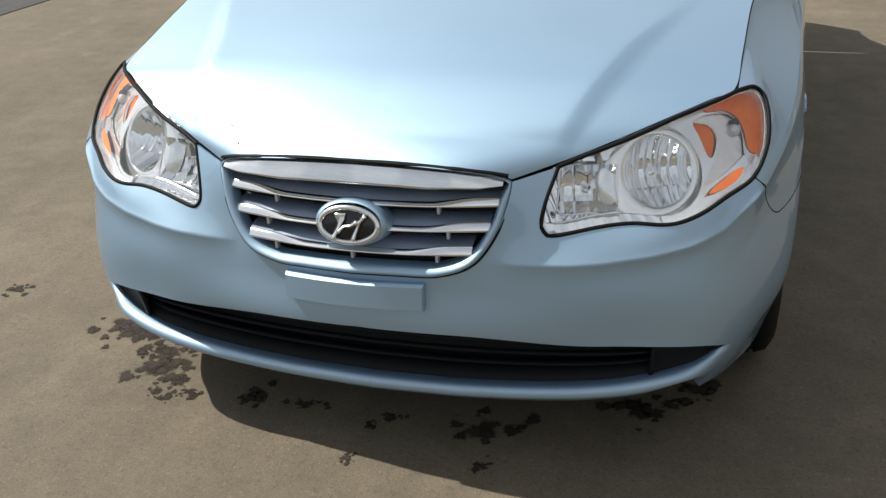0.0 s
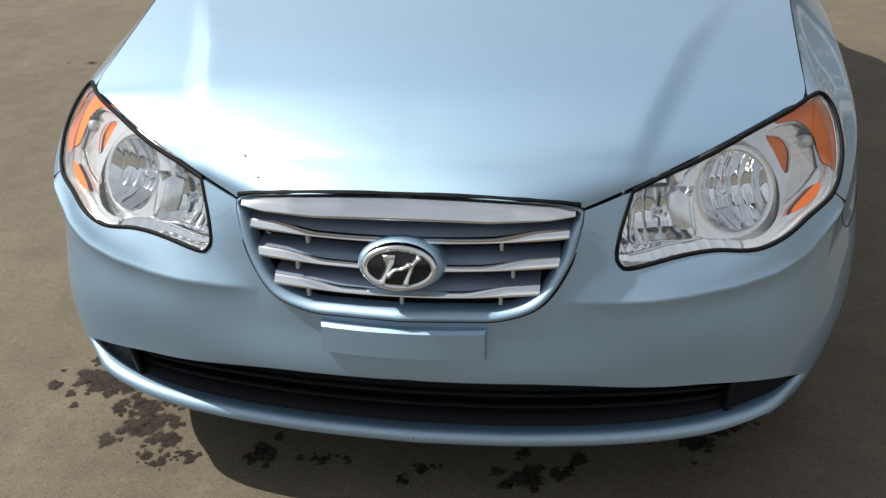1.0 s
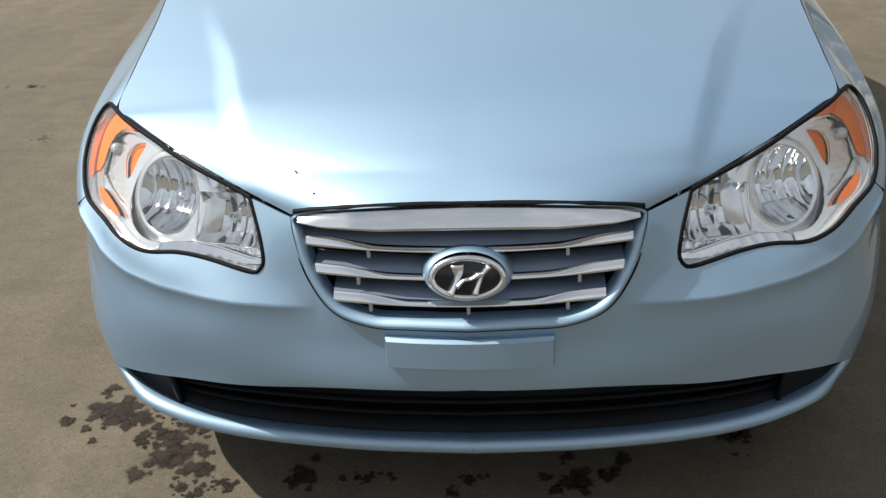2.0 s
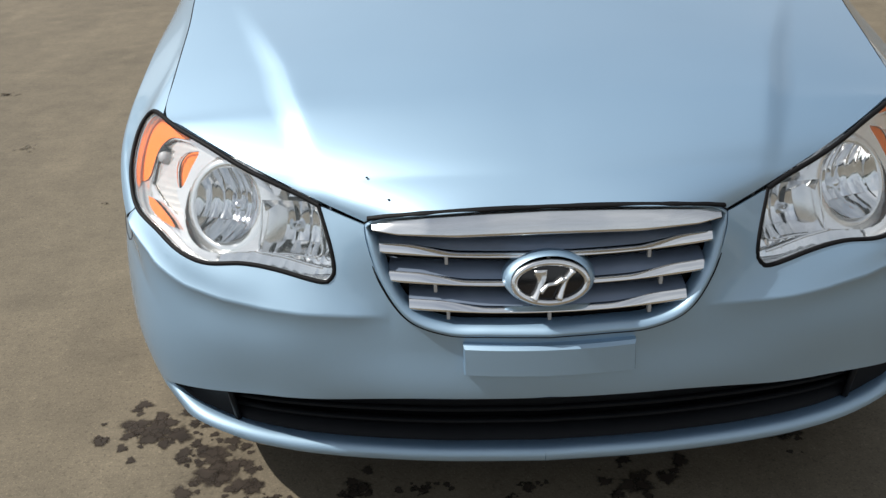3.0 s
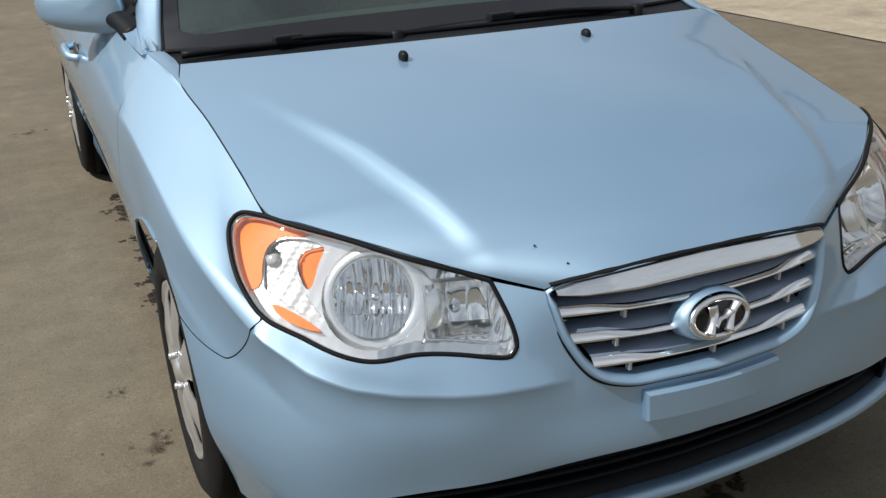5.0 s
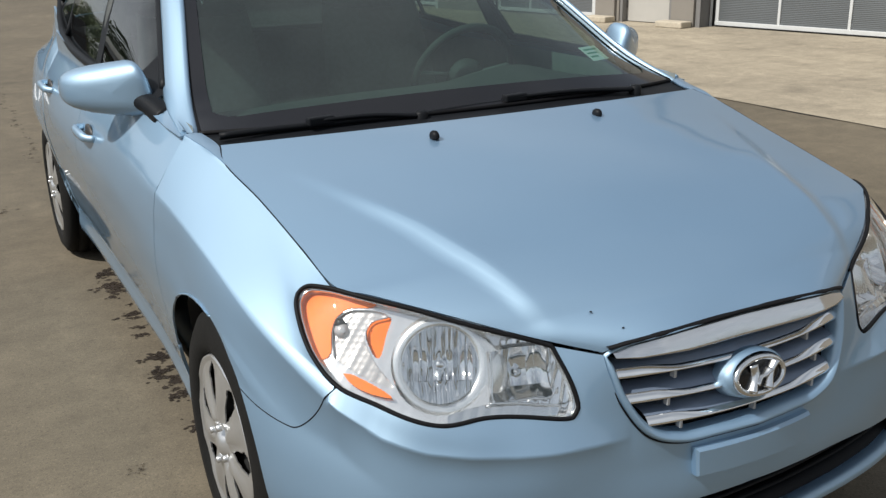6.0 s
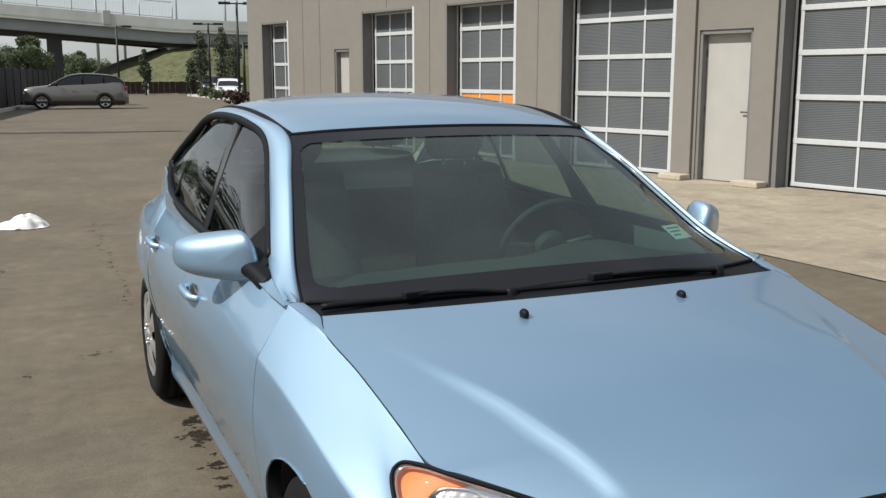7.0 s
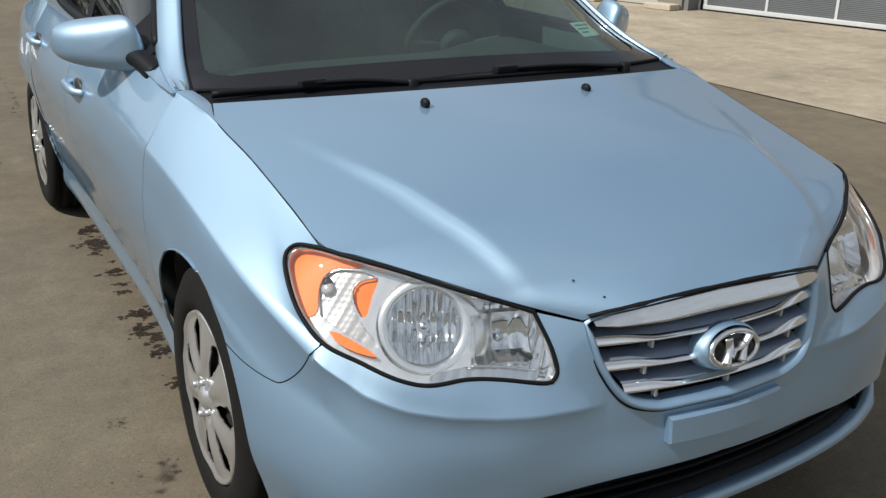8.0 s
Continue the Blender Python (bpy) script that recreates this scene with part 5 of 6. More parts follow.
# ---------------------------------------------------------------- mirrors, wipers, nozzles
def build_mirrors():
    for side in (1, -1):
        put = (lambda g: g) if side > 0 else mirrored
        nu, nv = 40, 24
        P = []
        for i in range(nv + 1):
            a = -math.pi / 2 + math.pi * i / nv
            row = []
            for j in range(nu):
                b = 2 * math.pi * j / nu
                ca, sa = math.copysign(abs(math.cos(a)) ** .55, 1), math.copysign(abs(math.sin(a)) ** .8, math.sin(a))
                cb, sb = math.copysign(abs(math.cos(b)) ** (.75 if math.cos(b) > 0 else .24), math.cos(b)), math.copysign(abs(math.sin(b)) ** .58, math.sin(b))
                u, w, d = cb * ca, sb * ca, sa
                x = .863 + .107 * u + .026 * (w + .25) * max(0, -u)
                z = .998 + (.067 - .014 * u) * w - .004 * u
                y = 1.530 + (.060 if d > 0 else .085) * d + .085 * u
                row.append((x, min(y, 1.585 + .085 * u), z))
            P.append(row)
        head = part("side_mirror", put(facing(grid(np.array(P), closed_v=True), (.866, 1.530, .999))), PAINT, car, "body-coloured door mirror on a black foot")
        m = frame_of((.866, 1.5875, .999), (-.67, .75, 0))
        th = np.linspace(0, 2 * np.pi, 41)[:-1]
        geo = [(0, 0, 0)] + [(.092 * math.copysign(abs(math.cos(t)) ** .7, math.cos(t)), .052 * math.copysign(abs(math.sin(t)) ** .8, math.sin(t)), 0) for t in th], [(0, 1 + i, 1 + (i + 1) % 40) for i in range(40)]
        part("mirror_glass", put(moved(geo, m)), CHROME, head, "mirror glass")
        arm = curve([(.840, 1.505, .980), (.815, 1.475, .976), (.790, 1.430, .978)], 10)
        part("mirror_arm", put(tube(arm, np.linspace(.036, .029, 10), 16, flat=.95)), PAINT, head)
        foot = curve([(.792, 1.430, .974), (.776, 1.385, .966), (.764, 1.345, .952), (.754, 1.31, .938)], 12)
        part("mirror_foot", put(tube(foot, np.linspace(.029, .036, 12), 18, flat=.85)), BLACK, head, "black plastic mirror foot")
        corner = np.array([[(.780, 1.095, .934), (.787, 1.20, .941), (.791, 1.35, .955)], [(.764, 1.10, .936), (.768, 1.21, .946), (.770, 1.35, .965)], [(.747, 1.13, .938), (.745, 1.25, .960), (.743, 1.37, .985)]])
        part("door_corner", put(facing(grid(corner), (0, 1.3, .8))), PAINT, car, solid=.006)
        sail = np.array([[(.793, 1.34, .966), (.794, 1.54, .977)], [(.768, 1.36, .985), (.764, 1.545, 1.03)], [(.743, 1.385, .992), (.704, 1.55, 1.078)]])
        part("mirror_sail", put(facing(grid(sail), (0, 1.4, .9))), BLACK, head, solid=.008)


def build_wipers():
    for px, tip, end in ((-.50, (-.700, 1.030, .945), (-.22, .975, .952)), (.03, (.37, .995, .958), (-.20, .970, .952))):
        a, b = np.array(tip), np.array(end)
        c = (a + b) / 2 + (0, -.004, .004)
        blade = curve([a, c + (a - c) * .5 + (0, 0, .002), c, c + (b - c) * .5 + (0, 0, .002), b], 24)
        w = part("wiper", tube(blade + (0, .004, -.008), .0080, 8), BLACK, car, "black windshield wiper lying at the foot of the glass")
        part("rubber_blade", tube(blade + (0, .008, -.015), .004, 6), RUBBER, w)
        hinge = np.array([.50 if px > -.2 else -.20, .970 + .02 * (px > -.2), .944])
        arm = curve([hinge, hinge * .5 + c * .5 + (0, 0, .008), c + (0, -.004, .004)], 14)
        part("wiper_arm", tube(arm, np.linspace(.013, .008, 14), 8, flat=.6), BLACK, w)
        part("arm_hinge", lathe([(-.03, .018), (.006, .018), (.012, .012), (.012, .0005)], 16, "z", tuple(hinge)), BLACK, w)
        part("blade_clip", moved(box(-.035, .035, -.012, .012, -.008, .012), Matrix.Translation(Vector(c)) @ Matrix.Rotation(.1, 4, "Z")), BLACK, w, bevel=.004)
    for x, y, z in ((-.255, .795, .926), (.232, .812, .926)):
        geo = lathe([(-.004, .011), (.004, .012), (.010, .010), (.014, .006), (.015, .0005)], 16, "z")
        part("washer_nozzle", moved(geo, Matrix.Translation((x, y, z)) @ Matrix.Diagonal((.9, 1.4, 1, 1))), BLACK, car, "small black washer nozzle")


build_mirrors()
build_wipers()


# ---------------------------------------------------------------- cabin fittings
def seat(x, y, width, parent, rests):
    s = part("seat", seat_cushion(x, y, width), CLOTH, parent, "grey cloth seat with headrest")
    P = []
    for k in np.linspace(0, 1, 9):
        w = width / 2 * (1 - .18 * k ** 2)
        cy, cz = y + .22 + .20 * k, .50 + .62 * k
        P.append([(x + w * math.copysign(abs(math.cos(t)) ** .6, math.cos(t)), cy + .065 * (1 - .2 * k) * math.sin(t) + .03 * abs(math.cos(t)) * -1, cz + .03 * math.sin(t)) for t in np.linspace(0, 2 * np.pi, 25)[:-1]])
    v, f = grid(np.array(P), closed_v=True)
    f = f + [tuple(range(8 * 24, 9 * 24))]
    part("backrest", facing((v, f), (x, y + .3, .8)), CLOTH, s)
    for rx in rests:
        P = []
        for k in np.linspace(0, 1, 9):
            w = .135 * math.sin(math.pi * (.12 + .76 * k)) ** .4
            P.append([(rx + w * math.copysign(abs(math.cos(t)) ** .7, math.cos(t)), y + .43 + .05 * math.sin(t) * math.sin(math.pi * (.1 + .8 * k)) ** .5, 1.16 + .15 * k) for t in np.linspace(0, 2 * np.pi, 25)[:-1]])
        v, f = grid(np.array(P), closed_v=True)
        f = f + [tuple(range(24)), tuple(range(8 * 24, 9 * 24))]
        h = part("headrest", facing((v, f), (rx, y + .43, 1.23)), CLOTH, s)
        for dx in (-.05, .05):
            part("post", tube([(rx + dx, y + .425, 1.08), (rx + dx, y + .43, 1.19)], .006, 8), CHROME, h)


def seat_cushion(x, y, width):
    P = []
    for k in np.linspace(0, 1, 8):
        P.append([(x + width / 2 * math.copysign(abs(math.cos(t)) ** .6, math.cos(t)), y - .28 + .52 * k, .46 + .07 * math.copysign(abs(math.sin(t)) ** .7, math.sin(t)) + .03 * (1 - k)) for t in np.linspace(0, 2 * np.pi, 25)[:-1]])
    v, f = grid(np.array(P), closed_v=True)
    return facing((v, f + [tuple(range(24)), tuple(range(7 * 24, 8 * 24))]), (x, y, .46))


def build_interior():
    # dashboard
    rows = []
    for y, z in ((1.02, .905), (1.15, .930), (1.30, .942), (1.45, .935), (1.56, .905), (1.60, .84), (1.58, .70), (1.55, .50)):
        x = np.linspace(-.70, .70, 41)
        hood_ = .045 * np.exp(-((x - .36) / .16) ** 2) * (1 if 1.4 < y < 1.59 else .3 if y < 1.5 else 0)
        rows.append(np.stack([x, y - .10 * (x / .7) ** 2 * (y < 1.5), z + hood_ - .012 * (x / .7) ** 2], 1))
    part("dashboard", facing(grid(np.array(rows)), (0, 1.3, .2)), DASH, car, "grey plastic dashboard")
    # steering wheel
    m = frame_of((.36, 1.74, .905), (0, .92, .42))
    th = np.linspace(0, 2 * np.pi, 49)
    sw = part("steering_wheel", tube(np.array([m @ Vector((.185 * math.cos(t), .185 * math.sin(t), 0)) for t in th]), .014, 10, caps=False), DASH, car, "grey steering wheel")
    part("wheel_hub", moved(lathe([(-.05, .04), (-.01, .07), (.012, .06), (.02, .0005)], 24, "z"), m), DASH, sw)
    for a in (0.15, math.pi - .15, -math.pi / 2):
        part("spoke", tube([m @ Vector((.05 * math.cos(a), .05 * math.sin(a), 0)), m @ Vector((.18 * math.cos(a), .18 * math.sin(a), 0))], .016, 8, flat=.5), CABIN, sw)
    part("hub_badge", moved(lathe([(.020, .012), (.022, .0005)], 16, "z"), m @ Matrix.Diagonal((1.6, 1, 1, 1))), SATIN_CHROME, sw)
    seat(-.36, 2.12, .50, car, (-.36,))
    seat(.36, 2.12, .50, car, (.36,))
    seat(0, 3.0, 1.24, car, (-.36, .36))
    # lining: headliner, door cards, rear shelf
    rows = []
    for y, z, w in ((1.85, 1.285, .53), (2.2, 1.335, .56), (2.6, 1.345, .56), (3.05, 1.305, .54)):
        x = np.linspace(-w, w, 13)
        rows.append(np.stack([x, np.full(13, y), z + .03 * (1 - (x / w) ** 2)], 1))
    part("headliner", grid(np.array(rows)), CABIN, car, "pale grey headliner")
    for side in (1, -1):
        rows = [[(side * (.76 - .02 * math.sin(z * 9)), y, z) for z in np.linspace(.25, .955, 8)] for y in np.linspace(1.1, 3.2, 12)]
        part("door_card", grid(np.array(rows)), CABIN, car)
        part("inner_pillar", tube([(side * .755, 2.12, .95), (side * .69, 2.2, 1.15), (side * .60, 2.31, 1.33)], .035, 8, flat=.5), DASH, car)
    part("rear_shelf", box(-.62, .62, 3.2, 3.8, .95, .97), DASH, car, smooth=False)
    # service sticker inside the glass
    m = frame_of((.563, 1.272, 1.012), (.12, -.47, .87))
    st = part("service_sticker", moved(box(-.038, .038, -.036, .036, -.0006, .0006), m), STICKER, car, "small white and green inspection sticker", smooth=False)
    for k in range(3):
        part("sticker_bar", moved(box(-.030, .03 - .012 * k, .016 - .018 * k, .024 - .018 * k, .0008, .0012), m), GREEN_INK, st, smooth=False)


build_interior()


# ---------------------------------------------------------------- ground
def slab(name, pts, z, mat, label, category, kind="structure"):
    n = len(pts)
    geo = [(x, y, z) for x, y in pts], [tuple(range(n))]
    ob = part(name, geo, mat, None, "", smooth=False)
    return tagged(ob, label, category, "", kind)


slab("ground", [(-900, -900), (900, -900), (900, 900), (-900, 900)], 0.0, GROUND, "worn brownish concrete lot with stains and cracks", "ground")

# ---------------------------------------------------------------- the garage building
ORG, U_, N_ = Vector((8.52, 9.09, 0)), Vector((-.226, .974, 0)).normalized(), Vector((.974, .226, 0)).normalized()
FACE = -0.28


def wall_pt(s, d, z):
    return tuple(ORG + U_ * s + N_ * d + Vector((0, 0, z)))


def wbox(s0, s1, d0, d1, z0, z1):
    v, f = box(s0, s1, d0, d1, z0, z1)
    return [wall_pt(*p) for p in v], f


def wtube(a, b, r, n=8):
    return tube([wall_pt(*a), wall_pt(*b)], r, n)


slab("apron_pavement", [(4.9, -8.0), wall_pt(-14, .1, 0)[:2], wall_pt(16.2, .1, 0)[:2], (3.35, 26.9), (4.473, 5.348), (4.55, 3.4)], 0.006, APRON, "pale concrete apron along the garage doors", "pavement")
# darker strip of ground along the west side of the lot
slab("dark_ground_strip", [(-14, -3.5), (-4.35, -3.5), (-4.33, 4.4), (-4.29, 6.2), (-14, 6.2)], 0.005, DARK_GROUND, "strip of darker ground beside the concrete lot", "pavement")
building = thing("garage_building", wall_pt(4, 0, 0), "long taupe metal-clad service building with glazed overhead doors", "building")
# along the wall: start, end, head height, kind
OPENINGS = [(-2.98, .10, 2.92, "bay"), (.53, 1.45, 2.18, "door"), (1.90, 4.35, 2.92, "bay"), (5.49, 7.55, 2.90, "bay"), (8.61, 10.58, 2.90, "bay"), (11.10, 11.75, 2.14, "door"), (13.93, 15.36, 2.86, "bay")]
edge_s = -14.0
for a, b, h, kd in OPENINGS:
    part("wall_panel", wbox(edge_s, a, FACE, .12, 0, 4.9), WALL, building, smooth=False)
    part("wall_panel", wbox(a, b, FACE, .12, h, 4.9), WALL, building, smooth=False)
    edge_s = b
part("wall_panel", wbox(edge_s, 16.15, FACE, .12, 0, 4.9), WALL, building, smooth=False)
part("end_wall", wbox(16.0, 16.15, .12, 14, 0, 4.9), WALL, building, smooth=False)
part("back_wall", wbox(-14.0, 16.15, 13.9, 14, 0, 4.9), WALL, building, smooth=False)
part("end_wall", wbox(-14.0, -13.85, .12, 14, 0, 4.9), WALL, building, smooth=False)
part("roof", wbox(-14.1, 16.25, FACE - .08, 14.1, 4.9, 5.15), WALL, building, smooth=False)
# upright seams of the cladding
for s in (-5.2, -3.6, .315, 1.72, 4.92, 6.5, 8.08, 9.6, 12.4, 13.2):
    z0 = 0 if not any(a < s < b for a, b, h, kd in OPENINGS) else 2.96
    part("cladding_seam", wbox(s - .012, s + .012, FACE - .006, FACE, z0, 4.88), JAMB, building, smooth=False)
part("pilaster", wbox(1.50, 1.86, FACE - .05, FACE, 0, 4.88), WALL, building, smooth=False, bevel=.008)
part("pilaster", wbox(.13, .50, FACE - .05, FACE, 0, 4.88), WALL, building, smooth=False, bevel=.008)

PANE_R = PANE.copy()
PANE_R.name = "ribbed_smoked_pane"
nt_ = PANE_R.node_tree
tc_ = nt_.nodes.new("ShaderNodeTexCoord")
wv = nt_.nodes.new("ShaderNodeTexWave")
wv.bands_direction = "Z"
wv.inputs["Scale"].default_value = 14.0
wv.inputs["Distortion"].default_value = 0.0
bp_ = nt_.nodes.new("ShaderNodeBump")
bp_.inputs["Strength"].default_value, bp_.inputs["Distance"].default_value = 0.45, 0.008
nt_.links.new(tc_.outputs["Object"], wv.inputs["Vector"])
nt_.links.new(wv.outputs["Fac"], bp_.inputs["Height"])
nt_.links.new(bp_.outputs[0], nt_.nodes["Principled BSDF"].inputs["Normal"])
rp_ = nt_.nodes.new("ShaderNodeMapRange")
rp_.inputs[3].default_value, rp_.inputs[4].default_value = 0.16, 0.30
nt_.links.new(wv.outputs["Fac"], rp_.inputs[0])
nt_.links.new(rp_.outputs[0], nt_.nodes["Principled BSDF"].inputs["Roughness"])


def overhead_door(a, b, h, cols, orange=False):
    """A sectional door: five rows of smoked panes in white rails, with its jambs and tracks."""
    d = part("overhead_door", wbox(a, b, .06, .10, 0, h), JAMB, building, "white-railed glazed overhead door" + (" with one orange panel" if orange else ""), smooth=False)
    for s0, s1 in ((a, a + .03), (b - .03, b)):
        part("jamb", wbox(s0, s1, FACE + .004, .06, 0, h), JAMB, d, smooth=False)
    part("head_trim", wbox(a, b, FACE + .004, .06, h - .03, h), JAMB, d, smooth=False)
    for s0 in (a + .035, b - .075):
        part("track", wbox(s0, s0 + .04, -.035, .02, 0, h), ALU, d, smooth=False, bevel=.004)
    part("brush_seal", wbox(b - .10, b - .078, -.030, .02, 0, h), RUBBER, d, "black brush seal", smooth=False)
    for s0, s1 in ((a, a + .03), (b - .03, b)):
        part("corner_trim", wbox(s0 - .02, s1 + .02, FACE - .008, FACE, 0, h + .02), ALU if s0 == a else JAMB, d, smooth=False)
    s0, s1 = a + .09, b - .10
    zs = [.045 + .594 * k for k in range(6) if .045 + .594 * k < h - .05] + [h - .04]
    for k, z in enumerate(zs):
        hh = .045 if k else .035
        part("rail", wbox(s0, s1, -.012, .05, z - hh * .6, z + hh), ALU, d, smooth=False, bevel=.004)
    w = (s1 - s0) / cols
    for k in range(cols + 1):
        hw = .019 if 0 < k < cols else .030
        s = min(max(s0 + w * k, s0 + hw), s1 - hw)
        part("stile", wbox(s - hw, s + hw, -.006, .045, .02, h - .02), ALU, d, smooth=False, bevel=.004)
    for r in range(len(zs) - 1):
        for k in range(cols):
            is_or = orange and r == 1
            part("pane", wbox(s0 + w * k + .02, s0 + w * (k + 1) - .02, .012, .020, zs[r] + .03, zs[r + 1] - .02), ORANGE if is_or else PANE_R, d, "orange solid panel" if is_or else "", smooth=False)
    part("sill_strip", wbox(a, b, -.03, .05, 0, .02), RUBBER, d, smooth=False)


def steel_door(a, b, h, hinge_left=True):
    d = part("steel_door", wbox(a + .05, b - .05, -.15, -.10, .015, h - .06), DOOR_PAINT, building, "beige steel door with lever handle", smooth=False, bevel=.004)
    for s0, s1, z0, z1 in ((a, a + .05, 0, h), (b - .05, b, 0, h), (a, b, h - .06, h)):
        part("frame", wbox(s0, s1, FACE + .02, .06, z0, z1), JAMB, d, smooth=False)
    s = a + .10
    part("lock_plate", wbox(s - .025, s + .025, -.162, -.15, .93, 1.20), STEEL, d, smooth=False, bevel=.004)
    part("lever", wtube((s, -.195, 1.02), (s + .11, -.195, 1.02), .011), STEEL, d)
    part("lever_neck", wtube((s, -.195, 1.02), (s, -.15, 1.02), .013), STEEL, d)
    for z in (.25, 1.05, 1.85):
        part("hinge", wtube((b - .05, -.158, z - .05), (b - .05, -.158, z + .05), .012), STEEL, d)
    part("threshold", wbox(a, b, -.10, .05, 0, .015), STEEL, d, smooth=False)


for (a, b, h, kd), cols, org in zip(OPENINGS, (3, 0, 3, 3, 3, 0, 2), (0, 0, 0, 1, 0, 0, 0)):
    if kd == "bay":
        overhead_door(a, b, h, cols, bool(org))
    else:
        steel_door(a, b, h)

# concrete wheel-stop blocks beside the door
for a, b in ((1.46, 1.88), (.14, .58)):
    ob = part("concrete_block", wbox(a, b, FACE - .30, FACE - .06, .006, .090), BLOCK, None, smooth=False, bevel=.015)
    tagged(ob, "pale concrete block beside the steel door", "block", "blocks by the door")

# ---------------------------------------------------------------- marks on the ground
def stain(name, x, y, r, label, stretch=1.0, mat=WET, z=.002, seed=0, n=26, rough=.38):
    rnd = random.Random(seed)
    r = r * 1.15
    blobs = [(x, y, r * .85)] + [(x + r * rnd.gauss(0, .75), y + r * stretch * rnd.gauss(0, .75), r * rnd.uniform(.06, .50)) for _ in range(16)]
    geos = []
    for c, (bx, by, br) in enumerate(blobs):
        ph = [rnd.uniform(0, 6.28) for _ in range(4)]
        pts = []
        for k in range(n):
            a = 2 * math.pi * k / n
            q = br * (1 + rough * (.4 * math.sin(2 * a + ph[0]) + .4 * math.sin(3 * a + ph[1]) + .3 * math.sin(7 * a + ph[2]) + .35 * rnd.uniform(-1, 1)))
            pts.append((bx + q * math.cos(a), by + q * stretch * math.sin(a), z + .00001 * c))
        geos.append(([(bx, by, z + .00001 * c)] + pts, [(0, 1 + k, 1 + (k + 1) % n) for k in range(n)]))
    ob = part(name, join(*geos), mat, None, smooth=False)
    wet = ob.data.attributes.new("wet", "FLOAT", "POINT")
    wet.data.foreach_set("value", [1.0 if k % (n + 1) == 0 else 0.0 for k in range(len(ob.data.vertices))])
    return tagged(ob, label, "stain", "stains on the concrete", "structure")


for k, (x, y, r) in enumerate([(-.91, .435, .045), (-.86, .415, .055), (-.80, .395, .040), (-.705, .315, .050), (-.685, .250, .062), (-.655, .275, .035), (-.63, .150, .018), (-.59, .130, .020), (-.55, .165, .014), (-.53, .150, .018), (-.375, .185, .038), (-.235, .175, .020), (.205, .170, .050), (-.065, .003, .014), (.23, .040, .018), (-.055, .130, .012), (-.02, .172, .018), (.54, .34, .05), (.68, .45, .04), (-1.36, .55, .03), (-.72, .46, .02), (-.76, .30, .015), (-.61, .21, .012)]):
    stain("oil_stain", x, y, r, "dark wet drip stain under the nose of the car", seed=k, z=.0012 + .00003 * k, rough=.40, n=34)
rs = random.Random(5)
for k in range(46):
    y = rs.uniform(1.40, 3.05)
    x = -.725 + rs.gauss(0, .022)
    stain("drip_stain", x, y, rs.uniform(.010, .034), "dark drip stain along the sill of the car", stretch=rs.uniform(.6, 1.0), seed=100 + k, n=16, z=.0012 + .00002 * k)
for k, (x, y, r) in enumerate([(-.90, .94, .045), (-.94, 1.25, .02), (-1.03, 4.24, .05), (-1.38, 3.96, .03), (-2.3, 3.2, .04), (-1.38, 1.78, .012), (-1.9, 2.4, .03), (-2.8, 6.5, .08), (-1.5, 7.0, .06)]):
    stain("faint_stain", x, y, r, "faint brown stain on the concrete", seed=200 + k, mat=FAINT)
for k in range(30):
    y = 5.3 + 4.3 * (k + rs.random()) / 30
    stain("trail_stain", -.70 + .019 * (y - 5.3) + rs.gauss(0, .02), y, rs.uniform(.012, .030), "faint dark drips in a line across the lot", mat=FAINT, stretch=1.2, seed=300 + k, n=12, z=.0012 + .00002 * k)
# joints and cracks
def crack(pts, w, label, seed=0):
    rnd = random.Random(seed)
    P = curve(pts, 60)
    P = P + np.array([[rnd.uniform(-w, w) * .6, rnd.uniform(-w, w) * .6] for _ in P])
    d = np.gradient(P, axis=0)
    d /= np.linalg.norm(d, axis=1)[:, None]
    n = np.stack([-d[:, 1], d[:, 0]], 1) * np.array([[rnd.uniform(.3, 1) * w] for _ in P])
    A = np.stack([np.c_[P + n, np.full(60, .003)], np.c_[P - n, np.full(60, .003)]], 1)
    ob = part("pavement_joint", grid(A), JOINT, None, smooth=False)
    tagged(ob, label, "joint", "", "structure")


crack([(-40, 33.5), (-12, 29.6), (-1.5, 27.9), (3.3, 27.0)], .32, "dark joint across the concrete lot", 1)
crack([(-40, 34.0), (-12, 30.1), (-1.5, 28.4), (3.3, 27.5)], .12, "thin crack across the concrete lot", 2)
crack([(4.47, 5.35), (4.1, 12.0), (3.7, 19.0), (3.33, 26.9)], .02, "joint along the edge of the apron", 3)
crack([(4.47, 5.35), (4.55, 3.4), (4.9, -8)], .02, "joint along the edge of the apron", 4)


# ---------------------------------------------------------------- white cloth on the ground
def build_cloth():
    rnd = random.Random(3)
    n, m = 30, 22
    P = np.zeros((n, m, 3))
    for i in range(n):
        for j in range(m):
            u, v = i / (n - 1) * 2 - 1, j / (m - 1) * 2 - 1
            rr = min(1.0, math.hypot(u, v))
            h = .095 * (1 - rr ** 3.2) ** .5 * (1 + .40 * math.sin(3.6 * u + 1) * math.cos(2.6 * v)) + .030 * noise.noise(Vector((u * 3, v * 3, 2)))
            k = 1 + .12 * noise.noise(Vector((u * 2, v * 2, 7)))
            s = max(abs(u), abs(v)) / (math.hypot(u, v) + 1e-6)
            P[i, j] = (-1.30 + .26 * u * s * k, 9.42 + .20 * v * s * k, max(.004, h) + .004)
    ob = part("crumpled_cloth", grid(P), WHITE_CLOTH, None, solid=.003)
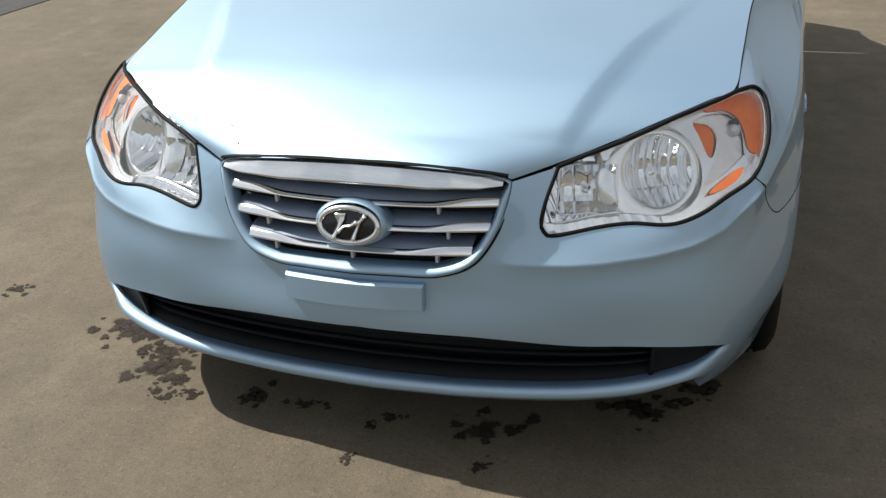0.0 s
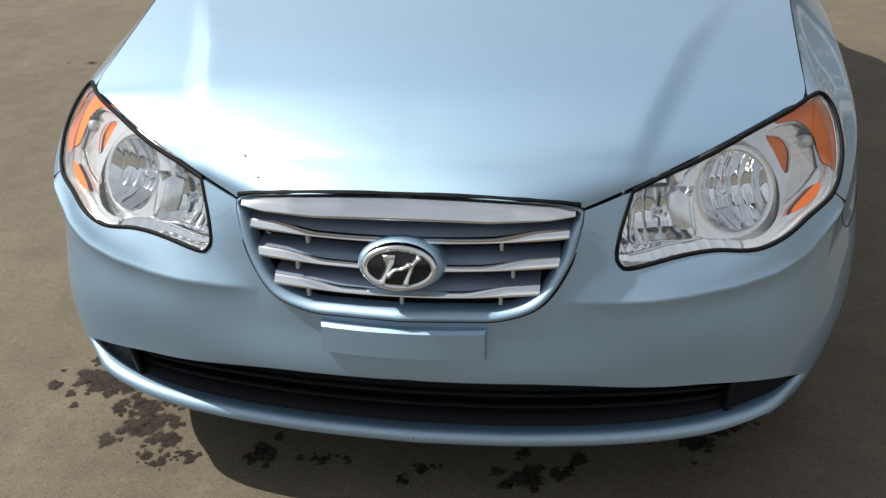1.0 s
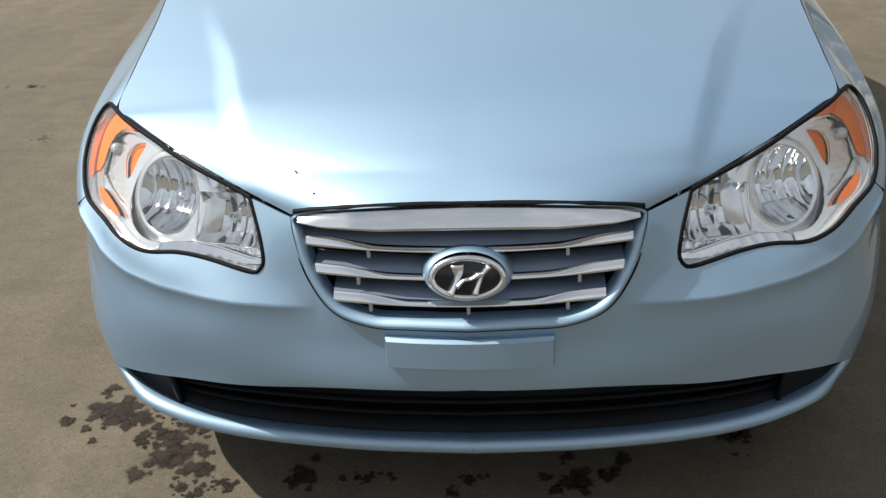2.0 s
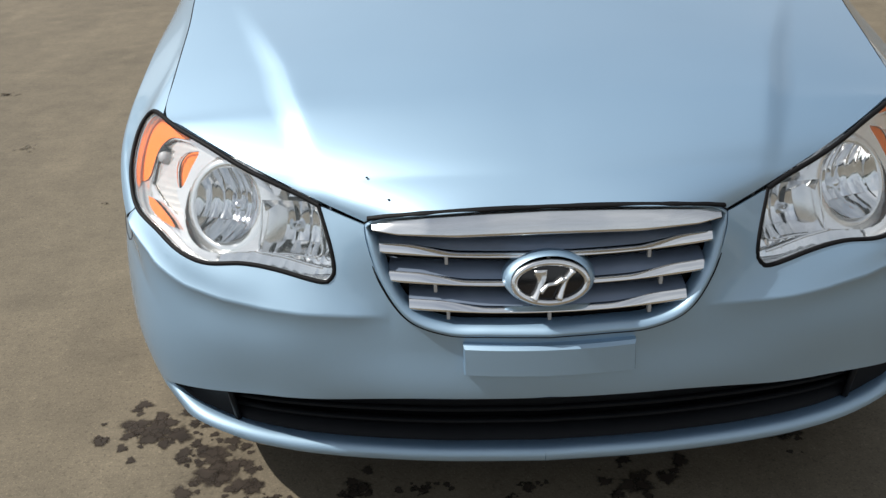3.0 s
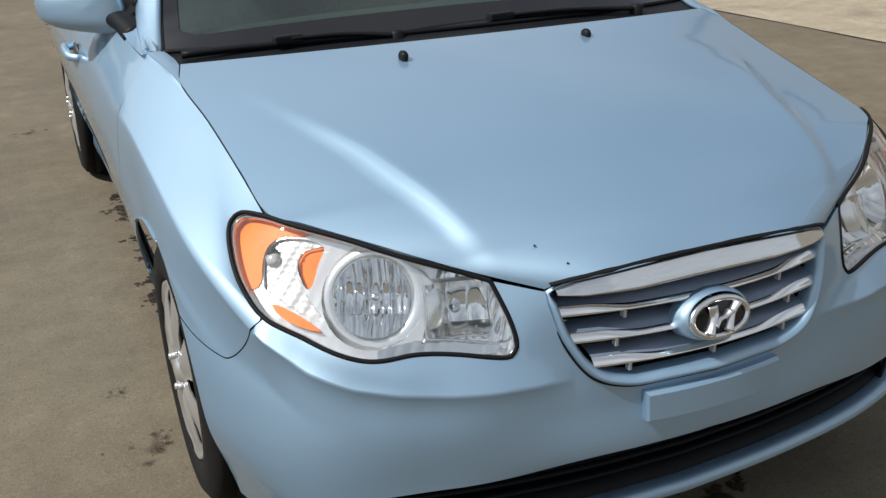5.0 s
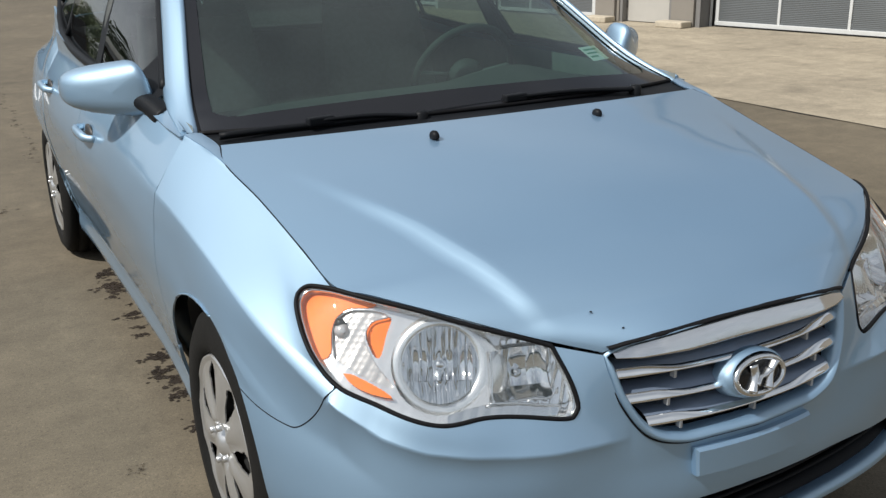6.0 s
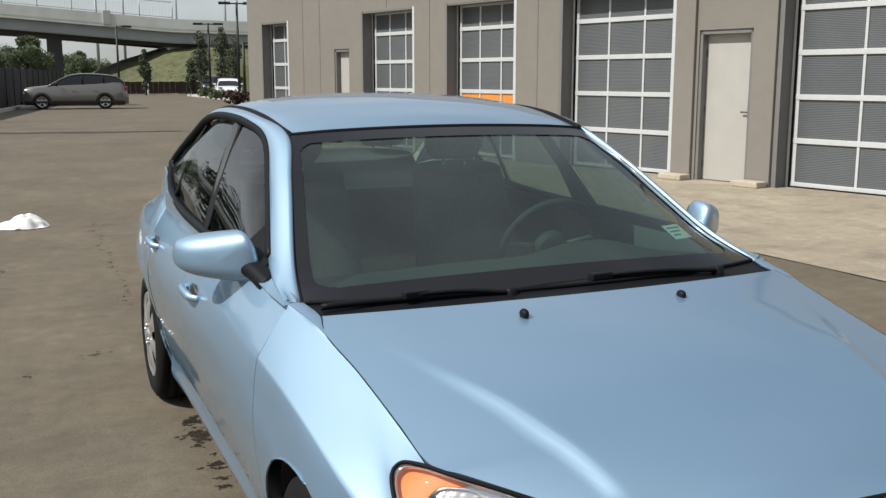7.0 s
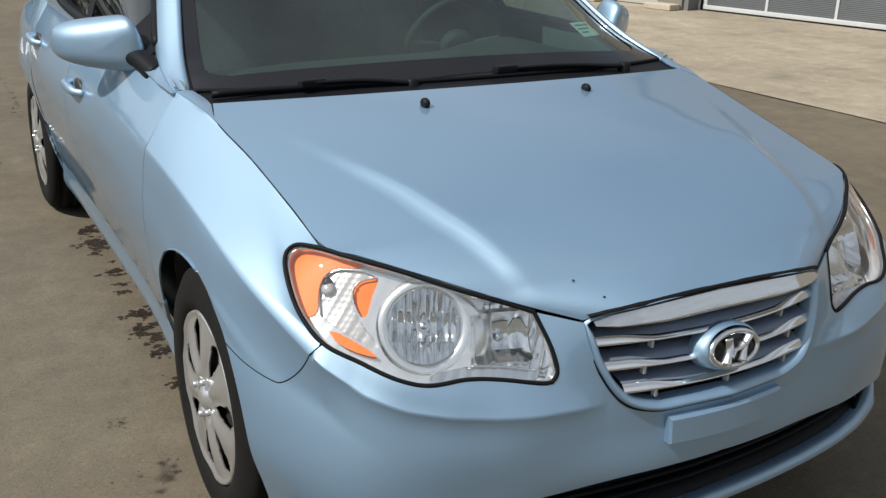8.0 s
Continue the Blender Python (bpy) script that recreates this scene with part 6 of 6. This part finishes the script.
    tagged(ob, "crumpled white cloth lying on the concrete", "cloth")


build_cloth()


# ---------------------------------------------------------------- things farther off
def far(bearing, dist, z=0.0):
    """A place by bearing (degrees east of north) and distance from the car's front."""
    a = radians(bearing + .35)
    return Vector((-1.39 + dist * math.sin(a), -1.25 + dist * math.cos(a), z))


def simple_wheel(parent, x, y, r, side):
    m = Matrix.Translation((x, y, r)) @ Matrix.Diagonal((side, 1, 1, 1))
    w = part("wheel", moved(lathe([(-.20, r * .6), (-.20, r * .93), (-.17, r), (-.03, r), (0, r * .93), (-.005, r * .66), (-.03, r * .64)], 28), m), RUBBER, parent)
    rim = []
    for k in range(5):
        a = k * 2 * math.pi / 5
        rim.append(moved(box(-.03, -.012, -.035, .035, .03, r * .62), m @ Matrix.Rotation(a, 4, "X")))
    rim.append(moved(lathe([(-.012, .001), (-.012, .06), (-.04, .06)], 16), m))
    rim.append(moved(lathe([(-.012, r * .60), (-.008, r * .66), (-.03, r * .67)], 28), m))
    part("rim", join(*rim), COVER, w, smooth=False)
    part("brake_disc", moved(lathe([(-.06, .001), (-.06, r * .6)], 20), m), LINER, w)


def vehicle(name, L, W, H, paint, label, profile, roof, wheels, r, lights=True):
    """A parked vehicle, nose toward -y, in its own space: body from side profiles, glass, wheels, lamps."""
    car_ = thing(name, (0, 0, 0), label, "car")
    ys = np.linspace(0, L, 60)
    top = np.interp(ys, *zip(*profile))
    plan = W / 2 * (1 - .22 * np.clip(1 - ys / (L * .16), 0, 1) ** 2.2 - .14 * np.clip(1 - (L - ys) / (L * .12), 0, 1) ** 2)
    rows = []
    for y, zt, w in zip(ys, top, plan):
        sec = [(w * .90, .24), (w * .97, .34), (w, .55), (w * .985, .74), (w * .94, zt * .93), (w * .84, zt), (0, zt + .02)]
        rows.append([(-x, y, z) for x, z in sec[:-1]] + [(x, y, z) for x, z in sec[::-1]])
    v, f = grid(np.array(rows))
    n = len(rows[0])
    f = f + [tuple(range(n)), tuple(range((len(rows) - 1) * n + n - 1, (len(rows) - 1) * n - 1, -1))]
    part("body", facing((v, f), (0, L / 2, .5)), paint, car_)
    # dark cladding along the foot
    k = [i for i, y in enumerate(ys) if .1 < y < L - .1]
    for side in (1, -1):
        rowsc = [[(side * (plan[i] + .012) * c, ys[i], z) for c, z in ((.90, .21), (.975, .28), (1.0, .36), (1.0, .40))] for i in k]
        part("side_cladding", facing(grid(np.array(rowsc)), (0, L / 2, .4)), TRIM_GREY if H > 1.6 else paint, car_)
    # cabin: roof shell over a ring of glass
    ry = np.linspace(roof[0][0], roof[-1][0], 30)
    rz = np.interp(ry, *zip(*roof))
    bz = np.interp(ry, ys, top)
    rows = []
    for y, z, b in zip(ry, rz, bz):
        z = max(z, b + .01)
        wb = float(np.interp(y, ys, plan)) * .90
        wt = wb - (z - b) * .36
        rows.append([(-wb, y, b - .03), (-(wb + wt) / 2 - .01, y, (b + z) / 2), (-wt, y, z - .04), (-wt * .8, y, z), (0, y, z + .015), (wt * .8, y, z), (wt, y, z - .04), ((wb + wt) / 2 + .01, y, (b + z) / 2), (wb, y, b - .03)])
    A = np.array(rows)
    part("glass", facing(grid(A), (0, L / 2, .8)), DARK_GLASS, car_, "dark windows")
    lo, hi = 6, 26
    top_ = A[lo:hi, 2:7] + (0, 0, .006)
    part("roof", facing(grid(top_), (0, L / 2, .8)), paint, car_, solid=.02)
    for side in (1, -1):
        k = 8 if side > 0 else 0
        for idx in (0, 3, 13, 21, 29):
            q = A[idx] if side > 0 else A[idx]
            c = [q[8], q[7], q[6]] if side > 0 else [q[0], q[1], q[2]]
            part("pillar", tube(np.array(c) + (side * .006, 0, 0), .028, 6), paint if idx in (0, 29) else BLACK, car_)
        rail = A[:, 6] if side > 0 else A[:, 2]
        part("roof_rail", tube(rail + (side * .004, 0, .01), .03, 6), paint, car_)
        for wy in wheels:
            wx = side * (float(np.interp(wy, ys, plan)) + .005)
            simple_wheel(car_, wx, wy, r, side)
            th = np.linspace(0, math.pi, 20)
            part("wheel_arch", grid(np.array([[(wx + side * (.004 if rr < r * 1.1 else .016), wy - rr * math.cos(a), r + rr * math.sin(a)) for a in th] for rr in (r * 1.0, r * 1.12)])), LINER, car_)
        ms = [(roof[0][0] + .35)]
        m = Matrix.Translation((side * (W / 2 + .06), ms[0], bz[3] + .12))
        part("side_mirror", moved(box(-.09, .09, -.05, .05, -.06, .06), m), paint, car_, bevel=.03)
        part("headlight", moved(box(-.16, .16, -.03, .10, -.07, .07), Matrix.Translation((side * W * .36, .10, .78)) @ Matrix.Rotation(side * .5, 4, "Z")), REFLECTOR, car_, bevel=.03)
        part("tail_light", moved(box(-.10, .10, -.10, .04, -.10, .10), Matrix.Translation((side * W * .40, L - .08, .98 if H > 1.6 else .85)) @ Matrix.Rotation(-side * .5, 4, "Z")), material_red, car_, bevel=.03)
        for dy in (roof[0][0] + .75, roof[0][0] + 1.75):
            part("door_handle", box(side * W * .5 - .02, side * W * .5 + .03, dy + .3, dy + .48, .86, .89), paint, car_, bevel=.01)
    part("bumper_trim", moved(box(-W * .40, W * .40, -.03, .10, .22, .40), Matrix.Translation((0, .02, 0))), BLACK, car_, bevel=.04)
    return car_


material_red = material("red_lamp_plastic", (0.30, 0.02, 0.02), 0.2, vary=0.1, scale=20, coat=0.5)


def place(ob, at, heading):
    """Turns a thing built at the origin and sets it down."""
    ob.matrix_basis = Matrix.Translation(at) @ Matrix.Rotation(radians(heading), 4, "Z")


SUV_SIDE = [(0, .66), (.05, .84), (.20, .99), (.6, 1.06), (1.3, 1.13), (2.0, 1.19), (3.4, 1.25), (4.3, 1.33), (4.62, 1.31), (4.76, 1.05), (4.84, .62), (4.9, .50)]
SUV_ROOF = [(1.26, 1.13), (1.75, 1.42), (2.2, 1.62), (2.7, 1.70), (3.3, 1.70), (4.1, 1.63), (4.45, 1.56), (4.72, 1.29)]
suv = vehicle("parked_suv", 4.9, 1.88, 1.69, GREY_PAINT, "bronze-grey sport utility vehicle parked across the lot", SUV_SIDE, SUV_ROOF, (.95, 3.80), .375)
place(suv, far(.52, 51.5), -94)
SEDAN_SIDE = [(0, .62), (.2, .76), (1.2, .92), (3.6, .98), (4.4, .98), (4.7, .70)]
SEDAN_ROOF = [(1.1, .93), (1.9, 1.36), (2.5, 1.45), (3.2, 1.42), (4.1, 1.0)]
white = vehicle("parked_white_car", 4.7, 1.82, 1.46, WHITE_PAINT, "white car parked beyond the grey vehicle", SEDAN_SIDE, SEDAN_ROOF, (.9, 3.65), .33)
place(white, far(1.3, 58.0), -96)
w2 = vehicle("parked_white_car", 4.7, 1.82, 1.46, WHITE_PAINT, "white car parked nose out by the kerb", SEDAN_SIDE, SEDAN_ROOF, (.9, 3.65), .33)
place(w2, far(11.5, 72.0), -9)
blk = vehicle("parked_black_suv", 4.9, 1.9, 1.75, DARK_PAINT, "black sport utility vehicle parked by the kerb", SUV_SIDE, SUV_ROOF, (.95, 3.80), .37)
place(blk, far(10.6, 80.0), -9)


# ---------------------------------------------------------------- fences
def board_fence(name, a, b, h, mat, label, step=2.4, boards=8):
    a, b = Vector(a), Vector(b)
    d = b - a
    fence = thing(name, tuple(a), label, "fence")
    n = max(1, int(d.length / step))
    ang = math.atan2(d.y, d.x)
    for k in range(n + 1):
        p = a + d * (k / n)
        m = Matrix.Translation(p) @ Matrix.Rotation(ang, 4, "Z")
        part("post", moved(box(-.05, .05, -.05, .05, 0, h + .05), m), mat, fence, smooth=False)
        if k == n:
            break
        w = d.length / n
        for q in range(boards):
            x0 = w * q / boards
            part("board", moved(box(x0 + .008, x0 + w / boards - .008, -.012, .012, .08, h - .02 * (q % 2)), m), mat, fence, smooth=False)
        for z in (.3, h - .35):
            part("rail", moved(box(0, w, .012, .05, z, z + .08), m), mat, fence, smooth=False)
    return fence


board_fence("board_fence", far(-7.85, 27.0), far(2.70, 78.0), 1.95, FENCE, "long dark brown board fence on a low kerb")
kerb = part("kerb", facing(join(*[(lambda a, b: ([tuple(a), tuple(b), tuple(b + Vector((.25, 0, 0))), tuple(a + Vector((.25, 0, 0))), tuple(a + Vector((0, 0, .14))), tuple(b + Vector((0, 0, .14))), tuple(b + Vector((.25, 0, .14))), tuple(a + Vector((.25, 0, .14)))], [(0, 3, 2, 1), (4, 5, 6, 7), (0, 1, 5, 4), (2, 3, 7, 6), (0, 4, 7, 3), (1, 2, 6, 5)]))(far(-7.65, 27.0), far(2.85, 78.0))]), tuple(far(-1, 45, .05))), KERB, None, smooth=False)
tagged(kerb, "pale concrete kerb along the board fence", "kerb", "", "structure")
board_fence("low_fence", far(5.2, 94.0), far(10.6, 96.0), 1.15, RED_FENCE, "low dark red fence at the foot of the slope", 3.0, 6)
for bearing, d0 in ((7.05, 92), (10.0, 88), (10.15, 84)):
    p = far(bearing, d0)
    ob = part("white_bollard", lathe([(0, .09), (1.2, .09), (1.28, .06), (1.3, .001)], 12, "z", tuple(p)), WHITE_PAINT, None)
    tagged(ob, "short white bollard post", "bollard", "bollards at the far kerb")


def kerb_strip(pts, label):
    P = curve([tuple(p)[:2] for p in pts], 30)
    d = np.gradient(P, axis=0)
    d /= np.linalg.norm(d, axis=1)[:, None]
    n = np.stack([-d[:, 1], d[:, 0]], 1)
    A = np.stack([np.c_[P + n * o, np.full(30, z)] for o, z in ((.35, 0), (.35, .15), (-.35, .15), (-.35, 0))], 1)
    ob = part("kerb", grid(A), KERB, None, smooth=False)
    tagged(ob, label, "kerb", "", "structure")


kerb_strip([far(9.4, 84), far(10.2, 78), far(11.2, 70), far(12.2, 63)], "pale concrete kerb by the parked cars")
kerb_strip([far(4.5, 95), far(7.5, 96), far(9.6, 96)], "pale concrete kerb at the foot of the slope")


# ---------------------------------------------------------------- embankment and bridge
def build_hill():
    n, m = 46, 24
    P = np.zeros((n, m, 3))
    for i in range(n):
        b = 1.5 + 22.5 * i / (n - 1)
        for j in range(m):
            d = 97.0 + 34.0 * j / (m - 1) + 1.5 * math.sin(i * .3)
            k = min(1, (j / (m - 1)) * 2.4)
            rise = 1 - (1 - k) ** 1.6
            top = float(np.interp(b, [1.5, 4.0, 4.4, 5.3, 6.35, 7.5, 9.9, 12.6, 24], [0, 1.8, 2.3, 3.0, 3.7, 4.4, 5.6, 6.3, 7.2]))
            P[i, j] = far(b, d, max(0, top * rise + .35 * noise.noise(Vector((i * .35, j * .4, 0)))) - .02)
    ob = part("grassy_slope", grid(P), GRASS, None)
    tagged(ob, "sunlit grassy embankment rising to the bridge", "hill", "", "structure")
    # tufts
    rnd = random.Random(9)
    V, F = [], []
    for _ in range(900):
        i, j = rnd.uniform(0, n - 1.01), rnd.uniform(0, (m - 1.01) * .75)
        a, c = int(i), int(j)
        p = P[a, c] * (1 - (i - a)) + P[a + 1, c] * (i - a)
        h, w = rnd.uniform(.03, .10), rnd.uniform(.08, .22)
        t = rnd.uniform(0, 3.14)
        k = len(V)
        V += [(p[0] - w * math.cos(t), p[1] - w * math.sin(t), p[2] - .05), (p[0] + w * math.cos(t), p[1] + w * math.sin(t), p[2] - .05), (p[0] + rnd.uniform(-.1, .1), p[1], p[2] + h)]
        F.append((k, k + 1, k + 2))
    ob = part("grass_tufts", (V, F), GRASS, None, smooth=False)
    tagged(ob, "rough dry grass tufts on the slope", "grass", "", "stuff")


build_hill()


def build_bridge():
    p1, p2 = np.array(far(-0.4, 106.0))[:2], np.array(far(8.35, 105.0))[:2]
    line = line2(p1 - 3.5 * (p2 - p1), p1 + 2.3 * (p2 - p1), 60)
    fall = np.interp(np.linspace(-3.5, 2.3, 60), [-3.5, 0, 1, 2.3], [2.0, 0.2, -1.05, -1.5])
    d = np.gradient(line, axis=0)
    d /= np.linalg.norm(d, axis=1)[:, None]
    nrm = np.stack([-d[:, 1], d[:, 0]], 1)
    zb = 6.0
    bridge = thing("overpass_bridge", tuple(far(4, 118)), "grey concrete road overpass with a steel girder and railing", "bridge")

    def strip(sec):
        return grid(np.array([[(*(p + n_ * o), z + dz) for o, z in sec] for p, n_, dz in zip(line, nrm, fall)]), closed_v=True)
    s = 1 if (np.array(far(4, 118))[:2] - np.array([0, 0])) @ nrm[30] < 0 else -1
    front = lambda o: o * s
    part("deck", facing(strip([(front(.6), zb + 1.1), (front(.6), zb + 1.4), (front(-11), zb + 1.4), (front(-11), zb + 1.1)]), tuple(far(4, 122, zb + 1.7))), BRIDGE, bridge, smooth=False)
    part("girder", strip([(front(.0), zb), (front(.06), zb + .12), (front(.0), zb + 1.1), (front(-.4), zb + 1.1), (front(-.4), zb)]), GIRDER, bridge, smooth=False)
    part("girder", strip([(front(-9.6), zb), (front(-9.6), zb + 1.1), (front(-10), zb + 1.1), (front(-10), zb)]), GIRDER, bridge, smooth=False)
    # dark box hung below the girder, standing for shade beneath the deck
    part("shaded_soffit", strip([(front(-.8), zb - .35), (front(-.8), zb + 1.05), (front(-9.6), zb + 1.05), (front(-9.6), zb - .35)]), BRIDGE_SHADED, bridge, smooth=False)
    part("parapet", strip([(front(.62), zb + 1.4), (front(.62), zb + 2.4), (front(.30), zb + 2.4), (front(.30), zb + 1.4)]), BRIDGE, bridge, smooth=False)
    # railing fence on the parapet
    seg = [k for k in range(60) if k < 47]
    for k in seg[::2]:
        p = line[k] + nrm[k] * front(.45)
        part("rail_post", tube([(*p, zb + 2.4 + fall[k]), (*p, zb + 4.1 + fall[k])], .045, 6), GALV, bridge)
    for z in (2.55, 4.05):
        part("rail", tube([(*(line[k] + nrm[k] * front(.45)), zb + z + fall[k]) for k in seg], .04, 6), GALV, bridge)
    wires = []
    for q in range(len(seg) - 1):
        for u in (.2, .4, .6, .8, 1.0):
            p = line[q] * (1 - u) + line[q + 1] * u + nrm[q] * front(.45)
            wires.append(tube([(*p, zb + 2.5 + fall[q]), (*p, zb + 4.05 + fall[q])], .006, 4))
    part("rail_infill", join(*wires), GALV, bridge)
    for k in (10, 24, 33, 42):
        p = line[k] + nrm[k] * front(.45)
        part("pilaster", moved(box(-.35, .35, -.3, .3, 0, 1.35), Matrix.Translation((*p, zb + 1.3 + fall[k]))), BRIDGE, bridge, smooth=False)
    # piers
    for bearing, dist in ((2.35, 107.0), (-16, 108.0)):
        p = far(bearing, dist)
        part("pier", moved(box(-.7, .7, -.6, .6, 0, zb + .02), Matrix.Translation(p)), BRIDGE_SHADED, bridge, bevel=.08)
    # abutment
    p = far(9.3, 110)
    part("abutment", moved(box(-2.6, 2.6, -3.4, 4, 0, zb + .1), Matrix.Translation(p)), BRIDGE, bridge, smooth=False)


build_bridge()


# ---------------------------------------------------------------- lamp posts
def lamp_post(bearing, dist, h, heads):
    p = far(bearing, dist)
    e = thing("street_lamp", tuple(p), "dark bronze parking lot lamp post", "street lamp", "lamp posts")
    part("pole", tube([tuple(p), tuple(p + Vector((0, 0, h)))], [.10, .075], 10), POLE, e)
    part("pole_base", lathe([(0, .28), (.6, .28), (.62, .2), (.62, .01)], 14, "z", tuple(p)), KERB, e)
    for sgn in heads:
        part("arm", moved(box(0 if sgn > 0 else -.5, .5 if sgn > 0 else 0, -.04, .04, h - .12, h - .04), Matrix.Translation(p) @ Matrix.Rotation(-.2, 4, "Z")), POLE, e, smooth=False)
        part("lamp_head", moved(box(.4 if sgn > 0 else -1.15, 1.15 if sgn > 0 else -.4, -.2, .2, h - .14, h + .02), Matrix.Translation(p) @ Matrix.Rotation(-.2, 4, "Z")), POLE, e, bevel=.03)


for bearing, dist, h, heads in ((5.55, 82, 5.5, (1,)), (10.45, 80, 5.7, (1, -1)), (12.05, 66, 6.3, (1, -1)), (12.35, 60, 3.6, (1,))):
    lamp_post(bearing, dist, h, heads)
for bearing, dist, h in ((4.55, 128, 15), (5.95, 140, 17), (8.75, 150, 19), (11.4, 150, 19), (12.05, 150, 20)):
    p = far(bearing, dist)
    e = thing("tall_pole", tuple(p), "tall grey pole standing behind the bridge", "pole", "tall poles")
    part("pole", tube([tuple(p), tuple(p + Vector((0, 0, h)))], [.22, .14], 8), GALV, e)
    part("pole_head", moved(box(-.5, .5, -.15, .15, h - .1, h + .1), Matrix.Translation(p)), GALV, e, bevel=.04)


# ---------------------------------------------------------------- trees
def leaf_cloud(centers, count, size, seed):
    """Many small leaf clumps scattered in and on a set of balls, with gaps."""
    rnd = random.Random(seed)
    V, F = [], []
    wts = [c[3] ** 2 for c in centers]
    for _ in range(count):
        cx, cy, cz, r = rnd.choices(centers, wts)[0]
        while True:
            x, y, z = (rnd.uniform(-1, 1) for _ in range(3))
            q = x * x + y * y + z * z
            if .15 < q < 1:
                break
        g = .75 + .5 * noise.noise(Vector((cx + x * r, cy + y * r, cz + z * r)) * .9)
        p = Vector((cx + x * r * g, cy + y * r * g, cz + z * r * g))
        s = size * rnd.uniform(.5, 1.3)
        a = Vector((rnd.uniform(-1, 1), rnd.uniform(-1, 1), rnd.uniform(-1, 1))).normalized()
        b = a.orthogonal().normalized()
        c = a.cross(b)
        k = len(V)
        V += [tuple(p + b * s), tuple(p + c * s * .6), tuple(p - b * s), tuple(p - c * s * .6 + a * s * .3)]
        F.append((k, k + 1, k + 2, k + 3))
    return V, F


def tree(bearing, dist, h, width, mat, seed, label, slim=False, count=1500, size=.22, z0=0.0):
    rnd = random.Random(seed)
    p = far(bearing, dist, z0)
    e = thing("tree", tuple(p), label, "tree", "trees round the lot")
    t0 = .12 if slim else .18
    top = p + Vector((rnd.uniform(-.2, .2), rnd.uniform(-.2, .2), h * .8))
    part("trunk", tube(curve([tuple(p), tuple(p + (top - p) * .4 + Vector((rnd.uniform(-.15, .15), 0, 0))), tuple(top)], 12), np.linspace(h * .020 + .03, .03, 12), 8), BARK, e)
    cs = []
    n = 9 if slim else 16
    for k in range(n):
        f = (k + .5) / n
        rr = width * (math.sin(math.pi * (.12 + .80 * f)) ** .8) * (.55 if slim else .5)
        a = rnd.uniform(0, 6.28)
        off = width * (.18 if slim else .55) * math.sin(math.pi * (.1 + .85 * f)) * rnd.uniform(.3, 1)
        c = p + Vector((off * math.cos(a), off * math.sin(a), h * (t0 + (1 - t0) * f)))
        cs.append((c.x, c.y, c.z, max(.35, rr * rnd.uniform(.7, 1.1))))
        part("limb", tube(curve([tuple(p + (top - p) * min(.95, f * .9 + .05)), tuple((p + (top - p) * f + c) / 2), tuple(c)], 6), np.linspace(.05, .015, 6), 5), BARK, e)
    part("crown", leaf_cloud(cs, count, size, seed), mat, e, smooth=False)


tree(6.95, 90, 3.9, 1.25, DARK_LEAF, 1, "slim dark green young tree", True, 3000, .075)
tree(9.45, 86, 3.0, 1.3, DARK_LEAF, 2, "bushy dark young tree", True, 3000, .075)
tree(10.0, 84, 5.2, 1.55, DARK_LEAF, 3, "slim dark green young tree", True, 3400, .075)
tree(11.15, 82, 5.6, 1.9, DARK_LEAF, 4, "slim dark green young tree", True, 3800, .075)
tree(11.9, 80, 4.6, 1.7, DARK_LEAF, 5, "slim dark green young tree", True, 3400, .075)
for k, (b, d, h, w) in enumerate([(-3.5, 76, 4.6, 2.6), (-1.0, 84, 3.4, 2.4), (0.9, 92, 5.0, 2.6), (3.6, 130, 4.6, 3.2), (4.4, 140, 3.6, 3.4), (5.3, 150, 3.0, 3.0), (-6.5, 80, 7.0, 3.5), (-10, 84, 7.5, 4.0), (0.0, 128, 4.8, 4.2), (2.7, 135, 4.4, 3.8)]):
    tree(b, d, h, w, LEAF, 20 + k, "broad green tree beyond the fence", False, 12000, .105)


def shrub(bearing, dist, r, mat, seed, label):
    p = far(bearing, dist)
    cs = [(p.x + random.Random(seed + k).uniform(-r, r), p.y + random.Random(seed + k + 9).uniform(-r, r) * .5, r * .55, r * .6) for k in range(5)]
    e = thing("shrub", tuple(p), label, "shrub", "shrubs by the kerb")
    part("stems", tube([tuple(p), (p.x, p.y, r * .7)], .04, 6), BARK, e)
    part("foliage", leaf_cloud(cs, 700, .11, seed), mat, e, smooth=False)


shrub(10.25, 76, .75, LEAF, 50, "low green shrub beside the kerb")
shrub(11.0, 69, .7, LEAF, 51, "low green shrub beside the kerb")
shrub(12.2, 56, .80, material("red_leaves", (0.04, 0.016, 0.014), 0.8, vary=0.3, scale=2), 52, "dark red hedge shrub at the corner")
shrub(12.6, 54, .80, bpy.data.materials["red_leaves"], 53, "dark red hedge shrub at the corner")


# far woods out of view: west read from glass reflections, rest added to darken reflections
def build_woods():
    rnd = random.Random(77)
    V, F = [], []
    for k in range(190):
        b = rnd.uniform(22, 350)
        d = rnd.uniform(120, 190)
        h = rnd.uniform(14, 22) if b > 255 else rnd.uniform(9, 15)
        p = far(b, d)
        v, f = leaf_cloud([(p.x + rnd.uniform(-3, 3), p.y + rnd.uniform(-3, 3), h * (.25 + .25 * q), rnd.uniform(4, 6.5)) for q in range(3)], 1000, .48, k)
        n = len(V)
        V += v
        F += [tuple(i + n for i in q) for q in f]
    ob = part("unseen_far_woods", (V, F), DARK_LEAF, None, smooth=False)
    tagged(ob, "unseen dark far woods put round the lot for reflections", "woods", "", "stuff")


build_woods()
